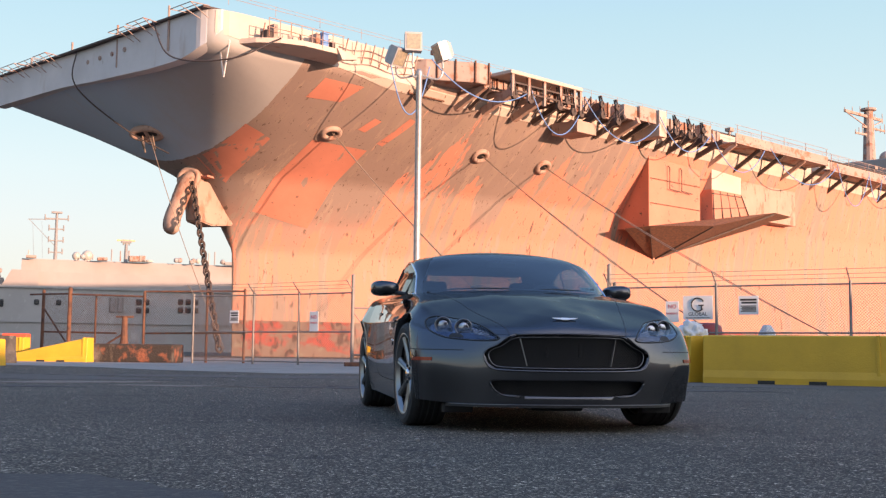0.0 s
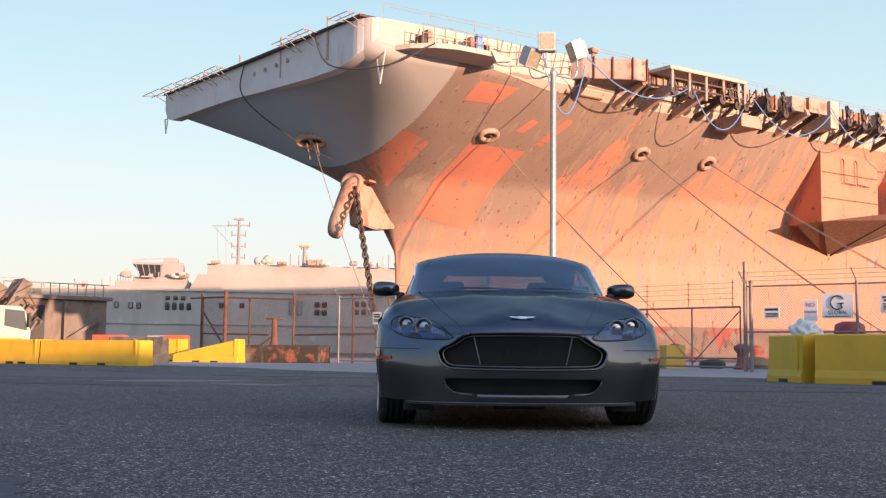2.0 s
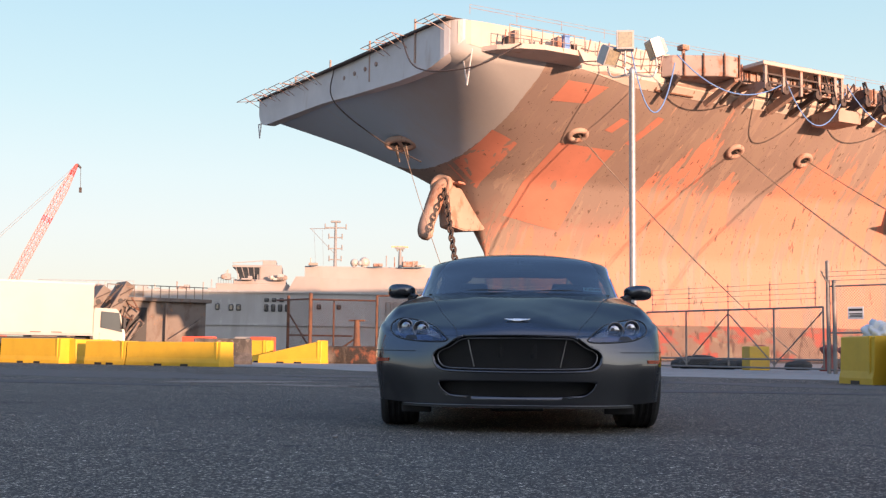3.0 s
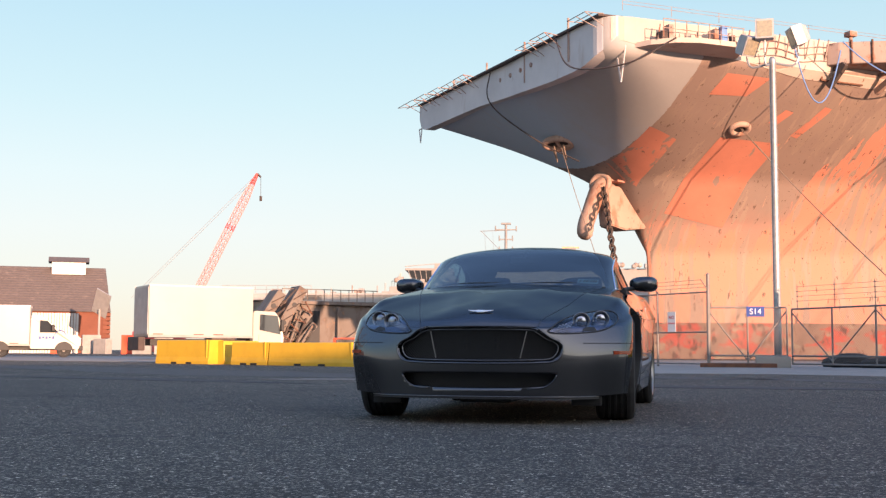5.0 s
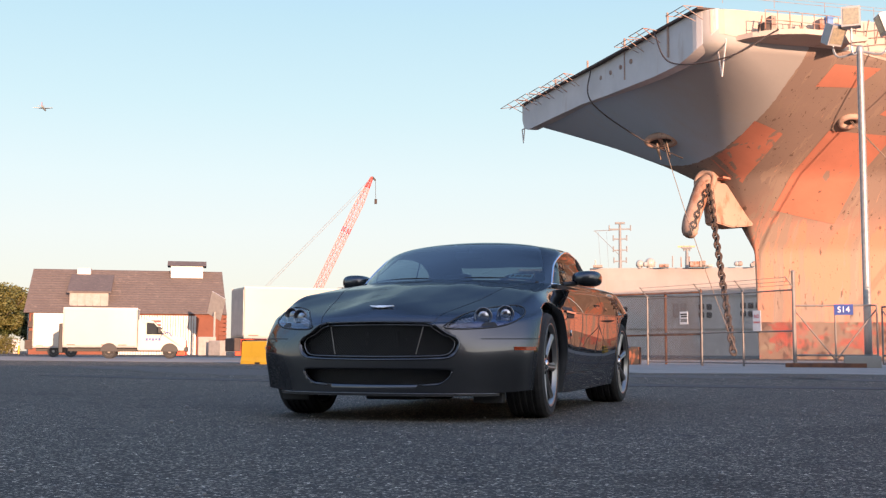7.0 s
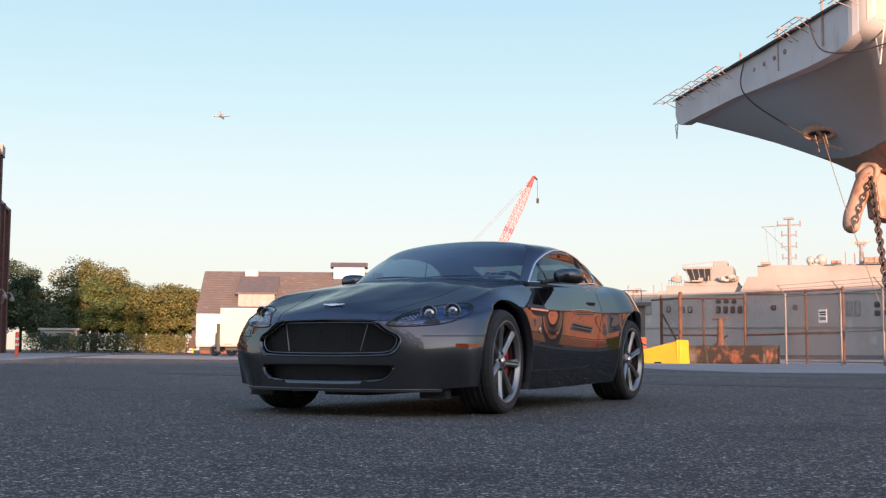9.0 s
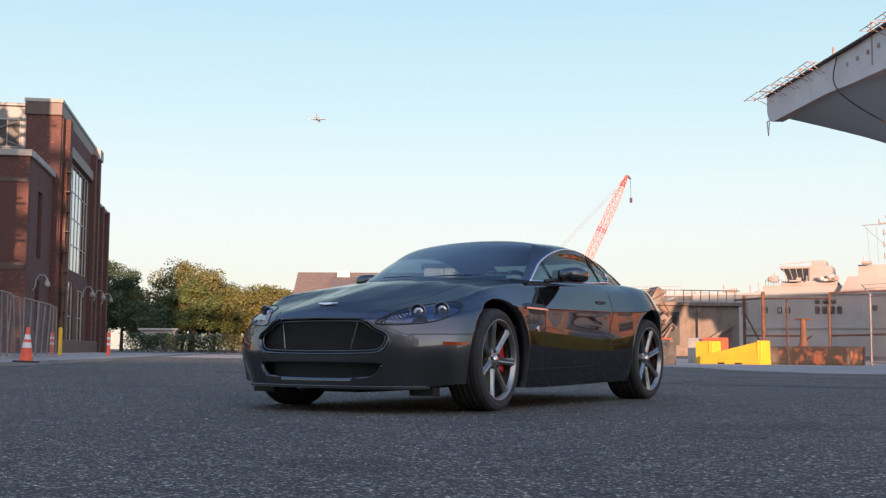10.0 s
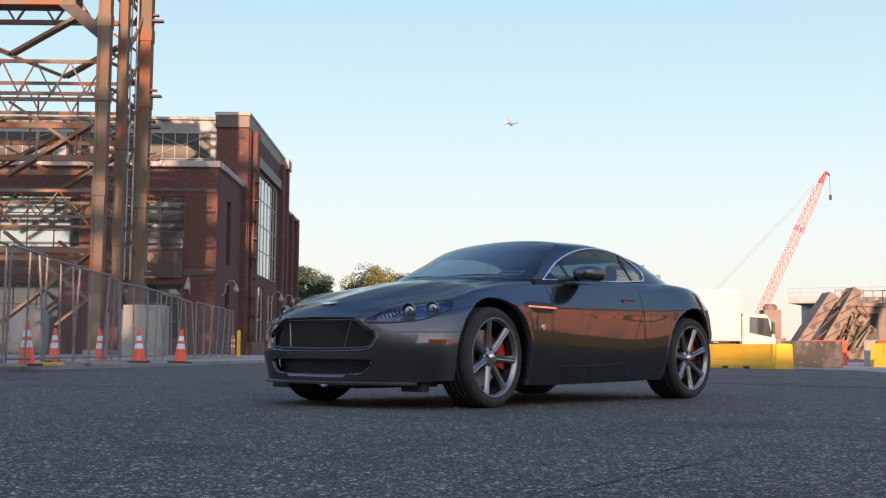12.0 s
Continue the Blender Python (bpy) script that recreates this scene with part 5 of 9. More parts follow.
sign("fence_sign", (.28, 29.3), (1.36, 28.2), 1.38, .36, .62, SIGNWHITE, "white sign with red no parking lettering on the fence", [("NO", .15, 0, .13, REDINK), ("PARKING", .075, 0, -.05, REDINK)])
sign("fence_sign", (-2.2, 31.75), (-1.6, 31.2), 1.55, .40, .42, SIGNWHITE, "pale notice with small unreadable print on the fence", [((2, .32), .05, 0, .12, INK), ((3, .32), .025, 0, -.04, INK)])
sign("berth_sign", (2.72, 28.3), (3.62, 28.35), 1.66, .52, .30, SIGNBLUE, "blue berth sign with pale letters on the gate", [("S14", .24, 0, -.005, SIGNWHITE)])


# ---- yellow barriers ----
def barrier(p, q, h=.81, slanted=False):
    m, n = facing(p, q)
    unit = empty("yellow_barrier", m, "yellow-painted traffic barrier standing on the asphalt" if not slanted else "yellow-painted barrier with a sloping end on the asphalt", "barrier", "yellow barriers")
    bm = bmesh.new()
    prof = [(-.30, 0), (-.30, .10), (-.27, .22), (-.25, h - .02), (-.22, h), (.22, h), (.25, h - .02), (.27, .22), (.30, .10), (.30, 0)]
    ends = (0, n)
    rows = []
    for x in (0, .012, n - .012, n):
        k = .97 if x in ends else 1
        rows.append([bm.verts.new((x, y * k, min(z, h) * (1 if not (slanted and x < .1) else .35) if z > .2 else z)) for y, z in prof])
    for a, b in zip(rows, rows[1:]):
        for i in range(len(prof)):
            j = (i + 1) % len(prof)
            bm.faces.new((a[i], b[i], b[j], a[j]))
    bm.faces.new(rows[0])
    bm.faces.new(rows[-1][::-1])
    bmesh.ops.recalc_face_normals(bm, faces=bm.faces)
    part("body", bm, YELLOW, unit)
    for x in (n * .36, n * .64) if n > 1.6 else (n * .5,):
        bm = bmesh.new()
        box(bm, x - .14, x + .14, -.306, -.2, .0, .06)
        part("fork_slot", bm, DARK, unit)
    bm = bmesh.new()
    box(bm, n - .16, n - .10, -.285, .285, .03, h + .004, .01)
    part("end_rib", bm, YELLOW, unit)
    return unit


barrier((6.0, 11.75), (8.35, 9.95))
barrier((8.45, 9.9), (10.8, 8.2))
barrier((5.72, 12.95), (5.98, 11.9), .80)
barrier((-11.0, 24.7), (-7.9, 23.1), .66)
barrier((-12.5, 25.5), (-11.05, 24.75), .67)
barrier((-15.8, 27.2), (-13.4, 25.9), .74)
barrier((-13.35, 25.95), (-12.7, 27.2), .72)
barrier((-9.2, 33.0), (-6.85, 32.3), .80, True)
barrier((-9.9, 34.5), (-9.2, 34.3), .80)
JERSEY = layered("sooty concrete", [((0.15, 0.13, 0.115), 1.2, 0.3, 0.7, ONE, NO), ((0.045, 0.040, 0.036), 1.4, 0.40, 0.56, (1, 1, 0.5), NO), ((0.22, 0.19, 0.16), 5, 0.60, 0.68, ONE, NO)], 0.9, bump=0.4, bump_scale=14)
# concrete traffic block with sloping sides
m, n = facing((-10.1, 27.6), (-8.45, 28.2))
unit = bmesh.new()
prof = [(-.35, 0), (-.35, .12), (-.16, .36), (-.10, .80), (.10, .80), (.16, .36), (.35, .12), (.35, 0)]
rows = [[unit.verts.new((x, y, z)) for y, z in prof] for x in (0, n)]
for i in range(len(prof)):
    j = (i + 1) % len(prof)
    unit.faces.new((rows[0][i], rows[1][i], rows[1][j], rows[0][j]))
unit.faces.new(rows[0])
unit.faces.new(rows[1][::-1])
bmesh.ops.recalc_face_normals(unit, faces=unit.faces)
bmesh.ops.bevel(unit, geom=unit.edges[:], offset=.015, segments=1, affect="EDGES")
ob = tagged(mesh_object("concrete_barrier", unit, JERSEY), "dark-stained concrete jersey barrier on the apron", "barrier")
ob.matrix_world = m
for i, (x, y, mat, w) in enumerate(((-12.6, 37.0, ORANGE, 1.3), (-10.7, 36.6, STONE, .7), (-9.9, 36.2, ORANGE, .9))):
    bm = bmesh.new()
    box(bm, -w / 2, w / 2, -.2, .2, 0, .95, .04)
    ob = tagged(mesh_object("plastic_barrier", bm, mat), "faded plastic water barrier beyond the fence", "barrier")
    ob.matrix_world = pose(x, y, 0, 0, 0, -12)
# rusty concrete block with an old bollard
blk = empty("quay_block", pose(-5.9, 33.4, 0, 0, 0, -14), "rust-stained concrete quay block with an iron post", "block")
bm = bmesh.new()
box(bm, -1.9, 1.9, -.6, .6, 0, .62, .06)
part("block", bm, STAINED, blk)
bm = bmesh.new()
lathe(bm, [(.16, .6), (.12, .75), (.09, 1.5), (.11, 1.55)], 12)
box(bm, -.3, .3, -.05, .05, 1.5, 1.56, .01)
part("iron_post", bm, RUST, blk)
# quay clutter behind the gate
random.seed(8)
for i in range(9):
    x, y = 5 + random.random() * 5, 29 + random.random() * 4
    bm = bmesh.new()
    r = random.uniform(.25, .45)
    torus(bm, (0, 0, r * .35), (0, .2, 1), r, r * .42, 1.0, 18, 8)
    ob = tagged(mesh_object("old_tyre", bm, TYRE), "old black tyre lying on the quay", "tyre", "quay tyres")
    ob.matrix_world = pose(x, y, .02)
for x, y in ((7.6, 30.5), (11.0, 33.2), (9.0, 27.5)):
    b = empty("mooring_bollard", pose(x, y, 0), "stubby rust-red iron mooring bollard on the quay", "bollard", "bollards")
    bm = bmesh.new()
    lathe(bm, [(.30, 0), (.26, .08), (.18, .2), (.17, .5), (.27, .62), (.27, .70), (.12, .78)], 18)
    part("shaft", bm, surf("bollard red", (.30, .06, .04), (.2, .05, .04), 4, .7), b, smooth=True)
bm = bmesh.new()
box(bm, -.32, .32, -.3, .3, 0, .72, .03)
ob = tagged(mesh_object("yellow_box", bm, YELLOW), "small yellow box on the quay", "box")
ob.matrix_world = pose(7.0, 28.2, 0, 0, 0, 12)
# white sheet heaped on the end of a barrier
bm = bmesh.new()
bmesh.ops.create_icosphere(bm, subdivisions=4, radius=.3)
for v in bm.verts:
    k = 1 + .6 * noise.noise(v.co * 9) + .25 * noise.noise(v.co * 22)
    v.co = Vector((v.co.x * .75 * k, v.co.y * .6 * k, max(-.02, v.co.z * .75 * k)))
ob = tagged(mesh_object("plastic_sheet", bm, SIGNWHITE, True), "crumpled white plastic sheet on a barrier", "sheet")
ob.matrix_world = pose(5.95, 12.3, .81)
bm = bmesh.new()
lathe(bm, [(.45, 0), (.40, .3), (.32, .62), (.16, .74)], 6)
ob = tagged(mesh_object("pale_cap", bm, SIGNWHITE), "pale angular cap standing behind the barrier", "cap")
ob.matrix_world = pose(11.85, 21.82, .0) @ Matrix.Diagonal((.75, .75, 1.75, 1))
drum = empty("red_float", pose(10.28, 22.08, 0), "red rounded float on a stand behind the barrier", "float")
bm = bmesh.new()
lathe(bm, [(.2, .75), (.36, .85), (.40, 1.05), (.36, 1.25), (.2, 1.33)], 16)
part("float", bm, surf("float red", (.40, .04, .04), (.3, .03, .03), 4, .45), drum, smooth=True)
bm = bmesh.new()
tube(bm, (0, 0, 0), (0, 0, .8), .12, 10)
part("stand", bm, STONE, drum)

# ---- traffic cones ----
def make_cone():
    c = empty("traffic_cone", pose(-11.86, 3.85, .09), "orange traffic cone with white bands and a black foot", "cone", "traffic cones")
    bm = bmesh.new()
    prism(bm, [(-.19, -.19), (.19, -.19), (.19, .19), (-.19, .19)], 0, .035)
    part("foot", bm, BLACK, c)
    for z0, z1, mat, nm in ((.035, .30, ORANGE, "shell"), (.30, .41, SIGNWHITE, "band"), (.41, .47, ORANGE, "shell"), (.47, .57, SIGNWHITE, "band"), (.57, .72, ORANGE, "shell")):
        rr = lambda z: .145 - .118 * z / .72
        bm = bmesh.new()
        lathe(bm, [(rr(z0), z0), (rr(z1), z1)], 20)
        part(nm, bm, mat, c, smooth=False)
    return c


cone = make_cone()
for i, (x, y) in enumerate(((-17.1, 7.4), (-16.9, 8.4), (-15.9, 8.7), (-15.25, 9.3))):
    copy_thing(cone, pose(x, y, .09, (0, 2, -2, 1)[i], (1, -2, 0, 2)[i], 37 * i))
# temporary fence panels
TEMP = [(-9.0, 1.0), (-10.8, 2.9), (-12.3, 4.4), (-14.2, 6.1), (-15.9, 7.8), (-17.7, 9.4), (-19.6, 11.4), (-21.4, 13.2), (-23.2, 15.0), (-25.2, 17.1), (-27.2, 19.2), (-29.2, 21.3), (-31.2, 23.4)]
temp = empty("temporary_fence", pose(0, 0, .09), "leaning row of galvanised temporary fence panels", "fence")
random.seed(3)
for p, q in zip(TEMP, TEMP[1:]):
    lean = [random.uniform(-.10, .10) for _ in range(2)]
    a, b = Vector((*p, 0)), Vector((*q, 0))
    d = (b - a).normalized()
    a, b = a + d * .08, b - d * .08
    ta, tb = a + Vector((lean[0], lean[0], 1.83)), b + Vector((lean[1], lean[1], 1.83))
    bm = bmesh.new()
    chainlink(bm, a, b, .1, 1.8, .14, .0016)
    panel = part("fence_panel", bm, GALV, temp, "galvanised mesh panel")
    for u, v, r in ((a, ta, .021), (b, tb, .021), (ta, tb, .021), (a + Vector((0, 0, .12)), b + Vector((0, 0, .12)), .021), (a.lerp(b, .5), ta.lerp(tb, .5), .017)):
        bm = bmesh.new()
        tube(bm, u, v, r, 6)
        part("frame_tube", bm, GALV, panel)
    bm = bmesh.new()
    box(bm, -.35, .35, -.1, .1, 0, .05, .01, pose(b.x, b.y, 0, 0, 0, 45))
    part("foot", bm, YELLOW if random.random() < .15 else CONCRETE, panel)
for x, y, z in ((-36.5, 27.6, 1.0), (-35.2, 29.6, 1.05), (-33.6, 25.6, 1.15)):
    b = empty("marker_post", pose(x, y, .09), "red and white delineator post on the pavement" if z < 1.1 else "yellow steel guard post on the pavement", "post")
    bm = bmesh.new()
    lathe(bm, [(.08, 0), (.08, z - .05), (.04, z)], 12)
    part("post", bm, ORANGE if z < 1.1 else YELLOW, b)
    if z < 1.1:
        for k in (.45, .7):
            bm = bmesh.new()
            lathe(bm, [(.084, k), (.084, k + .1)], 12)
            part("band", bm, SIGNWHITE, b)

# ---- box truck and vans ----
def road_wheel(parent, x, y, r, w, side):
    bm = bmesh.new()
    m = Matrix.Translation((x, y, r)) @ Matrix.Rotation(radians(90), 4, "X")
    lathe(bm, [(r * .62, -w / 2), (r * .95, -w / 2), (r, -w / 2 + .03), (r, w / 2 - .03), (r * .95, w / 2), (r * .62, w / 2)], 24, m)
    wh = part("wheel", bm, TYRE, parent, "black tyre")
    bm = bmesh.new()
    lathe(bm, [(r * .60, w / 2 - .05), (r * .63, w / 2 + .002), (r * .5, w / 2 - .03), (r * .22, w / 2 - .01), (r * .2, w / 2 + .03)], 20, m @ Matrix.Scale(side, 4, (0, 0, 1)))
    part("rim", bm, STONE, wh, "pale steel rim")


def cargo_box(parent, x0, x1, half, z0, z1):
    bm = bmesh.new()
    box(bm, x0, x1, -half, half, z0, z1, .05)
    part("cargo_box", bm, WHITE, parent, "plain white cargo box")
    for y in (-half, half):
        bm = bmesh.new()
        box(bm, x0 - .01, x1 + .01, y - .012, y + .012, z0 - .02, z0 + .09)
        part("box_rail", bm, STONE, parent)
        bm = bmesh.new()
        box(bm, x0 - .01, x1 + .01, y - .012, y + .012, z1 - .08, z1 + .01)
        part("box_rail", bm, TARP, parent)
        for i in range(int((x1 - x0) / .9)):
            if i % 3 != 1:
                bm = bmesh.new()
                box(bm, x0 + .2 + i * .9, x0 + .65 + i * .9, y - .016, y + .016, z0 + .10, z0 + .14)
                part("marker_tape", bm, REDINK, parent)
    bm = bmesh.new()
    box(bm, x0 - .035, x0 - .002, -half + .06, half - .06, z0 + .1, z1 - .1, .01)
    part("rear_door", bm, TARP, parent)


def profile_body(parent, name, outline, half, material, taper=0.0):
    """A cab from its side outline (x, z), a little narrower at the top."""
    bm = bmesh.new()
    top = max(z for _, z in outline)
    sides = []
    for s in (-1, 1):
        sides.append([bm.verts.new((x, s * (half - taper * max(0, z - 1.2) / max(.1, top - 1.2)), z)) for x, z in outline])
    bm.faces.new(sides[0])
    bm.faces.new(sides[1][::-1])
    n = len(outline)
    for i in range(n):
        j = (i + 1) % n
        bm.faces.new((sides[0][i], sides[1][i], sides[1][j], sides[0][j]))
    bmesh.ops.recalc_face_normals(bm, faces=bm.faces)
    bmesh.ops.bevel(bm, geom=bm.edges[:], offset=.04, segments=2, affect="EDGES")
    return part(name, bm, material, parent)


def make_truck(p, q, h):
    m, n = facing(p, q)
    t = empty("box_truck", m @ pose(0, 1.2, 0), "white cab-over box truck parked behind the barriers", "truck")
    bl = n - 1.95
    cargo_box(t, 0, bl, 1.2, 1.0, h)
    cab = profile_body(t, "cab", [(bl + .15, .55), (bl + 1.95, .55), (bl + 1.98, 1.2), (bl + 1.72, 2.15), (bl + 1.5, 2.42), (bl + .25, 2.45), (bl + .15, 2.2)], 1.0, WHITE, .08)
    for s in (-1, 1):
        bm = bmesh.new()
        y = s * 1.0
        prism(bm, [(bl + .55, 1.50), (bl + 1.80, 1.28), (bl + 1.60, 2.22), (bl + .58, 2.28)], -.012, .012, Matrix.Translation((0, y - s * .015, 0)) @ Matrix.Rotation(radians(90), 4, "X"))
        part("side_window", bm, PANE, cab)
        bm = bmesh.new()
        box(bm, bl + .5, bl + .9, y - .02, y + .02, .6, 1.25, .01)
        part("door_panel", bm, WHITE, cab)
        bm = bmesh.new()
        box(bm, bl + 1.75, bl + 1.9, y + s * .1 - .12, y + s * .1 + .12, 1.45, 2.0, .03)
        tube(bm, (bl + 1.75, y, 2.1), (bl + 1.85, y + s * .12, 1.95), .02)
        part("mirror", bm, BLACK, cab)
    bm = bmesh.new()
    v = [bm.verts.new(w) for w in ((bl + 1.985, -.9, 1.25), (bl + 1.985, .9, 1.25), (bl + 1.74, .84, 2.15), (bl + 1.74, -.84, 2.15))]
    bm.faces.new(v)
    part("windscreen", bm, PANE, cab)
    cab.matrix_basis = Matrix.Translation((bl, 0, 0)) @ Matrix.Diagonal((.82, .86, .91, 1)) @ Matrix.Translation((-bl, 0, 0))
    bm = bmesh.new()
    box(bm, bl + 1.52, bl + 1.68, -.86, .86, .42, .72, .04)
    part("bumper", bm, WHITE, t)
    bm = bmesh.new()
    box(bm, .3, bl + 1.8, -.42, .42, .62, .92, .02)
    box(bm, bl - .02, bl + .12, -.9, .9, .7, 2.1, .03)
    part("chassis", bm, BLACK, t)
    for x in (1.6, bl + 1.25):
        for s in (-1, 1):
            road_wheel(t, x, s * .9, .40, .28, -s)
    bm = bmesh.new()
    box(bm, -.35, -.05, -.9, .9, .4, 1.0, .05)
    part("lift_gate", bm, DARKGEAR, t)
    return t


def make_van(p, q, h, label):
    m, n = facing(p, q)
    t = empty("delivery_van", m @ pose(0, 1.05, 0), label, "van", "white vans")
    bl = n - 2.6
    cargo_box(t, 0, bl, 1.05, .62, h)
    cab = profile_body(t, "cab", [(bl + .02, .45), (n, .45), (n + .02, .95), (n - .12, 1.18), (n - 1.05, 1.32), (n - 1.75, 2.05), (n - 2.1, 2.15), (bl + .02, 2.15)], .98, WHITE, .10)
    for s in (-1, 1):
        bm = bmesh.new()
        prism(bm, [(bl + .5, 1.33), (n - 1.15, 1.33), (n - 1.72, 1.95), (bl + .5, 1.98)], -.012, .012, Matrix.Translation((0, s * .975, 0)) @ Matrix.Rotation(radians(90), 4, "X"))
        part("side_window", bm, PANE, cab)
        bm = bmesh.new()
        for k in range(5):
            box(bm, bl + .45 + k * .17, bl + .57 + k * .17, s * .985 - .006, s * .985 + .006, .98 + .03 * (k % 2), 1.12)
        pipe(bm, [(bl + 1.2 + .5 * u, s * .99, 1.12 + .35 * math.sin(u * 2.2)) for u in np.linspace(0, 1.3, 10)], .02, 5)
        part("faded_mark", bm, SIGNBLUE, cab)
        bm = bmesh.new()
        box(bm, bl + 1.1, bl + 1.25, s * 1.12 - .1, s * 1.12 + .1, 1.4, 1.75, .03)
        part("mirror", bm, BLACK, cab)
        bm = bmesh.new()
        box(bm, n - .2, n + .03, s * .75 - .16, s * .75 + .16, .82, 1.05, .02)
        part("headlight", bm, REFLECTOR, cab)
    bm = bmesh.new()
    v = [bm.verts.new(w) for w in ((n - 1.04, -.86, 1.36), (n - 1.04, .86, 1.36), (n - 1.72, .80, 2.05), (n - 1.72, -.80, 2.05))]
    bm.faces.new(v)
    part("windscreen", bm, PANE, cab)
    bm = bmesh.new()
    box(bm, n - .1, n + .12, -.98, .98, .38, .64, .03)
    box(bm, .2, n - .3, -.5, .5, .38, .6, .02)
    box(bm, -.24, -.02, -.95, .95, .3, 1.9, .04)
    part("bumper", bm, BLACK, t)
    for x in (bl * .62, n - .85):
        for s in (-1, 1):
            road_wheel(t, x, s * .82, .38, .24, -s)
            bm = bmesh.new()
            prism(bm, [(.47 * math.cos(a), .47 * math.sin(a)) for a in np.linspace(0, math.pi, 13)], -.02, .02, Matrix.Translation((x, s * 1.055, .38)) @ Matrix.Rotation(radians(90), 4, "X"))
            part("wheel_arch", bm, BLACK, t)
    return t


make_truck((-22.2, 38.7), (-17.25, 43.2), 3.26)
make_van((-37.27, 46.22), (-31.66, 49.5), 2.76, "white box van with a dark windscreen parked on the lot")
m, n = facing((-46.5, 55.5), (-43.6, 57.7))
trailer = empty("box_trailer", m @ pose(0, 1.05, 0), "white box trailer parked beyond the van", "trailer")
cargo_box(trailer, 0, n, 1.05, .62, 2.82)
bm = bmesh.new()
for z0, z1, k in ((.5, 1.1, .5), (1.1, 1.7, .3), (1.9, 2.3, .34), (2.3, 2.75, .16)):
    box(bm, -k, -.02, -1.0, .9, z0, z1, .04)
part("lift_gate", bm, DARKGEAR, trailer)
bm = bmesh.new()
box(bm, .2, n - .2, -.5, .5, .38, .6, .02)
part("chassis", bm, BLACK, trailer)
for x in (n * .35, n * .65):
    for side in (-1, 1):
        road_wheel(trailer, x, side * .82, .38, .24, -side)

# ---- brick hall: x along its front to the west end, y away ----
def brick_joints(name, parent, x0, x1, z0, z1, holes, face, count, bl=.42, bh=.20):
    """Proud brick courses on a wall that faces -y: alike pieces on one mesh."""
    bm = bmesh.new()
    box(bm, 0, bl - .02, -.012, .01, 0, bh - .02, .004)
    me = bpy.data.meshes.new(name)
    bm.to_mesh(me)
    bm.free()
    me.materials.append(face)
    made = 0
    r = 0
    z = z0
    while z < z1 - bh and made < count:
        x = x0 + (bl / 2 if r % 2 else 0)
        while x < x1 - bl and made < count:
            if not any(h[0] - bl < x < h[1] and h[2] - bh < z < h[3] for h in holes):
                ob = new(name, me)
                ob.parent = parent
                ob.matrix_basis = pose(x, 0, z)
                made += 1
            x += bl
        z += bh
        r += 1


def window(parent, x0, x1, z0, z1, nx, nz, pane, frame, y=.12, label=""):
    bm = bmesh.new()
    for a, b, c, d in ((x0, x1, z0, z0 + .08), (x0, x1, z1 - .08, z1), (x0, x0 + .08, z0, z1), (x1 - .08, x1, z0, z1)):
        box(bm, a, b, y - .06, y + .06, c, d)
    w = part("window", bm, frame, parent, label)
    for i in range(1, nx):
        x = x0 + (x1 - x0) * i / nx
        part("mullion", boxed(x - .03, x + .03, y - .05, y + .05, z0 + .08, z1 - .08), frame, w)
    for k in range(1, nz):
        z = z0 + (z1 - z0) * k / nz
        part("glazing_bar", boxed(x0 + .08, x1 - .08, y - .046, y + .046, z - .03, z + .03), frame, w)
    for i in range(nx):
        for k in range(nz):
            bm = bmesh.new()
            xa, xb = x0 + (x1 - x0) * i / nx, x0 + (x1 - x0) * (i + 1) / nx
            za, zb = z0 + (z1 - z0) * k / nz, z0 + (z1 - z0) * (k + 1) / nz
            box(bm, xa + .02, xb - .02, y - .01, y + .01, za + .02, zb - .02)
            part("pane", bm, pane, w)
    return w


PANELGREY = surf("grey wall panel", (0.20, 0.21, 0.215), (0.16, 0.168, 0.172), 1.5, 0.5, 0.1)
E1, E2 = Vector((-.745, -.667, 0)), Vector((-.667, .745, 0))
# front walls face the lot: x runs from the west end to the corner, y away from the lot
HALL = Matrix(((-E1.x, E2.x, 0, -60.75), (-E1.y, E2.y, 0, 47.9), (0, 0, 1, 0), (0, 0, 0, 1)))
hall = empty("brick_hall", HALL, "dark red brick industrial hall with tall windows", "building")
holes = [(-37.5, -27.8, 8.0, 14.6), (-24, -13.5, 8.0, 14.6)]
# corner pier
bm = bmesh.new()
box(bm, -2.3, .05, -.35, 1.0, 0, 16.6, .03)
box(bm, -40, -.6, 1.0, 20.4, 0, 16.5)
part("corner_pier", bm, BRICKWALL, hall)
bm = bmesh.new()
box(bm, -2.4, .1, -.5, 20.6, 16.6, 17.5, .05)
part("pier_cap", bm, GRANITE, hall)
bm = bmesh.new()
box(bm, -2.45, .15, -.55, 20.7, 17.5, 17.75, .03)
part("coping", bm, STONE, hall)
bm = bmesh.new()
box(bm, -46, -2.3, 0, 20.5, 12.4, 17.2, .03)
part("penthouse", bm, PANELGREY, hall, "grey panelled upper storey")
for x0, x1 in ((-7.2, -2.7), (-13.4, -7.9), (-20, -14.2), (-28, -21)):
    window(hall, x0, x1, 14.3, 16.3, 5, 1, DARK, STONE, -.04)
    bm = bmesh.new()
    bar(bm, (x0, -.12, 14.4), (x1, -.12, 16.2), .05, .05)
    bar(bm, (x1, -.12, 14.4), (x0, -.12, 16.2), .05, .05)
    part("cross_brace", bm, MASTGREY, hall)
bm = bmesh.new()
box(bm, -46, -2.42, -.3, .1, 17.2, 17.4, .02)
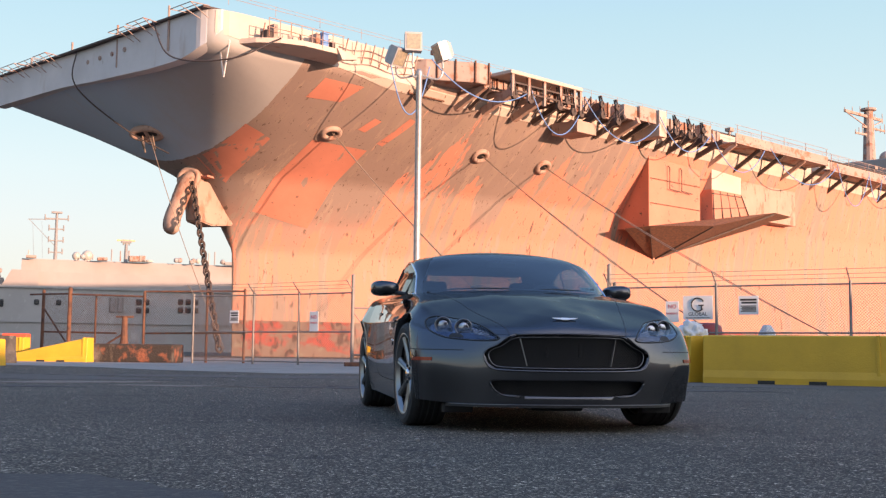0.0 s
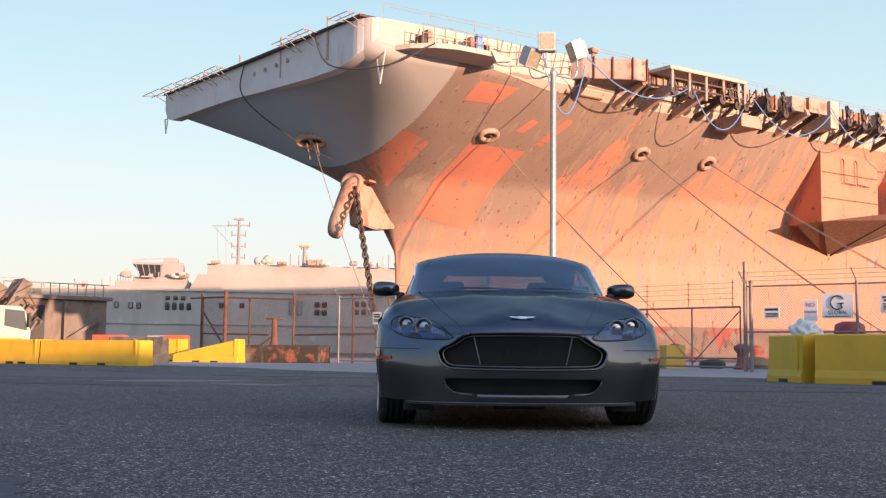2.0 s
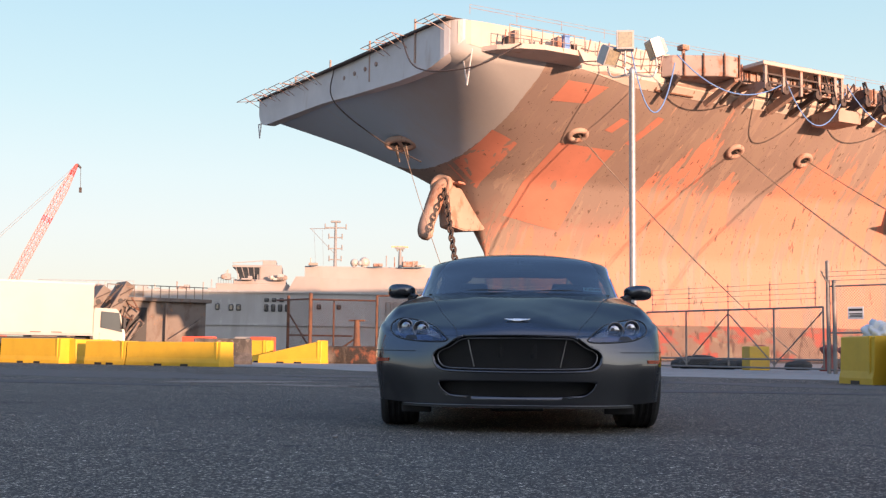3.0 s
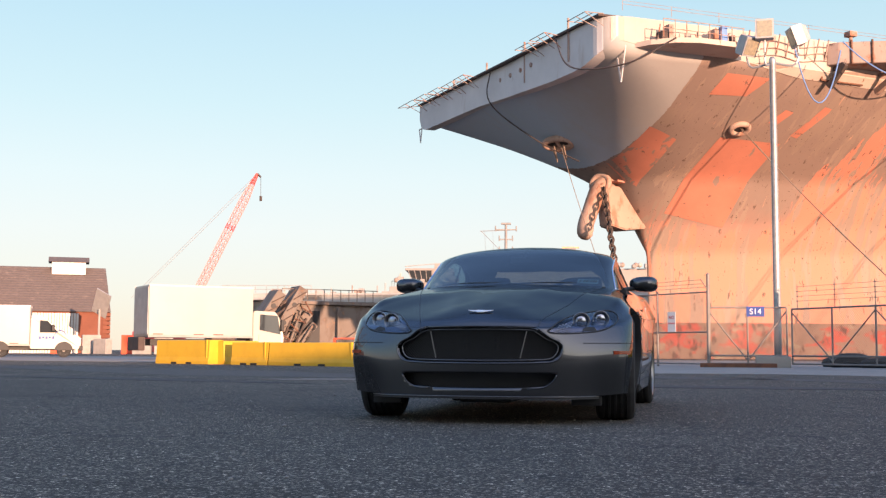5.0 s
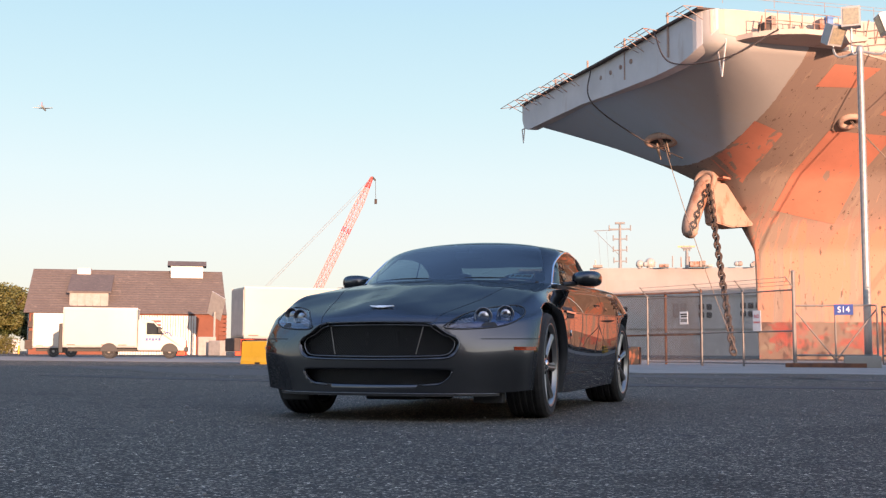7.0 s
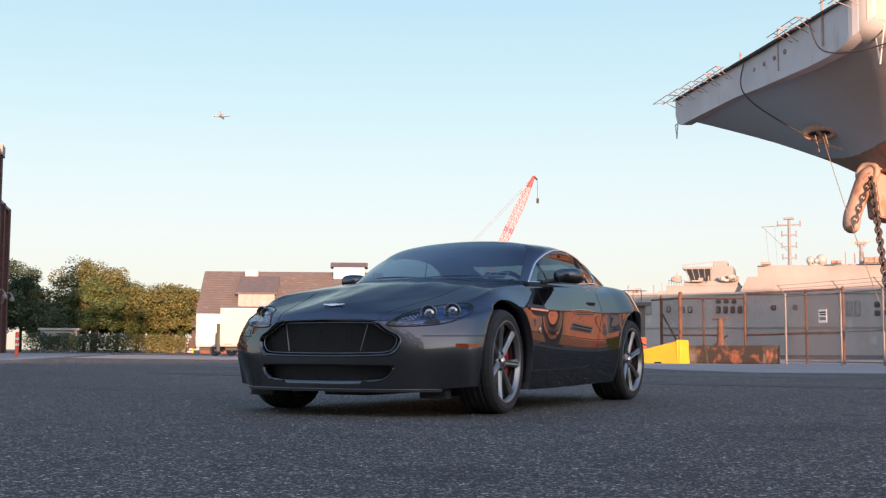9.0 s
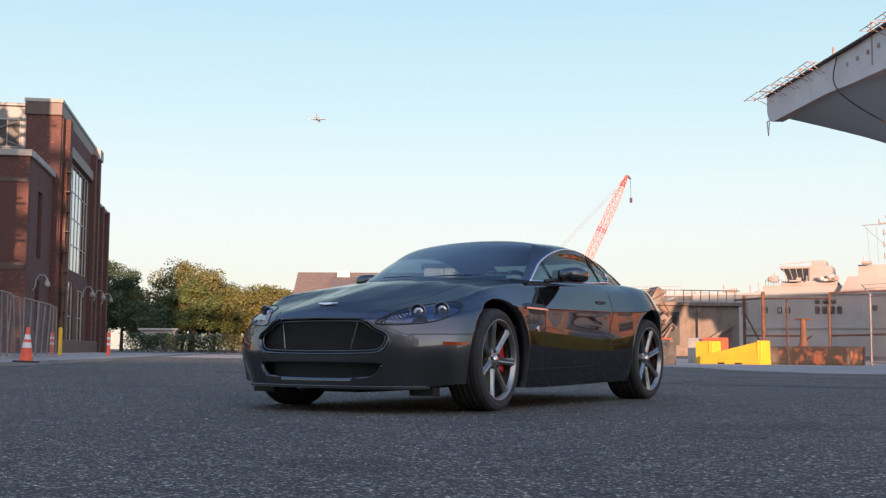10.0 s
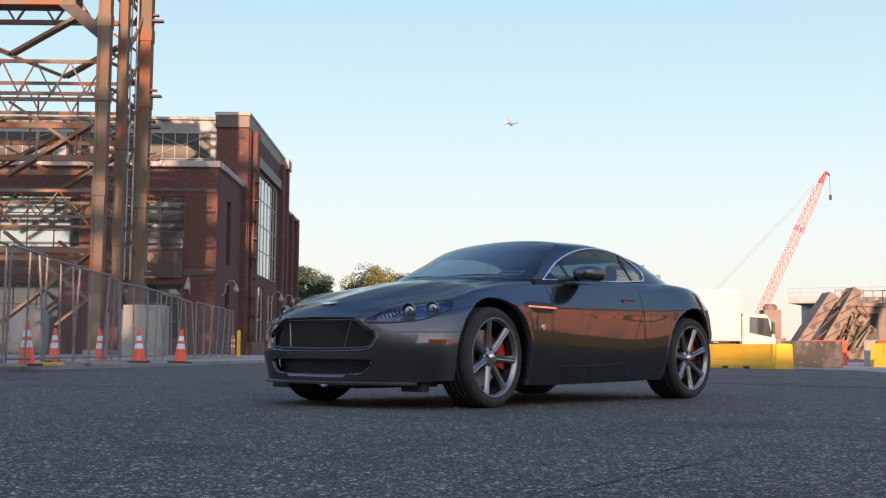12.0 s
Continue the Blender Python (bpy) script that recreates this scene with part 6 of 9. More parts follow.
part("coping", bm, STONE, hall)
# east flank with the tall glass wall: frame x away from the corner, front to the lot's north
FL = HALL @ pose(0, 0, 0, 0, 0, 90)
flank = empty("hall_flank", FL, "brick flank wall with a tall glazed bay", "building")
wx0, wx1, wz0, wz1 = 3.0, 15.5, 6.2, 14.2
part("wall", bay(0.0, 20.5, 0, 16.6, [(wx0, wx1, wz0, wz1), (4.0, 8.0, 0, 5.4), (10, 14, .6, 5.0)], -.12, .3), BRICKWALL, flank)
window(flank, wx0, wx1, wz0, wz1, 7, 4, MIRRORPANE, TARP, .05, "tall bay of pale reflecting glass")
window(flank, 4.0, 8.0, .2, 5.4, 2, 2, PANE, TARP, .05)
window(flank, 10, 14, .6, 5.0, 2, 2, PANE, TARP, .05)
for x in (1.6, 16.8, 19.6):
    bm = bmesh.new()
    box(bm, x - .6, x + .6, -.5, -.12, 0, 16.6, .03)
    part("buttress", bm, BRICKWALL, flank)
bm = bmesh.new()
box(bm, 2.6, 16.0, -.35, -.12, 14.3, 15.1, .03)
part("lintel", bm, GRANITE, flank)
bm = bmesh.new()
box(bm, -.05, 20.6, -.55, -.1, 0, 1.0, .04)
part("plinth", bm, GRANITE, flank)
bm = bmesh.new()
box(bm, 18.6, 20.7, -.6, 4, 16.6, 17.5, .04)
part("parapet", bm, STONE, flank)
far_wing = empty("hall_annex", FL @ pose(20.6, .2, 0), "lower brick annex with a flat roof", "building")
part("wall", bay(0, 10.6, 0, 13.2, [(2, 4, 6.5, 11), (7, 9, 6.5, 11)], 0, .4), BRICKWALL, far_wing)
bm = bmesh.new()
box(bm, 0, 10.6, .4, 20, 0, 13.2)
part("core", bm, BRICKWALL, far_wing)
for x in (2, 7):
    window(far_wing, x, x + 2, 6.5, 11, 2, 3, PANE, STONE, .15)
for x in (.6, 5.5, 10.0):
    bm = bmesh.new()
    box(bm, x - .5, x + .5, -.4, 0, 0, 13.4, .03)
    part("buttress", bm, BRICKWALL, far_wing)
bm = bmesh.new()
box(bm, -.1, 10.7, -.3, 20, 13.2, 13.45, .03)
part("coping", bm, STONE, far_wing)
# lower wing in front
wing = empty("brick_wing", HALL @ pose(-.4, -9.6, 0), "dark brick wing with large multi-pane windows", "building")
wh = [(-7.0, -2.1, 6.9, 10.3), (-7.0, -2.1, 1.0, 4.6), (-17.5, -8.8, 6.9, 10.3), (-28, -20, 6.9, 10.3), (-17.5, -10, .6, 4.6), (-28, -20, .6, 4.6), (-39, -31, 6.9, 10.3)]
part("front_wall", bay(-46, 0, 0, 12.2, wh, 0, .5), BRICKWALL, wing)
for i, h in enumerate(wh):
    up = h[2] > 4
    window(wing, h[0], h[1], h[2], h[3], 3 if h[1] - h[0] < 6 else 5, 3, MIRRORPANE if up else PANE, GANTRY, .25, "large factory window with warm reflections" if up else "")
bm = bmesh.new()
box(bm, -46, -.2, .55, 9.2, 0, 11.9)
part("core", bm, DARK, wing)
part("end_wall", bay(0, 9.4, 0, 12.2, [(3, 4.6, 6.2, 10.5), (3, 4.6, 1.5, 4.8)], 0, .4), BRICKWALL, wing).matrix_basis = pose(0, 0, 0, 0, 0, 90) @ pose(.5, -.02, 0)
for z in (6.2, 1.5):
    bm = bmesh.new()
    box(bm, -.3, -.2, 3.5, 5.1, z, z + 4.3 if z > 5 else z + 3.3)
    part("pane", bm, PANE, wing)
bm = bmesh.new()
box(bm, -46.2, .15, -.2, .6, 12.2, 12.6, .03)
box(bm, -.4, .2, .6, 9.6, 12.2, 12.6, .03)
part("coping", bm, STONE, wing)
bm = bmesh.new()
box(bm, -46, -.1, -.06, .0, 10.6, 10.85)
box(bm, -46, -.1, -.05, .0, 5.2, 5.6)
part("brick_band", bm, GRANITE, wing)
brick_joints("brick", wing, -9.5, -.2, 5.7, 10.5, wh, BRICKWALL, 290)
bm = bmesh.new()
box(bm, -7.0, -2.1, -.2, -.02, 5.0, 6.7, .02)
shutter = part("shutter", bm, GRANITE, wing)
for k in range(26):
    part("slat", boxed(-6.9 + k * .182, -6.8 + k * .182, -.23, -.2, 5.1, 6.6), GRANITE, shutter)


def wall_lamp(parent, m):
    bm = bmesh.new()
    pipe(bm, [m @ Vector(p) for p in ((0, 0, -.6), (0, -.16, -.4), (0, -.22, .1), (0, -.4, .38), (0, -.72, .38), (0, -.88, .12))], .045, 7)
    lampo = part("wall_lamp", bm, STONE, parent, "pale gooseneck wall lamp")
    bm = bmesh.new()
    lathe(bm, [(.22, -.42), (.19, -.2), (.09, -.04), (.06, .08)], 14, m @ Matrix.Translation((0, -.88, .06)))
    part("shade", bm, STONE, lampo, smooth=True)


wall_lamp(wing, pose(-1.6, -.1, 4.6))
wall_lamp(wing, pose(.1, 2.0, 4.6, 0, 0, 90))
wall_lamp(flank, pose(10.0, -.4, 4.8))
wall_lamp(flank, pose(17.6, -.4, 4.9))
wall_lamp(far_wing, pose(5.0, -.4, 5.0))
# ladder and downpipes on the corner
bm = bmesh.new()
for x in (-.25, .25):
    tube(bm, (x, -.2, .5), (x, -.2, 13.5), .04, 6)
for k in range(40):
    tube(bm, (-.25, -.2, .8 + k * .32), (.25, -.2, .8 + k * .32), .025, 5)
for k in range(9):
    box(bm, -.45, .45, -.5, -.15, 1.5 + k * 1.4, 1.56 + k * 1.4)
ob = part("ladder", bm, GANTRY, flank)
ob.matrix_basis = pose(.6, -.2, 0)

# ---- steel gantry ----
gantry = empty("steel_gantry", pose(0, 0, 0), "rusty riveted steel gantry legs and lattice trusses", "gantry")
GP = {"a": Vector((-45.6, 26.2, 0)), "b": Vector((-46.2, 27.7, 0)), "c": Vector((-46.98, 29.5, 0))}
U, V = E1, E2
GZ = 30.0


def lattice(a, b, h, step=1.3, t=.14):
    """A flat lattice girder from a to b, h deep."""
    a, b = Vector(a), Vector(b)
    bm = bmesh.new()
    up = Vector((0, 0, h))
    bar(bm, a, b, t, t * 1.3)
    bar(bm, a + up, b + up, t, t * 1.3)
    n = max(2, round((b - a).length / step))
    for i in range(n):
        p, q = a.lerp(b, i / n), a.lerp(b, (i + 1) / n)
        bar(bm, p if i % 2 else p + up, q + up if i % 2 else q, t * .55, t * .55)
    return bm


def leg(p, w, d, plates):
    m = Matrix.Translation(p) @ Matrix(((-U.x, V.x, 0, 0), (-U.y, V.y, 0, 0), (0, 0, 1, 0), (0, 0, 0, 1)))
    bm = bmesh.new()
    box(bm, -.04, .04, -d / 2 + .052, d / 2 - .052, .3, GZ, 0, m)
    lg = part("leg", bm, GANTRY, gantry)
    for x0, x1, y0, y1 in ((-w / 2 + .062, w / 2 - .062, -d / 2, -d / 2 + .05), (-w / 2 + .062, w / 2 - .062, d / 2 - .05, d / 2), (-w / 2 - .06, -w / 2 + .06, -d / 2 - .04, d / 2 + .04), (w / 2 - .06, w / 2 + .06, -d / 2 - .04, d / 2 + .04)):
        bm = bmesh.new()
        box(bm, x0, x1, y0, y1, .3, GZ, 0, m)
        part("flange", bm, GANTRY, lg)
    for z in plates:
        bm = bmesh.new()
        box(bm, -w / 2 - .10, w / 2 + .10, -d / 2 - .07, d / 2 + .07, z - .35, z + .35, .02, m)
        part("gusset", bm, GANTRY, lg)
    bm = bmesh.new()
    box(bm, -w * .9, w * .9, -d, d, 0, .35, .03, m)
    part("footing", bm, CONCRETE, lg)


leg(GP["a"], .50, .5, (3.6, 8.4, 13.2, 17))
leg(GP["b"], .36, .45, (6, 11))
leg(GP["c"], .66, .6, (3.4, 8.2, 13.6, 17.2))
for k in (10.8, 21.0):
    leg(GP["a"] + U * k + V * 1.0, .34, .4, (8.4, 13.2))
    leg(GP["c"] + U * k + V * 3.0, .5, .5, (8.4,))
up = lambda z: Vector((0, 0, z))
for base in (GP["a"], GP["c"] + V * 1.5):
    for z, h, step, t in ((13.25, 1.65, .85, .13), (7.0, 1.3, 1.0, .12), (18.3, 1.7, 1.1, .2)):
        part("truss", lattice(base + up(z), base + U * 21.5 + up(z), h, step, t), GANTRY, gantry)
    for z, t in ((12.95, .12), (11.6, .16), (9.95, .18), (5.3, .16)):
        bm = bmesh.new()
        bar(bm, base + up(z), base + U * 21.5 + up(z), t, t * 1.6)
        part("beam", bm, GANTRY, gantry)
    for k in (0, 10.6):
        for k0, z0, k1, z1, t in ((4.7, 12.8, .1, 9.8, .24), (4.7, 9.05, .1, 11.95, .30), (4.7, 15.3, 1.0, 17.5, .30), (2.1, 17.7, 0, 16.1, .22), (4.7, 6.2, .2, 2.7, .26), (4.7, 1.7, .2, 5.3, .26), (10.4, 12.8, 5.0, 9.8, .24), (10.4, 9.05, 5.0, 11.95, .28), (10.4, 17.5, 4.8, 15.3, .28)):
            bm = bmesh.new()
            bar(bm, base + U * (k + k0) + up(z0), base + U * (k + k1) + up(z1), t * .55, t, (-V.x, -V.y, 0))
            part("brace", bm, GANTRY, gantry)
            bm = bmesh.new()
            bar(bm, base + V * .35 + U * (k + k0) + up(z0), base + V * .35 + U * (k + k1) + up(z1), t * .4, t * .6, (-V.x, -V.y, 0))
            part("brace_channel", bm, GANTRY, gantry)
    for k in (1.25, 3.25, 6.5, 9.0):
        bm = bmesh.new()
        tube(bm, base + U * k + up(9.95), base + U * k + up(13.25), .055, 6)
        part("hanger", bm, GANTRY, gantry)
for z0, z1 in ((18.9, 17.9), (14.95, 13.8), (13.1, 12.1), (11.2, 10.4), (8.7, 8.1), (7.1, 6.6), (4.4, 4.1)):
    part("side_lattice", lattice(GP["b"] + up(z0), GP["c"] + V * 1.3 + up(z1), .5, .42, .11), GANTRY, gantry)
    part("side_lattice", lattice(GP["a"] + U * .2 + V * .4 + up(z0 + .2), GP["b"] + up(z0), .5, .42, .11), GANTRY, gantry)
    bm = bmesh.new()
    box(bm, -.55, .95, -.2, .2, -.05, .05, 0, Matrix.Translation(GP["c"] + up(z1 + .1)) @ Matrix.Rotation(math.atan2(-U.y, -U.x), 4, "Z"))
    box(bm, -.45, .7, -.15, .15, .28, .36, 0, Matrix.Translation(GP["c"] + up(z1 + .1)) @ Matrix.Rotation(math.atan2(-U.y, -U.x), 4, "Z"))
    part("shelf_plate", bm, GANTRY, gantry)
for z0, z1 in ((15.2, 18.6), (13.4, 16.4), (11.4, 13.8), (8.8, 12.2), (7.4, 5.0), (4.6, 8.2), (4.6, 1.2)):
    bm = bmesh.new()
    bar(bm, GP["b"] + up(z0), GP["c"] + up(z1), .09, .13)
    part("brace", bm, GANTRY, gantry)
for f in (.35, .62):
    bm = bmesh.new()
    tube(bm, GP["b"].lerp(GP["c"], f) + up(4), GP["b"].lerp(GP["c"], f) + up(22), .045, 6)
    part("conduit", bm, TARP, gantry)
bm = bmesh.new()
bar(bm, GP["a"] + up(16.2), GP["a"] + U * 5.2 + up(20.6), .40, .62)
part("knee_girder", bm, CABLE, gantry)
bm = bmesh.new()
bar(bm, GP["a"] + U * 1.5 + V * .4 + up(18.6), GP["a"] + U * 21 + V * .4 + up(18.6), 1.2, 1.6)
part("top_girder", bm, GANTRY, gantry)
bm = bmesh.new()
box(bm, -1.0, 1.0, -.7, .7, 0, 2.5, .06)
ob = tagged(mesh_object("concrete_pier", bm, CONCRETE), "pale concrete pier under the gantry leg", "pier")
ob.matrix_world = pose(-43.6, 27.8, .09, 0, 0, 42)
for k, (x, y, mat) in enumerate(((-52, 26, STONE), (-55, 28, STONE), (-50.5, 31, TARP))):
    bm = bmesh.new()
    lathe(bm, [(.9, 0), (.95, .2), (.95, 2.2), (.6, 2.5)], 18)
    ob = tagged(mesh_object("storage_drum", bm, mat, True), "pale rounded storage drum under the gantry", "drum", "drums")
    ob.matrix_world = pose(x, y, .09)

# ---- shed with the shingled roof ----
m, n = facing((-86.3, 104.4), (-66.5, 116.2))
shed = empty("gabled_shed", m, "long shed with a grey shingled roof and a small roof vent", "building")
bm = bmesh.new()
box(bm, .6, n - .4, .4, 13.6, 0, 4.9)
part("wall", bm, PLANK, shed)
bm = bmesh.new()
v = [bm.verts.new(p) for p in ((0, 0, 4.8), (n, 0, 4.8), (n - .5, 7, 10.35), (.05, 7, 10.35), (0, 14, 4.8), (n, 14, 4.8))]
for f in ((0, 1, 2, 3), (3, 2, 5, 4), (0, 3, 4), (1, 5, 2)):
    bm.faces.new([v[i] for i in f])
roof = part("roof", bm, SHINGLE, shed)
bm = bmesh.new()
for k in range(18):
    z = 4.85 + k * .31
    t = (z - 4.8) / 5.55
    bar(bm, (.1, 7 * t - .03, z), (n - .5 * t - .05, 7 * t - .03, z), .05, .05)
part("shingle_course", bm, SHINGLE, roof)
bm = bmesh.new()
box(bm, 16.3, 20.2, 5.6, 8.4, 9.4, 10.95, .03)
vent = part("roof_vent", bm, TARP, shed, "pale metal roof vent")
bm = bmesh.new()
v = [bm.verts.new(p) for p in ((15.9, 5.3, 10.9), (20.6, 5.3, 10.9), (20.6, 7, 11.6), (15.9, 7, 11.6), (15.9, 8.7, 10.9), (20.6, 8.7, 10.9))]
for f in ((0, 1, 2, 3), (3, 2, 5, 4), (0, 3, 4), (1, 5, 2)):
    bm.faces.new([v[i] for i in f])
part("vent_roof", bm, SHINGLE, vent)
bm = bmesh.new()
box(bm, 5.2, 6.8, 6.2, 7.4, 9.6, 10.5, .03)
part("ridge_hatch", bm, TARP, shed)
bm = bmesh.new()
for k in range(30):
    box(bm, n - 12.5 + k * .30, n - 12.5 + k * .30 + .24, -.25, -.05, 0, 4.6)
part("sheet_cladding", bm, TARP, shed, "grey corrugated cladding")
for k in range(9):
    bm = bmesh.new()
    box(bm, n - .9, n + .0, .2, 13.8, .3 + k * .5, .72 + k * .5)
    part("wall_board", bm, PLANK, shed)
sign("shed_sign", tuple((m @ Vector((n - 8.2, -.4, 0)))[:2]), tuple((m @ Vector((n - 5.6, -.4, 0)))[:2]), 3.2, 1.5, 2.2, SIGNWHITE, "white notice board with unreadable red print on the shed", [((2, 1.2), .28, 0, .7, REDINK), ((2, 1.1), .22, 0, -.2, SIGNBLUE), ((1, 1.2), .15, 0, -.85, REDINK)])
bm = bmesh.new()
box(bm, 4.9, 9.3, 1.2, 6, 5.6, 7.4)
dormer = part("dormer", bm, STONE, shed, "pale boarded dormer")
bm = bmesh.new()
v = [bm.verts.new(q) for q in ((4.6, 1.0, 7.4), (9.6, 1.0, 7.4), (9.6, 6.6, 9.9), (4.6, 6.6, 9.9), (4.6, 1.0, 7.2), (9.6, 1.0, 7.2), (9.6, 6.6, 9.7), (4.6, 6.6, 9.7))]
for f in ((0, 1, 2, 3), (7, 6, 5, 4), (0, 4, 5, 1), (1, 5, 6, 2), (0, 3, 7, 4)):
    bm.faces.new([v[i] for i in f])
part("dormer_roof", bm, SHINGLE, dormer)
for k in range(5):
    bm = bmesh.new()
    box(bm, 5.0 + k * .86, 5.8 + k * .86, 1.14, 1.22, 5.7, 7.35, .01)
    part("board", bm, STONE, dormer)
lightpost = empty("solar_light", pose(-60, 102, 0), "tilted solar panel light on a mast", "lamp post")
bm = bmesh.new()
tube(bm, (0, 0, 0), (0, 0, 4.6), .12, 8)
part("mast", bm, STONE, lightpost)
bm = bmesh.new()
box(bm, -.9, .9, -.06, .06, -1.4, 1.4, .02, pose(.2, 0, 5.2, 24, 28, 0))
part("panel", bm, TARP, lightpost)
random.seed(14)
for i in range(7):
    bm = bmesh.new()
    box(bm, -.9, .9, -.4, .4, 0, 1.9 if i % 2 else 1.5, .06)
    ob = tagged(mesh_object("road_barrier", bm, ORANGE if i % 3 == 0 else STONE), "faded orange and white road barrier by the shed", "barrier", "road barriers")
    ob.matrix_world = pose(-61 + i * 2.1, 98 + random.uniform(-2, 2), 0, 0, 0, random.uniform(-40, 40))

# ---- made-up hall outside the view, added to shade the lot from the low sun ----
SD, SL = Vector((math.sin(SUN_AZ), math.cos(SUN_AZ), 0)), Vector((-math.cos(SUN_AZ), math.sin(SUN_AZ), 0))
p0, p1 = SD * 28 - SL * 54, SD * 28 + SL * 26
m, n = facing(p1, p0)
yard = empty("yard_hall", m, "unseen stand-in brick hall added to shade the lot", "building")
bm = bmesh.new()
box(bm, 0, n, .4, 20, 0, 5.0)
part("core", bm, BRICKWALL, yard)
part("front_wall", bay(0, n, 0, 5.2, [(k * 8 + 2, k * 8 + 6, 1.0, 4.0) for k in range(10)], -.1, .38), BRICKWALL, yard)
for k in range(10):
    window(yard, k * 8 + 2, k * 8 + 6, 1.0, 4.0, 3, 3, PANE, STONE, .15)
tall0, tall1 = 33.0, 79.0
bm = bmesh.new()
box(bm, tall0, tall1, 2.0, 18, 5.0, 8.6)
part("upper_storey", bm, BRICKWALL, yard)
for k in range(7):
    window(yard, tall0 + 1 + k * 6, tall0 + 5 + k * 6, 5.8, 7.8, 3, 2, PANE, STONE, 1.9)
# invented steel craneway frame over the hall; its bars and sheets dapple the sun
for row in (4.0, 10.0):
    for k in range(12):
        x = tall0 + k * 4
        bm = bmesh.new()
        bar(bm, (x, row, 8.6), (x, row, 24.6), .7, .6)
        part("frame_column", bm, GANTRY, yard)
    for z in (11.6, 14.6, 17.6, 20.6, 24.1):
        bm = bmesh.new()
        bar(bm, (tall0, row, z), (tall1, row, z), .5, .8)
        part("frame_girder", bm, GANTRY, yard)
    for k in range(11):
        x = tall0 + k * 4
        bm = bmesh.new()
        bar(bm, (x, row, 8.6 if (k + row) % 2 else 17.6), (x + 4, row, 17.6 if (k + row) % 2 else 8.6), .45, .4)
        bar(bm, (x, row, 17.6 if k % 2 else 24.6), (x + 4, row, 24.6 if k % 2 else 17.6), .4, .4)
        part("frame_brace", bm, GANTRY, yard)
for k in range(11):
    if k % 4 != 2:
        bm = bmesh.new()
        box(bm, tall0 + k * 4 + .4, tall0 + k * 4 + 3.6, 6.8, 7.2, 8.6 + 3 * (k % 2), 13.1 + 2.5 * ((k * 7) % 4), .05)
        part("cladding_sheet", bm, TARP, yard)
random.seed(31)
for k in range(22):
    x, z = tall0 + k * 2.05 + random.uniform(-.3, .3), 8.6 + random.uniform(0, 3.5)
    bm = bmesh.new()
    box(bm, x, x + random.uniform(.7, 1.7), 12.6, 13.0, z, z + random.uniform(7, 14), .05)
    part("cladding_sheet", bm, TARP, yard)

# ---- grey ship across the basin ----
m, n = facing((-95, 184), (14, 204))
ship2 = empty("grey_ship", m, "pale grey naval transport ship moored across the basin", "ship")
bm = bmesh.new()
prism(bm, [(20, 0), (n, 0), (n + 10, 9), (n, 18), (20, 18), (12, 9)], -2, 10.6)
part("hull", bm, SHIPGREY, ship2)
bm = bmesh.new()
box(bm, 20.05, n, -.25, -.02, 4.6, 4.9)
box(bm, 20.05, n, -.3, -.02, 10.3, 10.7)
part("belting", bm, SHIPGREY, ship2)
# portholes and tall vents: x, count, step, middle height, width, height
for x, cnt, st, z, wide, high in ((25.5, 2, 1.5, 8.2, .9, 1.3), (31, 2, 1.5, 8.0, .9, 1.3), (36.7, 2, 1.6, 8.0, 1.1, 2.2), (42.0, 1, 1, 7.8, .7, 1.1), (44.3, 2, 1.3, 7.7, .8, 1.1), (50.4, 4, 1.2, 7.7, .75, 1.3), (50.4, 3, 1.3, 9.1, .8, .7), (59.5, 1, 1, 8.0, .8, .9), (63.0, 1, 1, 8.0, .8, .9),
                                  (71.6, 2, 1.3, 7.75, .95, 2.5), (76.0, 2, 1.3, 8.4, .9, 1.0), (76.0, 2, 1.3, 7.0, .9, 1.0), (83, 3, 1.3, 8.6, .9, 1.0), (83, 3, 1.3, 7.2, .9, 1.0), (93, 2, 1.4, 8.2, .9, 2.2), (101, 3, 1.3, 7.6, .8, 1.2)):
    for k in range(cnt):
        bm = bmesh.new()
        box(bm, x + k * st, x + k * st + wide, -.10, .05, z - high / 2, z + high / 2, .2)
        part("porthole", bm, MASTGREY if high > 2 else PANE, ship2)
bm = bmesh.new()
prism(bm, [(55.8, 2), (n - 2, 2), (n - 2, 16), (55.8, 16)], 10.6, 13.2)
part("deckhouse", bm, SHIPPALE, ship2)
bm = bmesh.new()
prism(bm, [(57.3, 3), (n - 6, 3), (n - 6, 15), (57.3, 15)], 13.2, 15.4)
part("upper_deckhouse", bm, SHIPPALE, ship2)
bm = bmesh.new()
v = [bm.verts.new(p) for p in ((54.3, 0, 10.6), (60, 0, 10.6), (60, 0, 13.3), (55.8, 0, 13.3), (54.3, 1.9, 10.6), (60, 1.9, 10.6), (60, 1.9, 13.3), (55.8, 1.9, 13.3))]
for f in ((0, 1, 2, 3), (4, 7, 6, 5), (0, 3, 7, 4), (1, 5, 6, 2), (3, 2, 6, 7)):
    bm.faces.new([v[i] for i in f])
part("wing_plate", bm, SHIPPALE, ship2)
bridge = bmesh.new()
box(bridge, 41.8, 54.6, 2, 14, 10.6, 12.0, .1)
box(bridge, 44.8, 54.0, 2.4, 14, 12.0, 12.8, .1)
box(bridge, 44.6, 49.6, 2.0, 14, 14.9, 15.3, .08)
box(bridge, 49.4, 53.2, 3.0, 14, 12.8, 15.4, .1)
box(bridge, 49.8, 52.2, 3.4, 10, 15.4, 16.3, .1)
bb = part("bridge", bridge, SHIPPALE, ship2)
bm = bmesh.new()
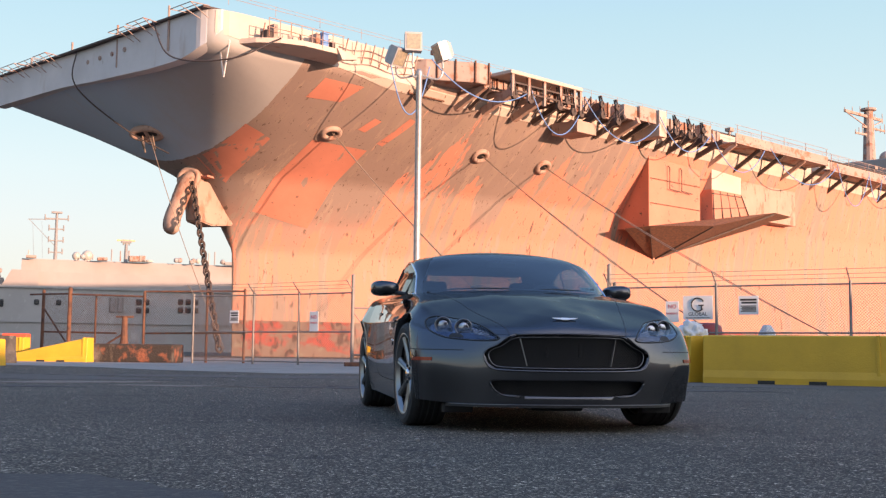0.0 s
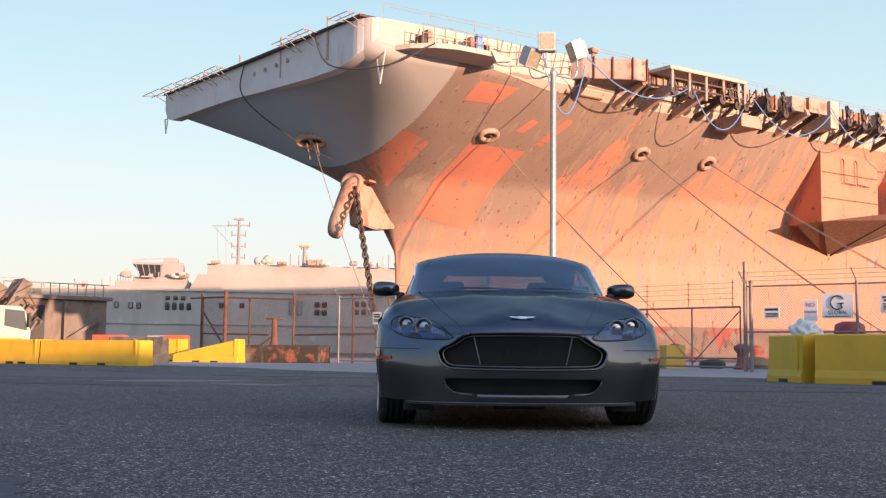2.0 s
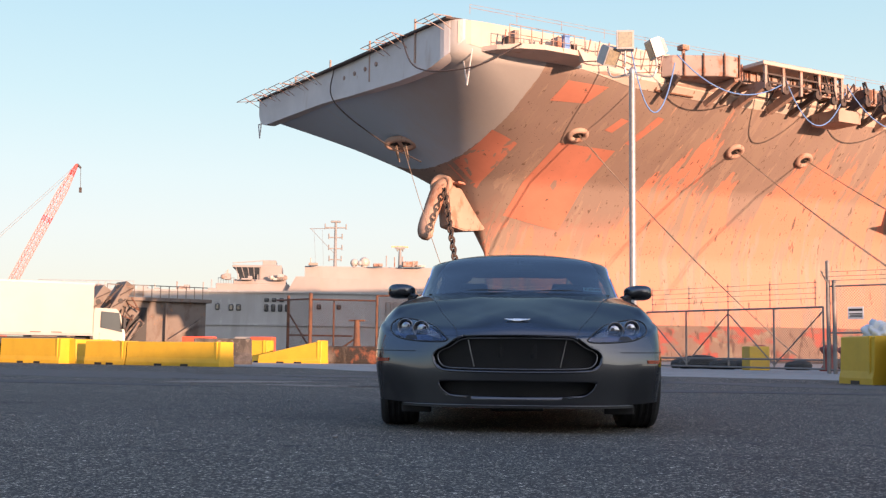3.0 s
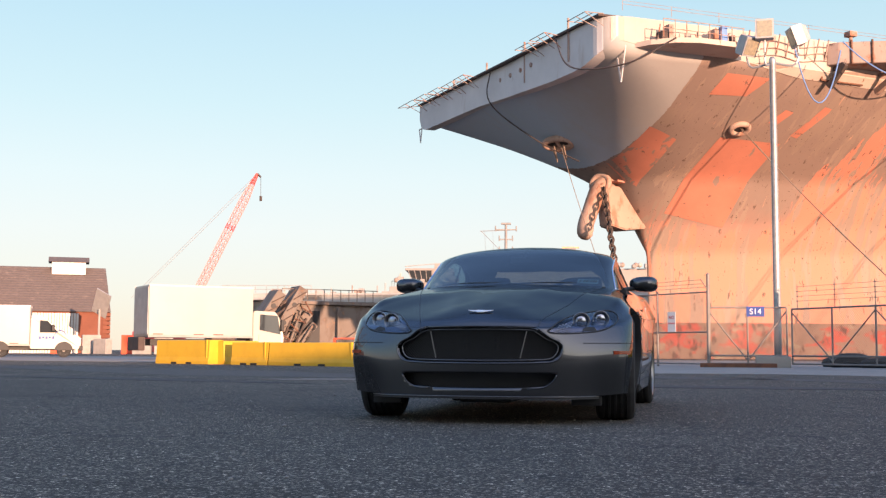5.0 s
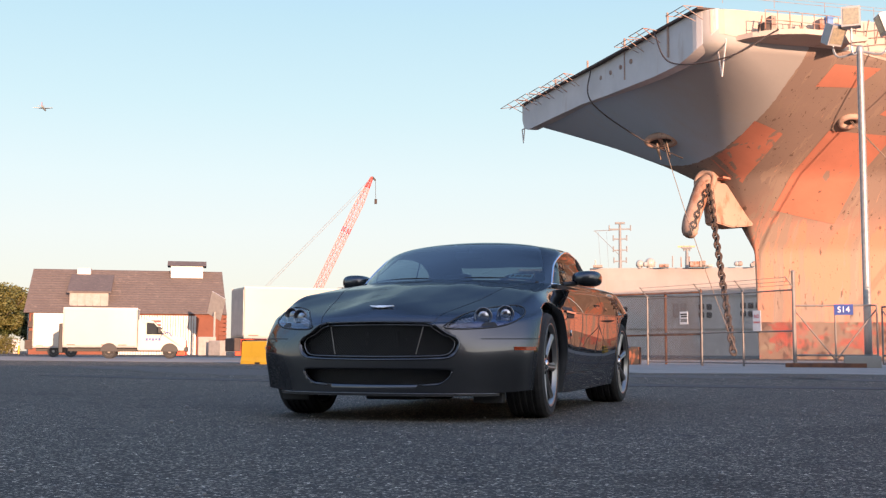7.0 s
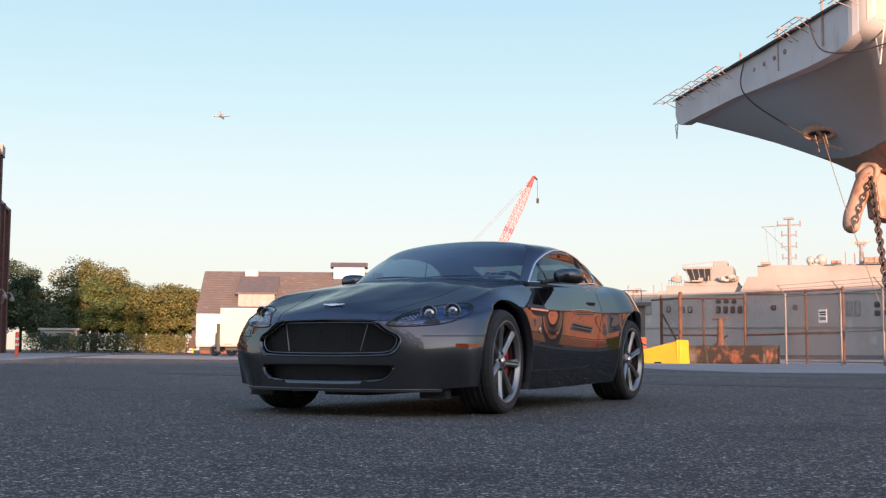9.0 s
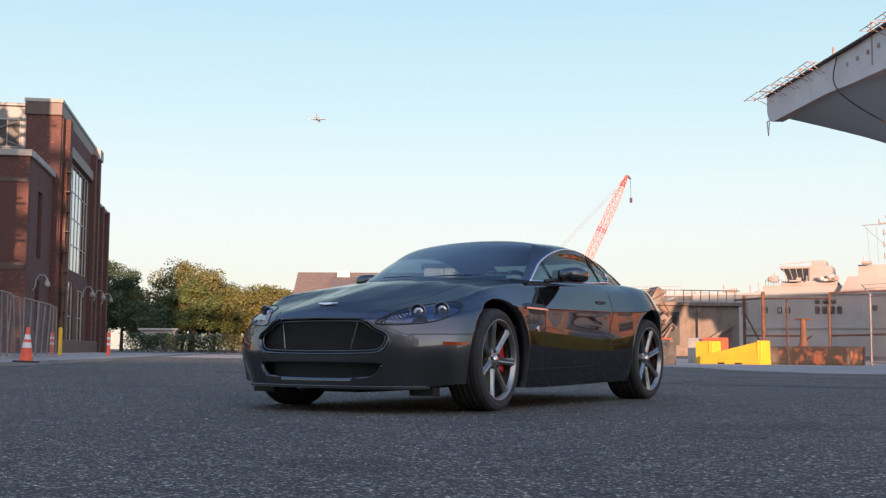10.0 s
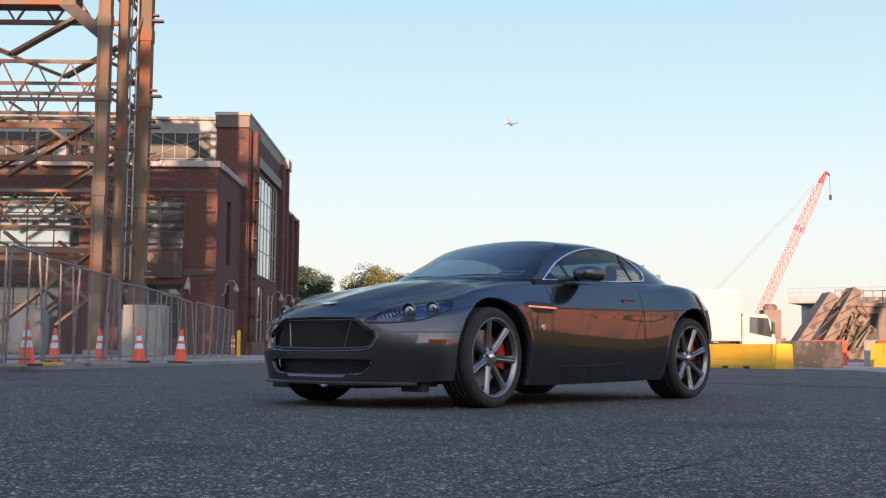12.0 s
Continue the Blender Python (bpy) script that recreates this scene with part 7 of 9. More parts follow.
v = [bm.verts.new(p) for p in ((45.9, 2.6, 12.8), (49.4, 2.6, 12.8), (49.4, 2.1, 14.9), (45.1, 2.1, 14.9), (45.9, 9, 12.8), (49.4, 9, 12.8), (49.4, 9, 14.9), (45.1, 9, 14.9))]
for f in ((0, 1, 2, 3), (0, 3, 7, 4), (1, 5, 6, 2), (4, 7, 6, 5)):
    bm.faces.new([v[i] for i in f])
part("bridge_window", bm, PANE, bb, "dark slanted bridge windows")
for k in range(5):
    bm = bmesh.new()
    bar(bm, (45.9 + k * .87, 2.55, 12.8), (45.15 + k * 1.06, 2.05, 14.9), .10, .10)
    part("window_bar", bm, SHIPPALE, bb)
bm = bmesh.new()
for k in range(7):
    tube(bm, (42.2 + k * .45, 2.2, 12.0), (42.2 + k * .45, 2.2, 13.0), .04, 4)
tube(bm, (42.2, 2.2, 13.0), (45, 2.2, 13.0), .04, 4)
bar(bm, (44.6, 2.0, 15.6), (50, 3.4, 16.2), .16, .16)
part("bridge_rail", bm, MASTGREY, bb)
random.seed(5)
for i in range(60):
    x = random.choice((random.uniform(22, 46), random.uniform(41, 60), random.uniform(60, n - 4), random.uniform(64, n - 8)))
    z = 10.6 if x < 42 else 12.6 if x < 55 else 15.4
    bm = bmesh.new()
    h = random.uniform(.4, 1.6)
    k = random.random()
    if k < .35:
        tube(bm, (x, 1.5, z), (x, 1.5, z + h * 1.4), .12, 6)
    elif k < .8:
        box(bm, x - random.uniform(.3, 1.4), x + .4, .8, 2.4, z, z + h * .7, .08)
    else:
        bmesh.ops.create_uvsphere(bm, u_segments=10, v_segments=8, radius=.45, matrix=Matrix.Translation((x, 1.2, z + .5)))
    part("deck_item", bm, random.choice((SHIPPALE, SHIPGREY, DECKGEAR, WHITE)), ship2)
for x, r in ((66.2, .75), (68.0, .95), (104, 1.3), (98, .8)):
    bm = bmesh.new()
    bmesh.ops.create_uvsphere(bm, u_segments=18, v_segments=12, radius=r, matrix=Matrix.Translation((x, 6, 15.8 + r * .7)))
    tube(bm, (x, 6, 15.2), (x, 6, 16.0), r * .6, 12)
    part("radome", bm, WHITE, ship2, smooth=True)


def mast(parent, x, y, z0, h, arms, r=.35):
    bm = bmesh.new()
    tube(bm, (x, y, z0), (x, y, z0 + h), r, 8, r * .6)
    for k, w in arms:
        bar(bm, (x - w, y, z0 + h * k), (x + w, y, z0 + h * k), .22, .22)
        for s in (-1, 1):
            tube(bm, (x + s * w, y, z0 + h * k - .3), (x + s * w, y, z0 + h * k + .7), .14, 6)
    box(bm, x - .9, x + .9, y - .3, y + .3, z0 + h - .2, z0 + h + .15, .05)
    part("mast", bm, MASTGREY, parent)


mast(ship2, 62.7, 6, 12.6, 11.2, ((.38, 1.1), (.56, 1.2), (.74, 1.2), (.9, 1.9)))
bm = bmesh.new()
tube(bm, (58, 6, 22.4), (63.5, 6, 22.6), .07, 5)
tube(bm, (58.2, 6, 22.4), (63, 6, 17.5), .05, 5)
for k in range(2):
    tube(bm, (59.2 + k * 1.4, 6, 15.8), (58.8 + k * 1.5, 6, 22.2), .022, 4)
part("stay", bm, MASTGREY, ship2)
mast(ship2, 74.5, 6, 15.2, 4.0, ((.92, .5),), .38)
bm = bmesh.new()
bar(bm, (72.9, 6, 19.4), (76.0, 6, 19.4), .22, .3)
part("radar_bar", bm, surf("faded yellow paint", (0.52, 0.38, 0.20), (0.44, 0.32, 0.17), 3, 0.6), ship2)
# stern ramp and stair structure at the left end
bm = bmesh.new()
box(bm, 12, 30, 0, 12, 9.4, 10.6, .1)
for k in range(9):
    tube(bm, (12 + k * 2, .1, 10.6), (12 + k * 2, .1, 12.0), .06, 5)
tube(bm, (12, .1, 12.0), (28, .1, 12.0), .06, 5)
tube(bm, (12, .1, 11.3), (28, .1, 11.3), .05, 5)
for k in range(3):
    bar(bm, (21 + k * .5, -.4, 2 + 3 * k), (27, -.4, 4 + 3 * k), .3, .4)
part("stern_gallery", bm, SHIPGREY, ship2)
# folded ramp and wreckage-like gear beside the truck
ramp_unit = empty("stern_ramp", pose(-46, 112, 0, 0, 0, 40), "folded grey steel stern ramp with lattice sides", "ramp")
for x, y, tilt, h in ((-2.6, .2, 34, 7.8), (.2, .6, 31, 8.2)):
    tip = pose(x, y, .3, 0, tilt, 0)
    bm = bmesh.new()
    box(bm, -.55, .55, -1.5, 1.5, 0, h, .12, tip)
    arm = part("ramp_arm", bm, RAMPGREY, ramp_unit)
    for k in range(5):
        bm = bmesh.new()
        bar(bm, tip @ Vector((-.4, -1.56, .6 + k * h / 5.6)), tip @ Vector((.4, -1.56, .6 + (k + 1) * h / 5.6)), .12, .10)
        part("ramp_web", bm, DARKGEAR, arm)
    for k in range(3):
        bm = bmesh.new()
        lathe(bm, [(.28, 0), (.28, .06)], 14, tip @ pose(0, -1.5, 1.4 + k * 2.3, 90, 0, 0))
        part("ramp_hole", bm, DARK, arm)
for k in range(6):
    bm = bmesh.new()
    a = pose(-2.6, .2, .3, 0, 34, 0) @ Vector((.7, -1.3, .4 + k * 1.2))
    b = pose(.2, .6, .3, 0, 31, 0) @ Vector((-.7, -1.3, .4 + (k + (1 if k % 2 else -.2)) * 1.2))
    bar(bm, a, b, .16, .16)
    part("ramp_lattice", bm, DARKGEAR, ramp_unit)
# pierced plates and lattice right of the arms
for x, y, tilt, w, h in ((2.0, .2, 38, .5, 5.6), (3.3, .1, 42, .4, 4.2)):
    tip = pose(x, y, .3, 0, tilt, 0)
    bm = bmesh.new()
    box(bm, -w, w, -.25, .25, 0, h, .08, tip)
    plate = part("ramp_plate", bm, RAMPGREY, ramp_unit)
    for k in range(3):
        bm = bmesh.new()
        lathe(bm, [(.34, 0), (.34, .05), (.26, .06)], 16, tip @ pose(0, -.24, .9 + k * 1.4, 90, 0, 0))
        part("ramp_hole", bm, DARK, plate)
for k in range(9):
    bm = bmesh.new()
    a = pose(1.0, -.9, .4, 0, 33, 0) @ Vector((0, 0, .5 + k * .75))
    b = pose(2.0, -.9, .3, 0, 38, 0) @ Vector((.2, 0, .5 + (k + (.9 if k % 2 else -.2)) * .62))
    bar(bm, a, b, .12, .12)
    part("ramp_lattice", bm, RUST if k % 3 else DARKGEAR, ramp_unit)
for k in range(4):
    bm = bmesh.new()
    bar(bm, (1.8 + k * .8, -.9, .4 + .3 * k), (3.4 + .7 * k, -.7, 5.6 - .8 * k), .22, .2)
    part("ramp_strut", bm, RAMPGREY if k % 2 else DARKGEAR, ramp_unit)
bm = bmesh.new()
box(bm, 2.8, 14, 1.0, 7, 0, 5.6, .1)
box(bm, 2.2, 14.5, .6, 7, 5.6, 6.0, .05)
part("ramp_house", bm, RAMPGREY, ramp_unit)
bm = bmesh.new()
box(bm, 4.4, 7.0, .9, 1.1, 1.2, 4.9)
part("ramp_opening", bm, DARK, ramp_unit)
for k in range(12):
    bm = bmesh.new()
    tube(bm, (2.4 + k, .7, 6.0), (2.4 + k, .7, 7.3), .05, 5)
    part("rail_post", bm, RAMPGREY, ramp_unit)
bm = bmesh.new()
tube(bm, (2.4, .7, 7.3), (14, .7, 7.3), .05, 5)
bar(bm, (8, .3, .5), (13, .3, 3.6), .3, .3)
bar(bm, (9, .3, 1.0), (9, .3, 5.4), .3, .3)
part("rail", bm, RAMPGREY, ramp_unit)
bm = bmesh.new()
box(bm, -5.6, -3.0, 0, 3, 0, 2.2, .1)
box(bm, -5.2, -3.4, .3, 2.4, 2.2, 5.2, .1)
lathe(bm, [(.7, 5.2), (.8, 5.5), (.5, 5.8)], 12, Matrix.Translation((-4.4, 1, 0)))
part("capstan_house", bm, RAMPGREY, ramp_unit)

# ---- lattice crane ----
CRANE_PINK = surf("faded crane red", (0.66, 0.33, 0.31), (0.60, 0.27, 0.25), 3, 0.5)
crane = empty("crawler_crane", Matrix(), "red and white lattice boom crane beyond the yard", "crane")
ca, cb = Vector((-114, 230, 2.0)), Vector((-95.1, 231.2, 39.3))
d = (cb - ca).normalized()
sx = Vector((0, 1, 0))
sy = d.cross(sx).normalized()
N = 30
for i in range(N):
    t0, t1 = i / N, (i + 1) / N
    w0, w1 = (.72 if t0 < .85 else .72 * (1 - (t0 - .85) / .2)), (.72 if t1 < .85 else .72 * (1 - (t1 - .85) / .2))
    a, b = ca.lerp(cb, t0), ca.lerp(cb, t1)
    bm = bmesh.new()
    cs = [(1, 1), (1, -1), (-1, -1), (-1, 1)]
    for k in range(4):
        u, v2 = cs[k], cs[(k + 1) % 4]
        pa, pb = a + sx * u[0] * w0 + sy * u[1] * w0, b + sx * u[0] * w1 + sy * u[1] * w1
        qa, qb = a + sx * v2[0] * w0 + sy * v2[1] * w0, b + sx * v2[0] * w1 + sy * v2[1] * w1
        bar(bm, pa, pb, .15, .15)
        bar(bm, pa, qb, .08, .08)
        bar(bm, qa, pb, .08, .08)
    part("boom_section", bm, CRANE_RED if i > N - 3 or i == 20 else CRANE_PINK, crane)
bm = bmesh.new()
tube(bm, cb, cb + Vector((.8, 0, -.8)), .22, 8)
tube(bm, cb + Vector((.8, 0, -.8)), cb + Vector((.9, 0, -5.2)), .05, 4)
box(bm, -.25, .25, -.2, .2, -.7, .4, .06, Matrix.Translation(cb + Vector((.9, 0, -5.4))))
part("hook_block", bm, DARKGEAR, crane)
for off in (0, 1.2):
    bm = bmesh.new()
    tube(bm, cb + Vector((0, off, 0)), Vector((-124, 230 + off, 12)), .045, 4)
    part("pendant", bm, TARP, crane)
bm = bmesh.new()
box(bm, -122, -112, 227, 233, 0, 4.5, .2)
part("crane_house", bm, CRANE_RED, crane)

# ---- airliner far off ----
plane = empty("airliner", pose(-1518, 1940, 492, 4, 0, 205) @ Matrix.Scale(1.2, 4), "small white airliner far off in the sky", "aircraft")
bm = bmesh.new()
lathe(bm, [(.3, -16), (1.3, -13), (1.9, -9), (1.9, 8), (1.2, 13), (.3, 17)], 14, Matrix.Rotation(radians(90), 4, "X"))
part("fuselage", bm, WHITE, plane, smooth=True)
for s in (-1, 1):
    bm = bmesh.new()
    prism(bm, [(s * 1.5, -3), (s * 1.5, 3), (s * 16, 6), (s * 16, 4)], -.3, .2)
    part("wing", bm, TARP, plane)
    bm = bmesh.new()
    prism(bm, [(s * .5, 12), (s * .5, 15), (s * 6, 16), (s * 6, 15)], .3, .5)
    part("tailplane", bm, TARP, plane)
bm = bmesh.new()
box(bm, -.2, .2, 11.5, 15.5, 1, 6.5)
part("fin", bm, CRANE_RED, plane)

# ---- trees, hedge and street things at the end of the road ----
def make_tree(x, y, h, spread, leaf, label, seed, trunk_h=.2):
    rnd = random.Random(seed)
    t = empty("tree", pose(x, y, 0), label, "tree", "roadside trees")
    bm = bmesh.new()
    tube(bm, (0, 0, 0), (.1, 0, h * .45), .30, 9, .18)
    tips = []
    for i in range(9):
        a = rnd.uniform(0, math.tau)
        z0 = h * rnd.uniform(.22, .45)
        r = spread * rnd.uniform(.45, .85)
        tip = Vector((r * math.cos(a), r * math.sin(a), h * rnd.uniform(.45, .85)))
        tube(bm, (.05, 0, z0), tip, .13, 6, .04)
        tips.append(tip)
    part("trunk", bm, BARK, t)
    tips.append(Vector((0, 0, h * .82)))
    # crown: clumps of small leaf plates round the limb ends
    vs, fs = [], []
    clumps = []
    for i in range(84):
        a, up_by = rnd.uniform(0, math.tau), rnd.uniform(-.75, 1.0)
        flat = math.sqrt(max(0, 1 - up_by * up_by)) * rnd.uniform(.45, 1.0)
        wob = 1 + .16 * math.sin(3 * a + seed) + .10 * math.sin(5 * a + 2 * seed)
        c = Vector((spread * wob * flat * math.cos(a), spread * wob * flat * math.sin(a), h * (.56 + .36 * up_by * rnd.uniform(.7, 1.0))))
        c.z = max(c.z, h * trunk_h)
        clumps.append((c, rnd.uniform(.5, 1.0) * spread * .30))
    for c, r in clumps:
        for _ in range(230):
            d = Vector((rnd.gauss(0, 1), rnd.gauss(0, 1), rnd.gauss(0, 1))).normalized()
            p = c + d * r * rnd.uniform(.55, 1.08) * (1 if d.z > -.3 else .75)
            s = rnd.uniform(.11, .22)
            u = Vector((rnd.gauss(0, 1), rnd.gauss(0, 1), rnd.gauss(0, .6))).normalized()
            w = u.cross(d + Vector((rnd.gauss(0, .5), rnd.gauss(0, .5), rnd.gauss(0, .5)))).normalized()
            k = len(vs)
            vs += [p + u * s, p + w * s * .6, p - u * s, p - w * s * .6]
            fs.append((k, k + 1, k + 2, k + 3))
    me = bpy.data.meshes.new("crown")
    me.from_pydata([tuple(v) for v in vs], [], fs)
    me.materials.append(leaf)
    ob = new("crown", me)
    ob.parent = t
    ob["kind"] = "stuff"
    return t


make_tree(-126.5, 112.0, 14.0, 5.4, LEAF_C, "dark green tree beside the brick hall", 1)
make_tree(-121.0, 123.5, 14.2, 7.0, LEAF_B, "broad tree with yellowing leaves at the road end", 2)
make_tree(-116.5, 119.5, 11.0, 4.6, LEAF_A, "green roadside tree at the road end", 3)
make_tree(-109.0, 126.0, 10.2, 5.6, LEAF_B, "tree with olive and yellow leaves at the road end", 4)
make_tree(-101.5, 131.0, 8.2, 4.2, LEAF_A, "small green roadside tree", 5)
make_tree(-124.0, 132.0, 12.0, 6.0, LEAF_A, "green tree behind other trees", 6)
make_tree(-113.0, 134.0, 10.0, 5.6, LEAF_B, "yellowing tree behind other trees", 7)
make_tree(-133.0, 121.0, 11.5, 5.0, LEAF_A, "green tree behind the brick hall", 8)
make_tree(-97.0, 140.0, 8.0, 4.5, LEAF_B, "low yellowing tree far down the road", 9)
make_tree(-121.5, 116.5, 7.2, 5.2, LEAF_C, "dense dark young tree below the taller ones", 10, .12)
make_tree(-127.0, 128.0, 9.0, 6.0, LEAF_C, "dense dark tree behind the broad one", 11, .12)
make_tree(-113.0, 127.5, 7.0, 5.4, LEAF_A, "dense green young tree at the road end", 12, .12)
make_tree(-104.5, 132.0, 7.4, 5.0, LEAF_C, "dense dark tree beyond the street lamps", 13, .12)


def hedge(x0, y0, x1, y1, h, leaf, seed, label):
    rnd = random.Random(seed)
    vs, fs = [], []
    L = math.hypot(x1 - x0, y1 - y0)
    for _ in range(int(L * 900)):
        t = rnd.random()
        p = Vector((x0 + (x1 - x0) * t + rnd.gauss(0, .6), y0 + (y1 - y0) * t + rnd.gauss(0, .6), h * rnd.random() ** .7 * (1 + .12 * math.sin(t * 23))))
        u = Vector((rnd.gauss(0, 1), rnd.gauss(0, 1), rnd.gauss(0, 1))).normalized()
        w = u.cross(Vector((rnd.gauss(0, 1), rnd.gauss(0, 1), rnd.gauss(0, 1)))).normalized()
        s = rnd.uniform(.07, .14)
        k = len(vs)
        vs += [p + u * s, p + w * s * .6, p - u * s, p - w * s * .6]
        fs.append((k, k + 1, k + 2, k + 3))
    me = bpy.data.meshes.new("hedge")
    me.from_pydata([tuple(v) for v in vs], [], fs)
    me.materials.append(leaf)
    tagged(new("hedge", me), label, "hedge", kind="stuff")


hedge(-110, 101, -103, 112, 2.3, LEAF_C, 31, "dark clipped hedge at the road end")
hedge(-103, 112, -98, 117, 2.2, LEAF_B, 32, "brownish hedge at the road end")
hedge(-90, 124, -84, 126, 2.6, LEAF_B, 33, "reddish bush beside the shed")
hedge(-97, 121, -90, 125, 1.4, LEAF_A, 34, "low green verge shrubs")
for x, y, h in ((-101.5, 124.5, 6.2), (-94.0, 128.0, 5.0), (-88.5, 129.0, 5.2)):
    lp = empty("street_lamp", pose(x, y, 0), "slim pale street lamp at the road end", "street lamp", "street lamps")
    bm = bmesh.new()
    tube(bm, (0, 0, 0), (0, 0, h), .09, 8, .06)
    box(bm, -.3, .3, -.12, .12, h - .05, h + .12, .03)
    part("pole", bm, STONE, lp)
for i in range(9):
    bm = bmesh.new()
    lathe(bm, [(.12, 0), (.12, 1.0), (.06, 1.1)], 10)
    ob = tagged(mesh_object("guard_post", bm, ORANGE if i % 3 == 1 else YELLOW), "small coloured guard post at the road end", "post", "guard posts")
    ob.matrix_world = pose(-104 + i * 2.3, 114 + i * 1.1, 0)
bm = bmesh.new()
box(bm, -2.4, 2.4, -2, 2, 0, 3.0, .05)
box(bm, -2.7, 2.7, -2.3, 2.3, 3.0, 3.3, .05)
ob = tagged(mesh_object("low_building", bm, STONE), "low pale building behind the trees", "building")
ob.matrix_world = pose(-116.0, 112.2, 0, 0, 0, 40)
bm = bmesh.new()
box(bm, -2.2, 2.2, -.8, .8, 0, 1.9, .1)
ob = tagged(mesh_object("utility_cabinet", bm, TARP), "grey utility cabinets at the road end", "cabinet")
ob.matrix_world = pose(-102, 120, 0, 0, 0, 42)

# ---- car: cutting tools ----
def coords(bm):
    return np.array([v.co[:] for v in bm.verts]).reshape(-1, 3)


def inside_poly(outline):
    """Signed distance to a closed outline in a plane: below zero inside."""
    a = np.array(outline, float)
    b = np.roll(a, -1, axis=0)

    def dist(q):
        best, odd = np.full(len(q), 1e9), np.zeros(len(q), bool)
        for p0, p1 in zip(a, b):
            d = p1 - p0
            t = np.clip(((q - p0) @ d) / (d @ d), 0, 1)
            best = np.minimum(best, np.hypot(*(q - p0 - t[:, None] * d).T))
            odd ^= ((p0[1] > q[:, 1]) != (p1[1] > q[:, 1])) & (q[:, 0] < d[0] * (q[:, 1] - p0[1]) / (d[1] if abs(d[1]) > 1e-12 else 1e-12) + p0[0])
        return np.where(odd, -best, best)

    return dist


def near_line(pts):
    """Distance to an open line in a plane."""
    a = np.array(pts, float)

    def dist(q):
        best = np.full(len(q), 1e9)
        for p0, p1 in zip(a, a[1:]):
            d = p1 - p0
            t = np.clip(((q - p0) @ d) / (d @ d), 0, 1)
            best = np.minimum(best, np.hypot(*(q - p0 - t[:, None] * d).T))
        return best

    return dist


def score(bm, field):
    """Splits the faces along field = 0."""
    bm.verts.ensure_lookup_table()
    g = field(coords(bm))
    g[np.abs(g) < 2e-4] = 0.0
    val = {v: g[i] for i, v in enumerate(bm.verts)}
    touched = set()
    for e in list(bm.edges):
        a, b = e.verts
        if val[a] * val[b] < 0:
            touched.update(e.link_faces)
            _, nv = bmesh.utils.edge_split(e, a, val[a] / (val[a] - val[b]))
            val[nv] = 0.0
    for f in touched:
        if not f.is_valid:
            continue
        zero = [v for v in f.verts if val[v] == 0.0]
        if len(zero) == 2 and min(val[v] for v in f.verts) < 0 < max(val[v] for v in f.verts):
            try:
                bmesh.utils.face_split(f, zero[0], zero[1])
            except ValueError:
                pass


def lift(bm, field, keep=False):
    """Takes the faces where field < 0 out of bm into a mesh of their own."""
    score(bm, field)
    bm.verts.ensure_lookup_table()
    bm.faces.ensure_lookup_table()
    mid = np.array([f.calc_center_median()[:] for f in bm.faces]).reshape(-1, 3)
    mask = field(mid) < 0
    faces = [f for f, yes in zip(bm.faces, mask) if yes]
    out, made = bmesh.new(), {}
    for f in faces:
        for v in f.verts:
            if v not in made:
                made[v] = out.verts.new(v.co)
        out.faces.new([made[v] for v in f.verts])
    if not keep:
        bmesh.ops.delete(bm, geom=faces, context="FACES")
    return out


def in_plane(dist, i, j, limit=lambda p: np.ones(len(p), bool), mirror=True, width=0.0):
    """A field on the body from a distance in the plane of two axes, where limit holds."""
    def field(p):
        q = p.copy()
        if mirror:
            q[:, 0] = np.abs(q[:, 0])
        return np.where(limit(q), dist(q[:, (i, j)]) - width, 1.0)
    return field


def sink(bm, depth):
    bm.normal_update()
    for v in bm.verts:
        v.co -= v.normal * depth
    return bm


# ---- car: body shell. Curves round the body from the nose to the tail: x, y, z ----
SILL = [(0, -.722, .165), (.30, -.702, .165), (.56, -.622, .165), (.74, -.47, .17), (.852, -.36, .18), (.872, 0, .17), (.855, .45, .14), (.84, 1.1, .14), (.84, 1.75, .15), (.86, 2.2, .16), (.89, 2.6, .17), (.88, 2.98, .43), (.74, 3.30, .44), (.45, 3.42, .44), (0, 3.46, .44)]
CREASE = [(0, -.748, .38), (.30, -.728, .38), (.56, -.648, .385), (.772, -.515, .40), (.882, -.36, .42), (.912, 0, .45), (.895, .45, .40), (.875, 1.1, .38), (.875, 1.75, .38), (.89, 2.2, .42), (.912, 2.6, .45), (.905, 2.98, .47), (.80, 3.33, .50), (.48, 3.47, .50), (0, 3.51, .50)]
WAIST = [(0, -.735, .53), (.29, -.715, .54), (.50, -.635, .55), (.75, -.46, .56), (.868, -.29, .59), (.905, 0, .64), (.895, .45, .655), (.872, 1.1, .66), (.868, 1.75, .668), (.885, 2.2, .68), (.912, 2.6, .70), (.90, 2.98, .70), (.78, 3.30, .70), (.46, 3.43, .72), (0, 3.47, .72)]
SHOULDER = [(0, -.695, .605), (.27, -.665, .61), (.455, -.57, .62), (.665, -.38, .652), (.76, -.20, .702), (.805, 0, .76), (.815, .45, .785), (.822, 1.1, .79), (.822, 1.75, .80), (.82, 2.2, .84), (.828, 2.6, .865), (.80, 2.98, .865), (.68, 3.28, .865), (.40, 3.39, .875), (0, 3.43, .88)]
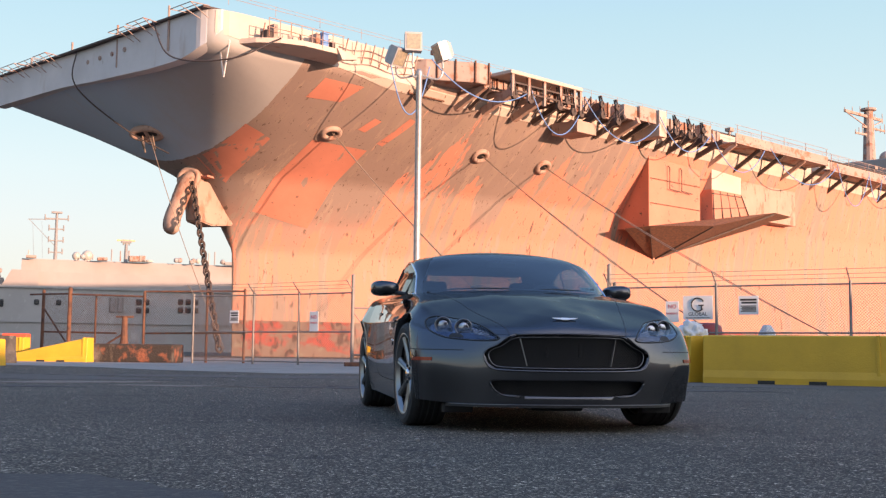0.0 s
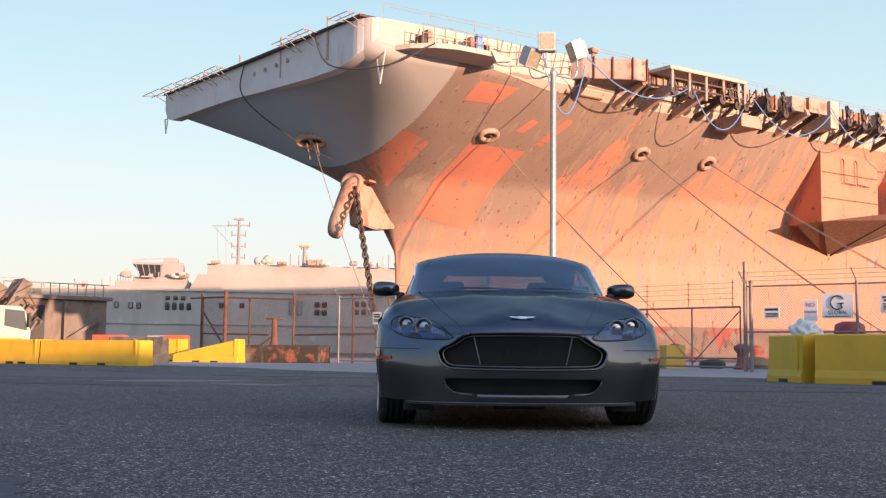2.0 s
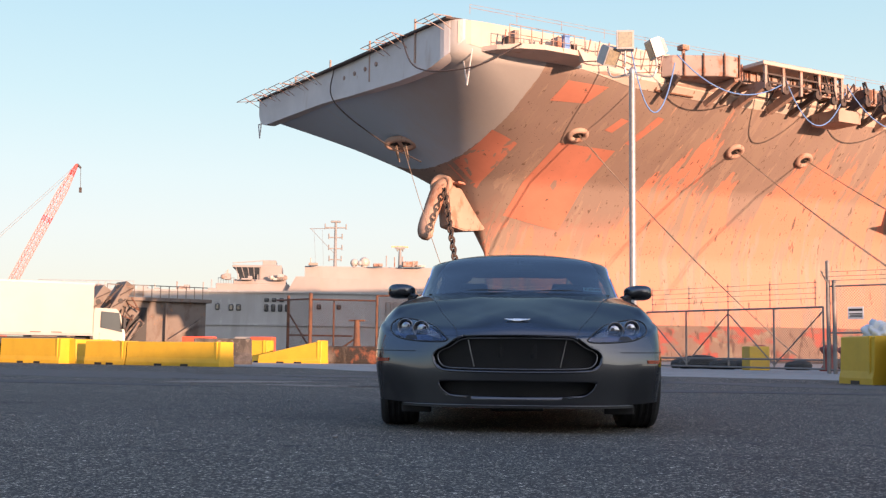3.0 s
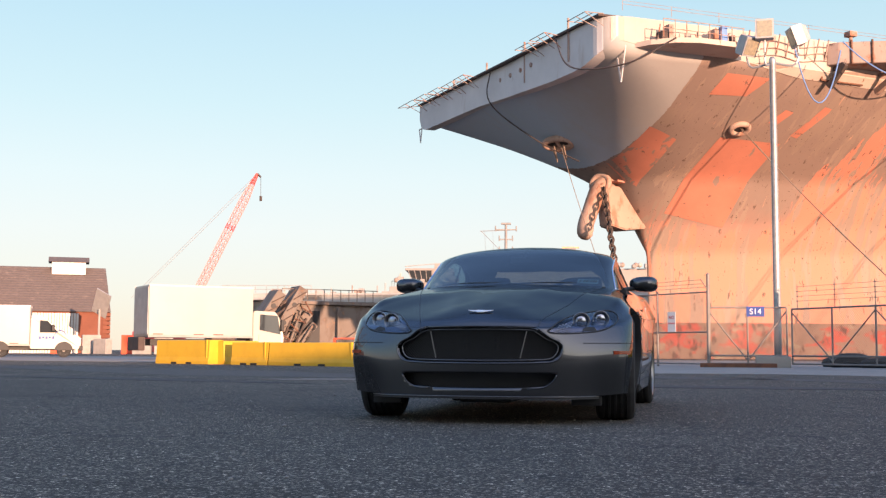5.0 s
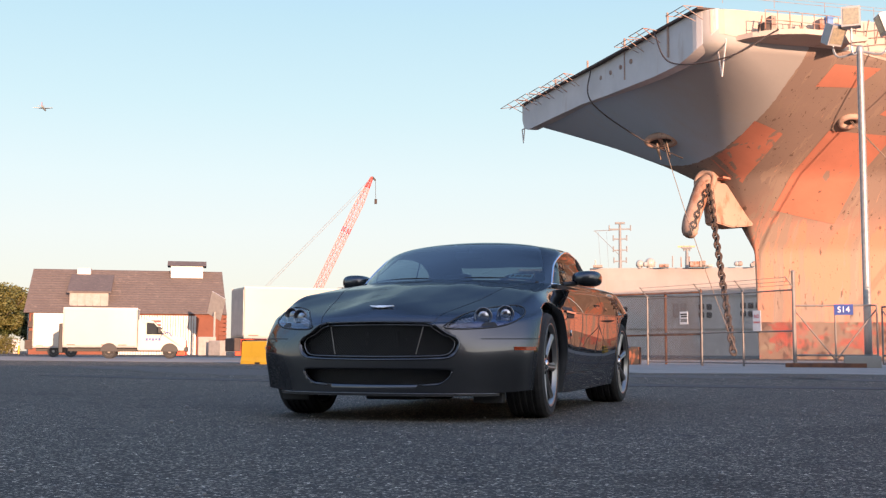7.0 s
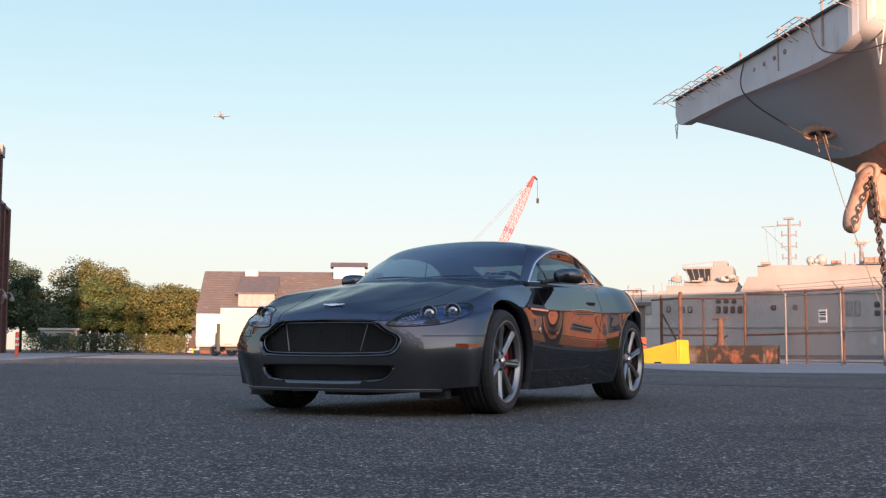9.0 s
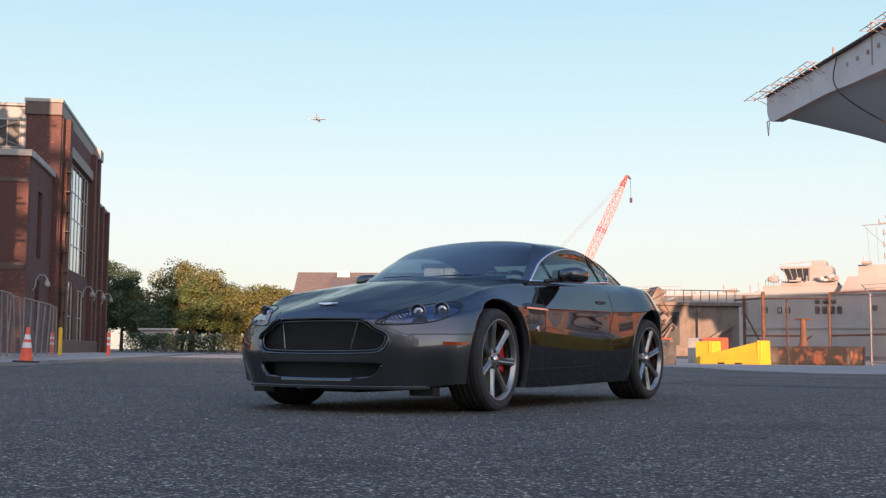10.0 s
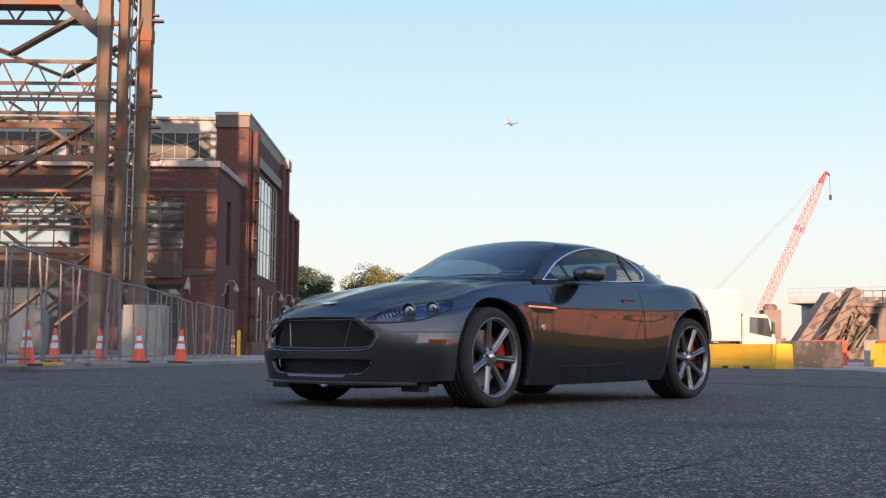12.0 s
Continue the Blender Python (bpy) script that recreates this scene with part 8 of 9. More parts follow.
RIDGE = [(0, -.61, .665), (.17, -.52, .68), (.30, -.38, .695), (.45, -.17, .732), (.55, 0.03, .788), (.62, .18, .815), (.69, .55, .86), (.748, 1.1, .882), (.748, 1.75, .902), (.715, 2.2, .918), (.65, 2.55, .93), (.57, 2.9, .93), (.46, 3.16, .925), (.26, 3.29, .92), (0, 3.33, .92)]
SPINE = [(0, -.42, .728), (0, -.35, .745), (0, -.24, .771), (0, -.07, .809), (0, .10, .841), (0, .3, .872), (0, .6, .903), (0, 1.1, .90), (0, 1.75, .90), (0, 2.2, .91), (0, 2.6, .93), (0, 2.8, .935), (0, 2.95, .935), (0, 3.05, .935), (0, 3.14, .932)]
def shorten(c):
    """Draws the tail in behind the rear axle."""
    return [(x * (1 - .10 * max(0, min(1, (y - 2.6) / .6))), y if y < 2.62 else 2.62 + (y - 2.62) * .80, z) for x, y, z in c]


SILL, CREASE, WAIST, SHOULDER, RIDGE, SPINE = (shorten(c) for c in (SILL, CREASE, WAIST, SHOULDER, RIDGE, SPINE))
EDGE = []
for w, q in zip(WAIST, SHOULDER):
    k = 0.14 if 0.4 < w[1] < 3.1 else 0.45
    EDGE.append(tuple(np.array(w) + k * (np.array(q) - np.array(w)) + np.array((0.006 if k < 0.2 else 0.012 if w[0] else 0, 0, 0))))


def between(k, i, u):
    """A point of the section at station k, u of the way from curve i to curve i + 1."""
    cs = [np.array(c[k]) for c in (SILL, CREASE, WAIST, EDGE, SHOULDER, RIDGE, SPINE)]
    cs.append(cs[5] * np.array((-1, 1, 1)))
    p0, p1, p2, p3 = cs[i - 1:i + 3]
    return 0.5 * (2 * p1 + (p2 - p0) * u + (2 * p0 - 5 * p1 + 4 * p2 - p3) * u * u + (3 * p1 - p0 - 3 * p2 + p3) * u ** 3)


# the doors lean in evenly from the waist to the window line
TUMBLE, INNER = [], []
for k, (w, q) in enumerate(zip(SHOULDER, RIDGE)):
    lean = max(0, min(1, (w[1] - .40) / .35)) * max(0, min(1, (2.75 - w[1]) / .5))
    even = (np.array(w) + np.array(q)) / 2 + np.array((.010, 0, .004))
    TUMBLE.append(tuple(between(k, 4, .5) * (1 - lean) + even * lean))
    INNER.append(tuple(between(k, 5, .3)))
NU, NV = 230, 74
FRONT_R, REAR_R, HUB_Z, HUB_Y = 0.378, 0.392, 0.335, 0.045


def shell(curve_list, nu, nv):
    flip_x = np.array((-1, 1, 1))
    cs = [spline(c, nu, np.array(c[1]) * flip_x, np.array(c[-2]) * flip_x) for c in curve_list]
    grid = [spline([c[i] for c in cs], nv, None, cs[-2][i] * flip_x) for i in range(nu)]
    bm = bmesh.new()
    for sx in (1, -1):
        grid_faces(bm, [[(p[0] * sx, p[1], p[2]) for p in r] for r in grid], flip=sx > 0)
    bmesh.ops.remove_doubles(bm, verts=bm.verts, dist=0.0008)
    return bm


car = empty("sports_car", Matrix(), "gunmetal grey two-door sports coupe parked on asphalt", "car")
bm = shell((SILL, CREASE, WAIST, EDGE, SHOULDER, TUMBLE, RIDGE, INNER, SPINE), NU, NV)
# soft folds along the bonnet
for v in bm.verts:
    x, y, z = v.co
    if -0.62 < y < 0.7 and z > 0.64 and abs(x) < 0.55:
        xr = 0.17 + 0.14 * (y + 0.6) / 1.1
        k = min(1, (y + 0.62) / 0.4) * min(1, max(0, 0.68 - y) / 0.5)
        v.co.z += k * 0.006 * math.exp(-((abs(x) - xr) / 0.07) ** 2)
from mathutils.bvhtree import BVHTree
bm.normal_update()
SKIN = BVHTree.FromBMesh(bm)


def nose_y(x, z):
    """Where the body's front skin stands at x and z."""
    hit = SKIN.ray_cast(Vector((x, -3, z)), Vector((0, 1, 0)))
    return hit[0].y if hit[0] else -0.6


def side_x(y, z):
    hit = SKIN.ray_cast(Vector((2, y, z)), Vector((-1, 0, 0)))
    return hit[0].x if hit[0] else 0.87


def arch(p):
    q = np.abs(p[:, 0]) > 0.55
    f = np.hypot(p[:, 1] - HUB_Y, p[:, 2] - HUB_Z) - FRONT_R
    f = np.minimum(f, np.maximum(np.abs(p[:, 1] - HUB_Y) - FRONT_R, p[:, 2] - HUB_Z))
    r = np.hypot(p[:, 1] - 2.6, p[:, 2] - HUB_Z) - REAR_R
    slant = 2.6 - p[:, 1] - (REAR_R + 0.32 * (HUB_Z - p[:, 2]))
    r = np.minimum(r, np.maximum.reduce([slant, p[:, 1] - 2.6 - REAR_R, p[:, 2] - HUB_Z]))
    return np.where(q, np.minimum(f, r), 1.0)


lift(bm, arch).free()
# rolled-in arch edges
rim_edges = [e for e in bm.edges if e.is_boundary and all(abs(arch(np.array([v.co[:]]))[0]) < 0.004 for v in e.verts)]
ext = bmesh.ops.extrude_edge_only(bm, edges=rim_edges)["geom"]
for v in ext:
    if isinstance(v, bmesh.types.BMVert):
        v.co.x -= math.copysign(0.07, v.co.x)
front = lambda p: p[:, 1] < -0.25
GRILLE = [(-.30, .552), (0, .556), (.30, .552), (.345, .538), (.40, .503), (.45, .482), (.472, .455), (.46, .415), (.42, .388), (.30, .381), (0, .378), (-.30, .381), (-.42, .388), (-.46, .415), (-.472, .455), (-.45, .482), (-.40, .503), (-.345, .538)]
GRILLE = [(x * 1.06, .4665 + (z - .4665) * 1.18) for x, z in GRILLE]
INTAKE = [(-.40, .302), (0, .305), (.40, .302), (.462, .298), (.47, .284), (.445, .25), (.40, .222), (.25, .212), (0, .21), (-.25, .212), (-.40, .222), (-.445, .25), (-.47, .284), (-.462, .298)]
LAMP = [(.415, .549), (.44, .575), (.485, .615), (.55, .651), (.64, .674), (.72, .684), (.775, .672), (.800, .640), (.790, .600), (.755, .572), (.70, .552), (.62, .541), (.52, .535), (.44, .537)]
for outline, depth, name in ((GRILLE, 0.05, "grille"), (INTAKE, 0.05, "intake")):
    f = in_plane(inside_poly(outline), 0, 2, front, mirror=False)
    lift(bm, f).free()
    edge = [e for e in bm.edges if e.is_boundary and all(abs(f(np.array([v.co[:]]))[0]) < 0.003 for v in e.verts)]
    for v in bmesh.ops.extrude_edge_only(bm, edges=edge)["geom"]:
        if isinstance(v, bmesh.types.BMVert):
            v.co.y += depth
lamp_field = in_plane(inside_poly(LAMP), 0, 2, front)
lens_bm = lift(bm, lamp_field)
# cabin opening
BELT = shorten([(0, .31, .82), (.30, .34, .82), (.56, .44, .815), (.72, .70, .80), (.762, 1.15, .805), (.762, 1.6, .825), (.75, 2.05, .85), (.715, 2.5, .87), (.60, 2.97, .875), (.31, 3.14, .875), (0, 3.17, .875)])
hole = [(x - 0.10 * (x > 0.1), y + (0.16 if y < 1 else -0.16)) for x, y, z in BELT]
hole = [(-0.02, hole[0][1])] + hole + [(-0.02, hole[-1][1])]
lift(bm, in_plane(inside_poly(hole), 0, 1, lambda p: p[:, 2] > 0.8)).free()
# shut lines: bonnet, doors, bumper, wing
gaps = bmesh.new()
SHUT = [((0, 1), [(.352, -.70), (.40, -.52), (.47, -.25), (.55, .1), (.61, .38), (.64, .60)], lambda p: (p[:, 2] > 0.56) & (p[:, 1] < 0.62)),
        ((1, 2), [(.70, .86), (.685, .72), (.665, .55), (.68, .40), (.70, .285)], lambda p: (p[:, 0] > 0.6) & (p[:, 2] < 0.86)),
        ((1, 2), [(.38, .262), (.70, .268), (1.1, .27), (1.5, .285), (1.62, .32), (1.70, .40), (1.78, .54), (1.86, .68), (1.90, .86)], lambda p: p[:, 0] > 0.6),
        ((1, 2), [(1.735, .435), (2.0, .445), (2.12, .44)], lambda p: p[:, 0] > 0.6),
        ((1, 2), [(-.60, .478), (-.45, .48), (-.30, .482)], lambda p: (p[:, 0] > 0.5) & (p[:, 1] < -0.2))]
ribbons = []
for axes, line, lim in SHUT:
    for sx in (1, -1):
        strip, last = bmesh.new(), None
        dense = spline(np.array(line), 60)
        pts = []
        for u, v in dense:
            if axes == (0, 1):
                hit = SKIN.ray_cast(Vector((u * sx, v, 2)), Vector((0, 0, -1)))
            else:
                hit = SKIN.ray_cast(Vector((2 * sx, u, v)), Vector((-sx, 0, 0)))
            if hit[0]:
                nrm = hit[1] if hit[1].dot(Vector((0, 0, 1)) if axes == (0, 1) else Vector((sx, 0, 0))) > 0 else -hit[1]
                pts.append((hit[0], nrm))
        for i, (p, nrm) in enumerate(pts):
            d = pts[min(i + 1, len(pts) - 1)][0] - pts[max(i - 1, 0)][0]
            w = d.cross(nrm).normalized() * .0026
            pair = [strip.verts.new(p + w + nrm * .0012), strip.verts.new(p - w + nrm * .0012)]
            if last:
                strip.faces.new((last[0], last[1], pair[1], pair[0]))
            last = pair
        bmesh.ops.recalc_face_normals(strip, faces=strip.faces)
        ribbons.append(strip)
gaps.free()
# wing vent behind the front wheel
VENT = [(.34, .690), (.42, .703), (.66, .700), (.69, .675), (.66, .630), (.50, .625), (.44, .632), (.40, .655)]
body = part("body", bm, CAR_PAINT, car, smooth=True)
for strip in ribbons:
    part("shut_line", strip, BLACK, body, "dark gap between panels")
def on_side(outline, sx, lift_by, ny=40, nz=8):
    """A thin skin over an outline (y, z) on the body's side."""
    a = np.array(outline + outline[:1])
    ys = np.linspace(a[:, 0].min() + .001, a[:, 0].max() - .001, ny)
    rows = []
    for y in ys:
        zs = [p[1] + (q[1] - p[1]) * (y - p[0]) / (q[0] - p[0]) for p, q in zip(a, a[1:]) if (p[0] - y) * (q[0] - y) < 0]
        rows.append([(sx * (side_x(y, z) + lift_by), y, z) for z in np.linspace(min(zs), max(zs), nz)])
    bm = bmesh.new()
    grid_faces(bm, rows, flip=sx > 0)
    return bm


def arch_path(yc, r, slant, low=.19):
    """Down the rear edge, over the arch and down the front edge: y, z and the way outwards."""
    pts = [(yc + r, z, 1, 0) for z in np.linspace(low, HUB_Z - .01, 5)] if low < HUB_Z else []
    pts += [(yc + r * math.cos(a), HUB_Z + r * math.sin(a), math.cos(a), math.sin(a)) for a in np.linspace(0 if low < HUB_Z else .28, math.pi, 44)]
    pts += [(yc - r - slant * (HUB_Z - z), z, -1, 0) for z in np.linspace(HUB_Z - .01, .19, 5)]
    return pts


for sx in (1, -1):
    for yc, r, slant in ((HUB_Y, FRONT_R, 0), (2.6, REAR_R, .32)):
        rows = []
        for y, z, ny, nz in arch_path(yc, r, slant, .19 if yc < 1 else .44):
            x = side_x(y + ny * .022, z + nz * .022)
            rows.append([(sx * (x - .05), y - ny * .004, z - nz * .004), (sx * (x + .001), y - ny * .004, z - nz * .004), (sx * (x + .005), y + ny * .004, z + nz * .004), (sx * (x + .003), y + ny * .014, z + nz * .014), (sx * (x + .0003), y + ny * .022, z + nz * .022)])
        bm = bmesh.new()
        grid_faces(bm, rows, flip=sx > 0)
        part("arch_lip", bm, CAR_PAINT, body, smooth=True)
for sx in (1, -1):
    part("side_vent", on_side(VENT, sx, .002), BLACK, body, "dark wing vent", smooth=True)
    part("tail_lamp", on_side([(2.80, .80), (2.85, .83), (2.90, .825), (2.95, .76), (2.97, .69), (2.93, .70), (2.87, .755)], sx, .003), TAIL_LAMP, body, "clear and red tail lamp", smooth=True)
for sx in (1, -1):
    bm = bmesh.new()
    bar(bm, (sx * (side_x(.36, .672) + .002), .36, .668), (sx * (side_x(.69, .668) + .002), .69, .664), 0.016, 0.012)
    part("side_strake", bm, CHROME, body, "bright metal bar across the vent")
    bm = bmesh.new()
    lathe(bm, [(0.022, 0), (0.022, 0.004), (0.016, 0.007)], 20, pose(sx * side_x(.545, .53), .545, .53, 0, 90 * sx, 0))
    part("wing_badge", bm, CHROME, body)
    # side marker lamp
    bm = bmesh.new()
    pts = [(sx * (side_x(y, .424) + .003), y, .424) for y in np.linspace(-.50, -.365, 6)]
    for a, b in zip(pts, pts[1:]):
        bar(bm, a, b, 0.006, 0.020)
    part("side_marker", bm, AMBER, body, "amber side marker lamp")
    # door handle
    bm = bmesh.new()
    hx = side_x(1.68, .745)
    box(bm, sx * hx - .004, sx * hx + .004, 1.62, 1.755, .733, .753, 0.003)
    part("door_handle", bm, CAR_PAINT, body)
    bm = bmesh.new()
    for a, b in (((1.61, .727), (1.765, .729)), ((1.765, .729), (1.765, .759)), ((1.765, .759), (1.61, .758)), ((1.61, .758), (1.61, .727))):
        bar(bm, (sx * hx, *a), (sx * hx, *b), 0.006, 0.005)
    part("handle_recess", bm, BLACK, body)


def outline_pipe(outline, radius, grow, inward=0.0):
    pts = []
    a = np.array(outline)
    closed = np.vstack([a, a[:1]])
    dense = spline(closed, len(closed) * 5)
    c = dense.mean(axis=0)
    for x, z in dense:
        x2, z2 = c[0] + (x - c[0]) * (1 + grow / 0.45), c[1] + (z - c[1]) * (1 + grow / 0.09)
        pts.append((x2, nose_y(x2, z2) + inward, z2))
    bm = bmesh.new()
    pipe(bm, pts, radius, 8)
    return bm


part("grille_surround", outline_pipe(GRILLE, 0.006, 0.005), CAR_PAINT, car, "gunmetal lip round the grille", smooth=True)
part("grille_frame", outline_pipe([(x * .95, .465 + (z - .465) * .88) for x, z in GRILLE], 0.0032, 0.0, 0.022), SATIN, car, "thin satin grille frame", smooth=True)
# mesh of the grille and of the lower intake, with their dark backs
for name, outline, zc, step in (("grille_mesh", GRILLE, .466, .017), ("intake_mesh", INTAKE, .255, .017)):
    bm = bmesh.new()
    dist = inside_poly(outline)
    lo, hi = min(z for _, z in outline), max(z for _, z in outline)
    for k in range(-80, 81):
        for slope in (1, -1):
            run = []
            for z in np.linspace(lo, hi, 26):
                x = k * step + slope * (z - zc)
                if dist(np.array([[x, z]]))[0] < 0:
                    run.append((x, nose_y(x, lo - 0.01) + 0.055 + 0.0 * z, z))
            if len(run) > 1:
                bar(bm, run[0], run[-1], 0.0028, 0.0028)
    part(name, bm, DARK, car)
bm = bmesh.new()
grid_faces(bm, [[(x, nose_y(x, .33) + .16, z) for x in np.linspace(-.5, .5, 12)] for z in (.2, .57)], flip=True)
part("radiator", bm, BLACK, car)
for sx in (1, -1):
    bm = bmesh.new()
    bar(bm, (sx * .292, nose_y(.292, .548) + .03, .548), (sx * .255, nose_y(.26, .39) + .03, .388), 0.005, 0.006)
    part("grille_bar", bm, SATIN, car)
    bm = bmesh.new()
    tube(bm, (sx * .10, -.60, .44), (sx * .10, -.60, .52), .016)
    bar(bm, (sx * .02, -.61, .475), (sx * .16, -.61, .475), .012, .012)
    part("hood_latch", bm, BLACK, car)
    # bright corner of the lower intake
    bm = bmesh.new()
    pipe(bm, [(sx * x, nose_y(sx * x, z) - 0.002, z) for x, z in spline([(.468, .29), (.455, .262), (.43, .238), (.39, .215), (.30, .206)], 12)], 0.004, 6)
    part("intake_trim", bm, CAR_PAINT, car, smooth=True)
# splitter
bm = bmesh.new()
lip = spline([(-.70, -.50), (-.56, -.655), (-.30, -.745), (0, -.765), (.30, -.745), (.56, -.655), (.70, -.50)], 40)
prism(bm, [tuple(p) for p in lip] + [(.6, -.4), (-.6, -.4)], .148, .164)
splitter = part("splitter", bm, BLACK, car, "black front lip")
# Satin bar added along the lip to stand in for its highlight.
bm = bmesh.new()
pipe(bm, [(x, y - .001, .163) for x, y in lip], .0028, 6)
part("lip_edge", bm, SATIN, splitter, "thin bright bar in place of the lip's highlight", smooth=True)
bm = bmesh.new()
box(bm, -.16, .16, -.45, .3, .115, .15, .01)
for sx in (1, -1):
    box(bm, sx * .62 - .09, sx * .62 + .09, -.47, -.40, .105, .16, .006)
part("underbody_flap", bm, BLACK, car)
bm = bmesh.new()
prism(bm, [(-.6, -.6), (.6, -.6), (.62, -.3), (.58, 2.95), (-.58, 2.95), (-.62, -.3)], .15, .17)
part("underbody", bm, BLACK, car)
for sx in (1, -1):
    for y in (HUB_Y, 2.6):
        bm = bmesh.new()
        vs = []
        for k in range(17):
            a = math.pi * (k / 16) * 1.2 - 0.1 * math.pi
            vs.append([(sx * x, y + .395 * math.cos(a), max(.16, HUB_Z + .395 * math.sin(a))) for x in (.50, .775)])
        grid_faces(bm, vs)
        bm.faces.new([bm.verts.new((sx * .5, y + .41 * math.cos(k * math.tau / 20), max(.17, HUB_Z + .41 * math.sin(k * math.tau / 20)))) for k in range(20)])
        part("wheel_housing", bm, BLACK, car)
# winged nose emblem as a plain shape
bm = bmesh.new()
em = [(-.078, .013), (-.03, .010), (-.02, .014), (.02, .014), (.03, .010), (.078, .013), (.066, .003), (.05, -.004), (.03, -.008), (.018, -.016), (-.018, -.016), (-.03, -.008), (-.05, -.004), (-.066, .003)]
where, nrm, _, _ = SKIN.ray_cast(Vector((0, -3, .665)), Vector((0, 1, 0)))
nrm = nrm if nrm.z > 0 else -nrm
nrm = Vector((0, nrm.y, nrm.z)).normalized()
prism(bm, em, 0, 0.004, Matrix.Translation(where + nrm * .004) @ Matrix.Rotation(math.atan2(-nrm.y, nrm.z), 4, "X"))
part("nose_emblem", bm, EMBLEM, car, "small bright winged emblem")

# ---- headlamps ----
for sx in (1, -1):
    lamp = bmesh.new()
    made = {}
    for f in lens_bm.faces:
        if f.calc_center_median().x * sx > 0:
            for v in f.verts:
                made.setdefault(v, None)
            for v in f.verts:
                if made[v] is None:
                    made[v] = lamp.verts.new(v.co)
            lamp.faces.new([made[v] for v in f.verts])
    bowl = lamp.copy()
    wall_edges = [e for e in bowl.edges if e.is_boundary]
    back = bowl.verts[:]
    lip = bmesh.ops.extrude_edge_only(bowl, edges=wall_edges)["geom"]
    for v in back:
        v.co += Vector((-sx * 0.012, 0.06, 0.004))
    unit = part("headlamp", lamp, LENS, car, "clear headlamp lens", smooth=True)
    part("lamp_bowl", bowl, LAMP_BOWL, unit, smooth=True)
    for x, z, r in ((.700, .628, .050), (.592, .612, .052)):
        y = nose_y(sx * x, z) + 0.035
        m = pose(sx * x, y, z, 90, 0, sx * 14)
        bm = bmesh.new()
        lathe(bm, [(r * .86, -.02), (r * 1.02, 0), (r * 1.06, .010), (r * .98, .016), (r * .86, .010), (r * .80, -.02)], 28, m, False)
        part("lamp_ring", bm, SATIN, unit, "satin lamp ring", smooth=True)
        bm = bmesh.new()
        bmesh.ops.create_uvsphere(bm, u_segments=20, v_segments=12, radius=r * .78, matrix=m @ pose(0, 0, -.008) @ Matrix.Diagonal((1, 1, .45, 1)))
        part("projector_lens", bm, REFLECTOR, unit, smooth=True)
    bm = bmesh.new()
    pipe(bm, [(sx * x, nose_y(sx * x, z) - .001, z) for x, z in spline(np.array(LAMP + LAMP[:1]), 70)], .0045, 6)
    part("lamp_seal", bm, BLACK, unit, "thin black lamp seal")
    bm = bmesh.new()
    rows = [[(sx * x, nose_y(sx * x, z) - .002, z) for x in np.linspace(.63 - k, .67 + k, 6)] for z, k in ((.551, .022), (.565, .016), (.577, .0))]
    grid_faces(bm, rows)
    part("washer_cap", bm, BLACK, unit, smooth=True)
    # row of small indicator cells at the inner tip
    bm = bmesh.new()
    for i in range(5):
        for j in range(3):
            x, z = .468 + .017 * i + .004 * j, .556 + .013 * j + .005 * i
            bmesh.ops.create_uvsphere(bm, u_segments=8, v_segments=6, radius=.0075, matrix=Matrix.Translation((sx * x, nose_y(sx * x, z) + .025, z)))
    part("indicator_cells", bm, REFLECTOR, unit, smooth=True)
lens_bm.free()

# ---- cabin ----
GLASS = [(0, .80, 1.055), (.29, .83, 1.05), (.51, .90, 1.04), (.652, 1.02, 1.03), (.675, 1.2, 1.04), (.675, 1.6, 1.05), (.66, 2.0, 1.04), (.615, 2.4, 1.015), (.475, 2.72, 1.0), (.26, 2.84, 1.0), (0, 2.88, 1.0)]
RAIL = [(0, 1.16, 1.198), (.27, 1.18, 1.193), (.46, 1.22, 1.18), (.56, 1.30, 1.167), (.583, 1.40, 1.17), (.583, 1.6, 1.175), (.56, 1.9, 1.15), (.52, 2.15, 1.115), (.41, 2.36, 1.10), (.225, 2.46, 1.10), (0, 2.49, 1.10)]
ROOF = [(0, 1.40, 1.232), (0, 1.42, 1.233), (0, 1.45, 1.234), (0, 1.48, 1.235), (0, 1.52, 1.235), (0, 1.6, 1.234), (0, 1.75, 1.224), (0, 1.85, 1.213), (0, 1.92, 1.204), (0, 1.97, 1.197), (0, 2.0, 1.193)]
bm = shell((BELT, GLASS, RAIL, ROOF), 200, 44)
SCREEN = [(-.60, .885), (0, .895), (.60, .885), (.665, .88), (.655, .93), (.60, 1.04), (.545, 1.135), (.51, 1.165), (.46, 1.178), (.25, 1.19), (0, 1.195), (-.25, 1.19), (-.46, 1.178), (-.51, 1.165), (-.545, 1.135), (-.60, 1.04), (-.655, .93), (-.665, .88)]
SIDE = [(.80, .872), (.90, .945), (1.02, 1.02), (1.20, 1.095), (1.40, 1.138), (1.62, 1.15), (1.83, 1.132), (2.0, 1.085), (2.12, 1.03), (2.155, .985), (2.13, .945), (2.06, .925), (1.6, .898), (1.2, .882)]
REAR = [(-.40, 1.128), (0, 1.138), (.40, 1.128), (.46, 1.09), (.50, .98), (.48, .94), (0, .93), (-.48, .94), (-.50, .98), (-.46, 1.09)]
is_front = lambda p: (p[:, 1] < 1.3) & (p[:, 1] < 0.62 + 1.9 * np.maximum(0, p[:, 2] - 0.87) + 0.12 * np.abs(p[:, 0]))
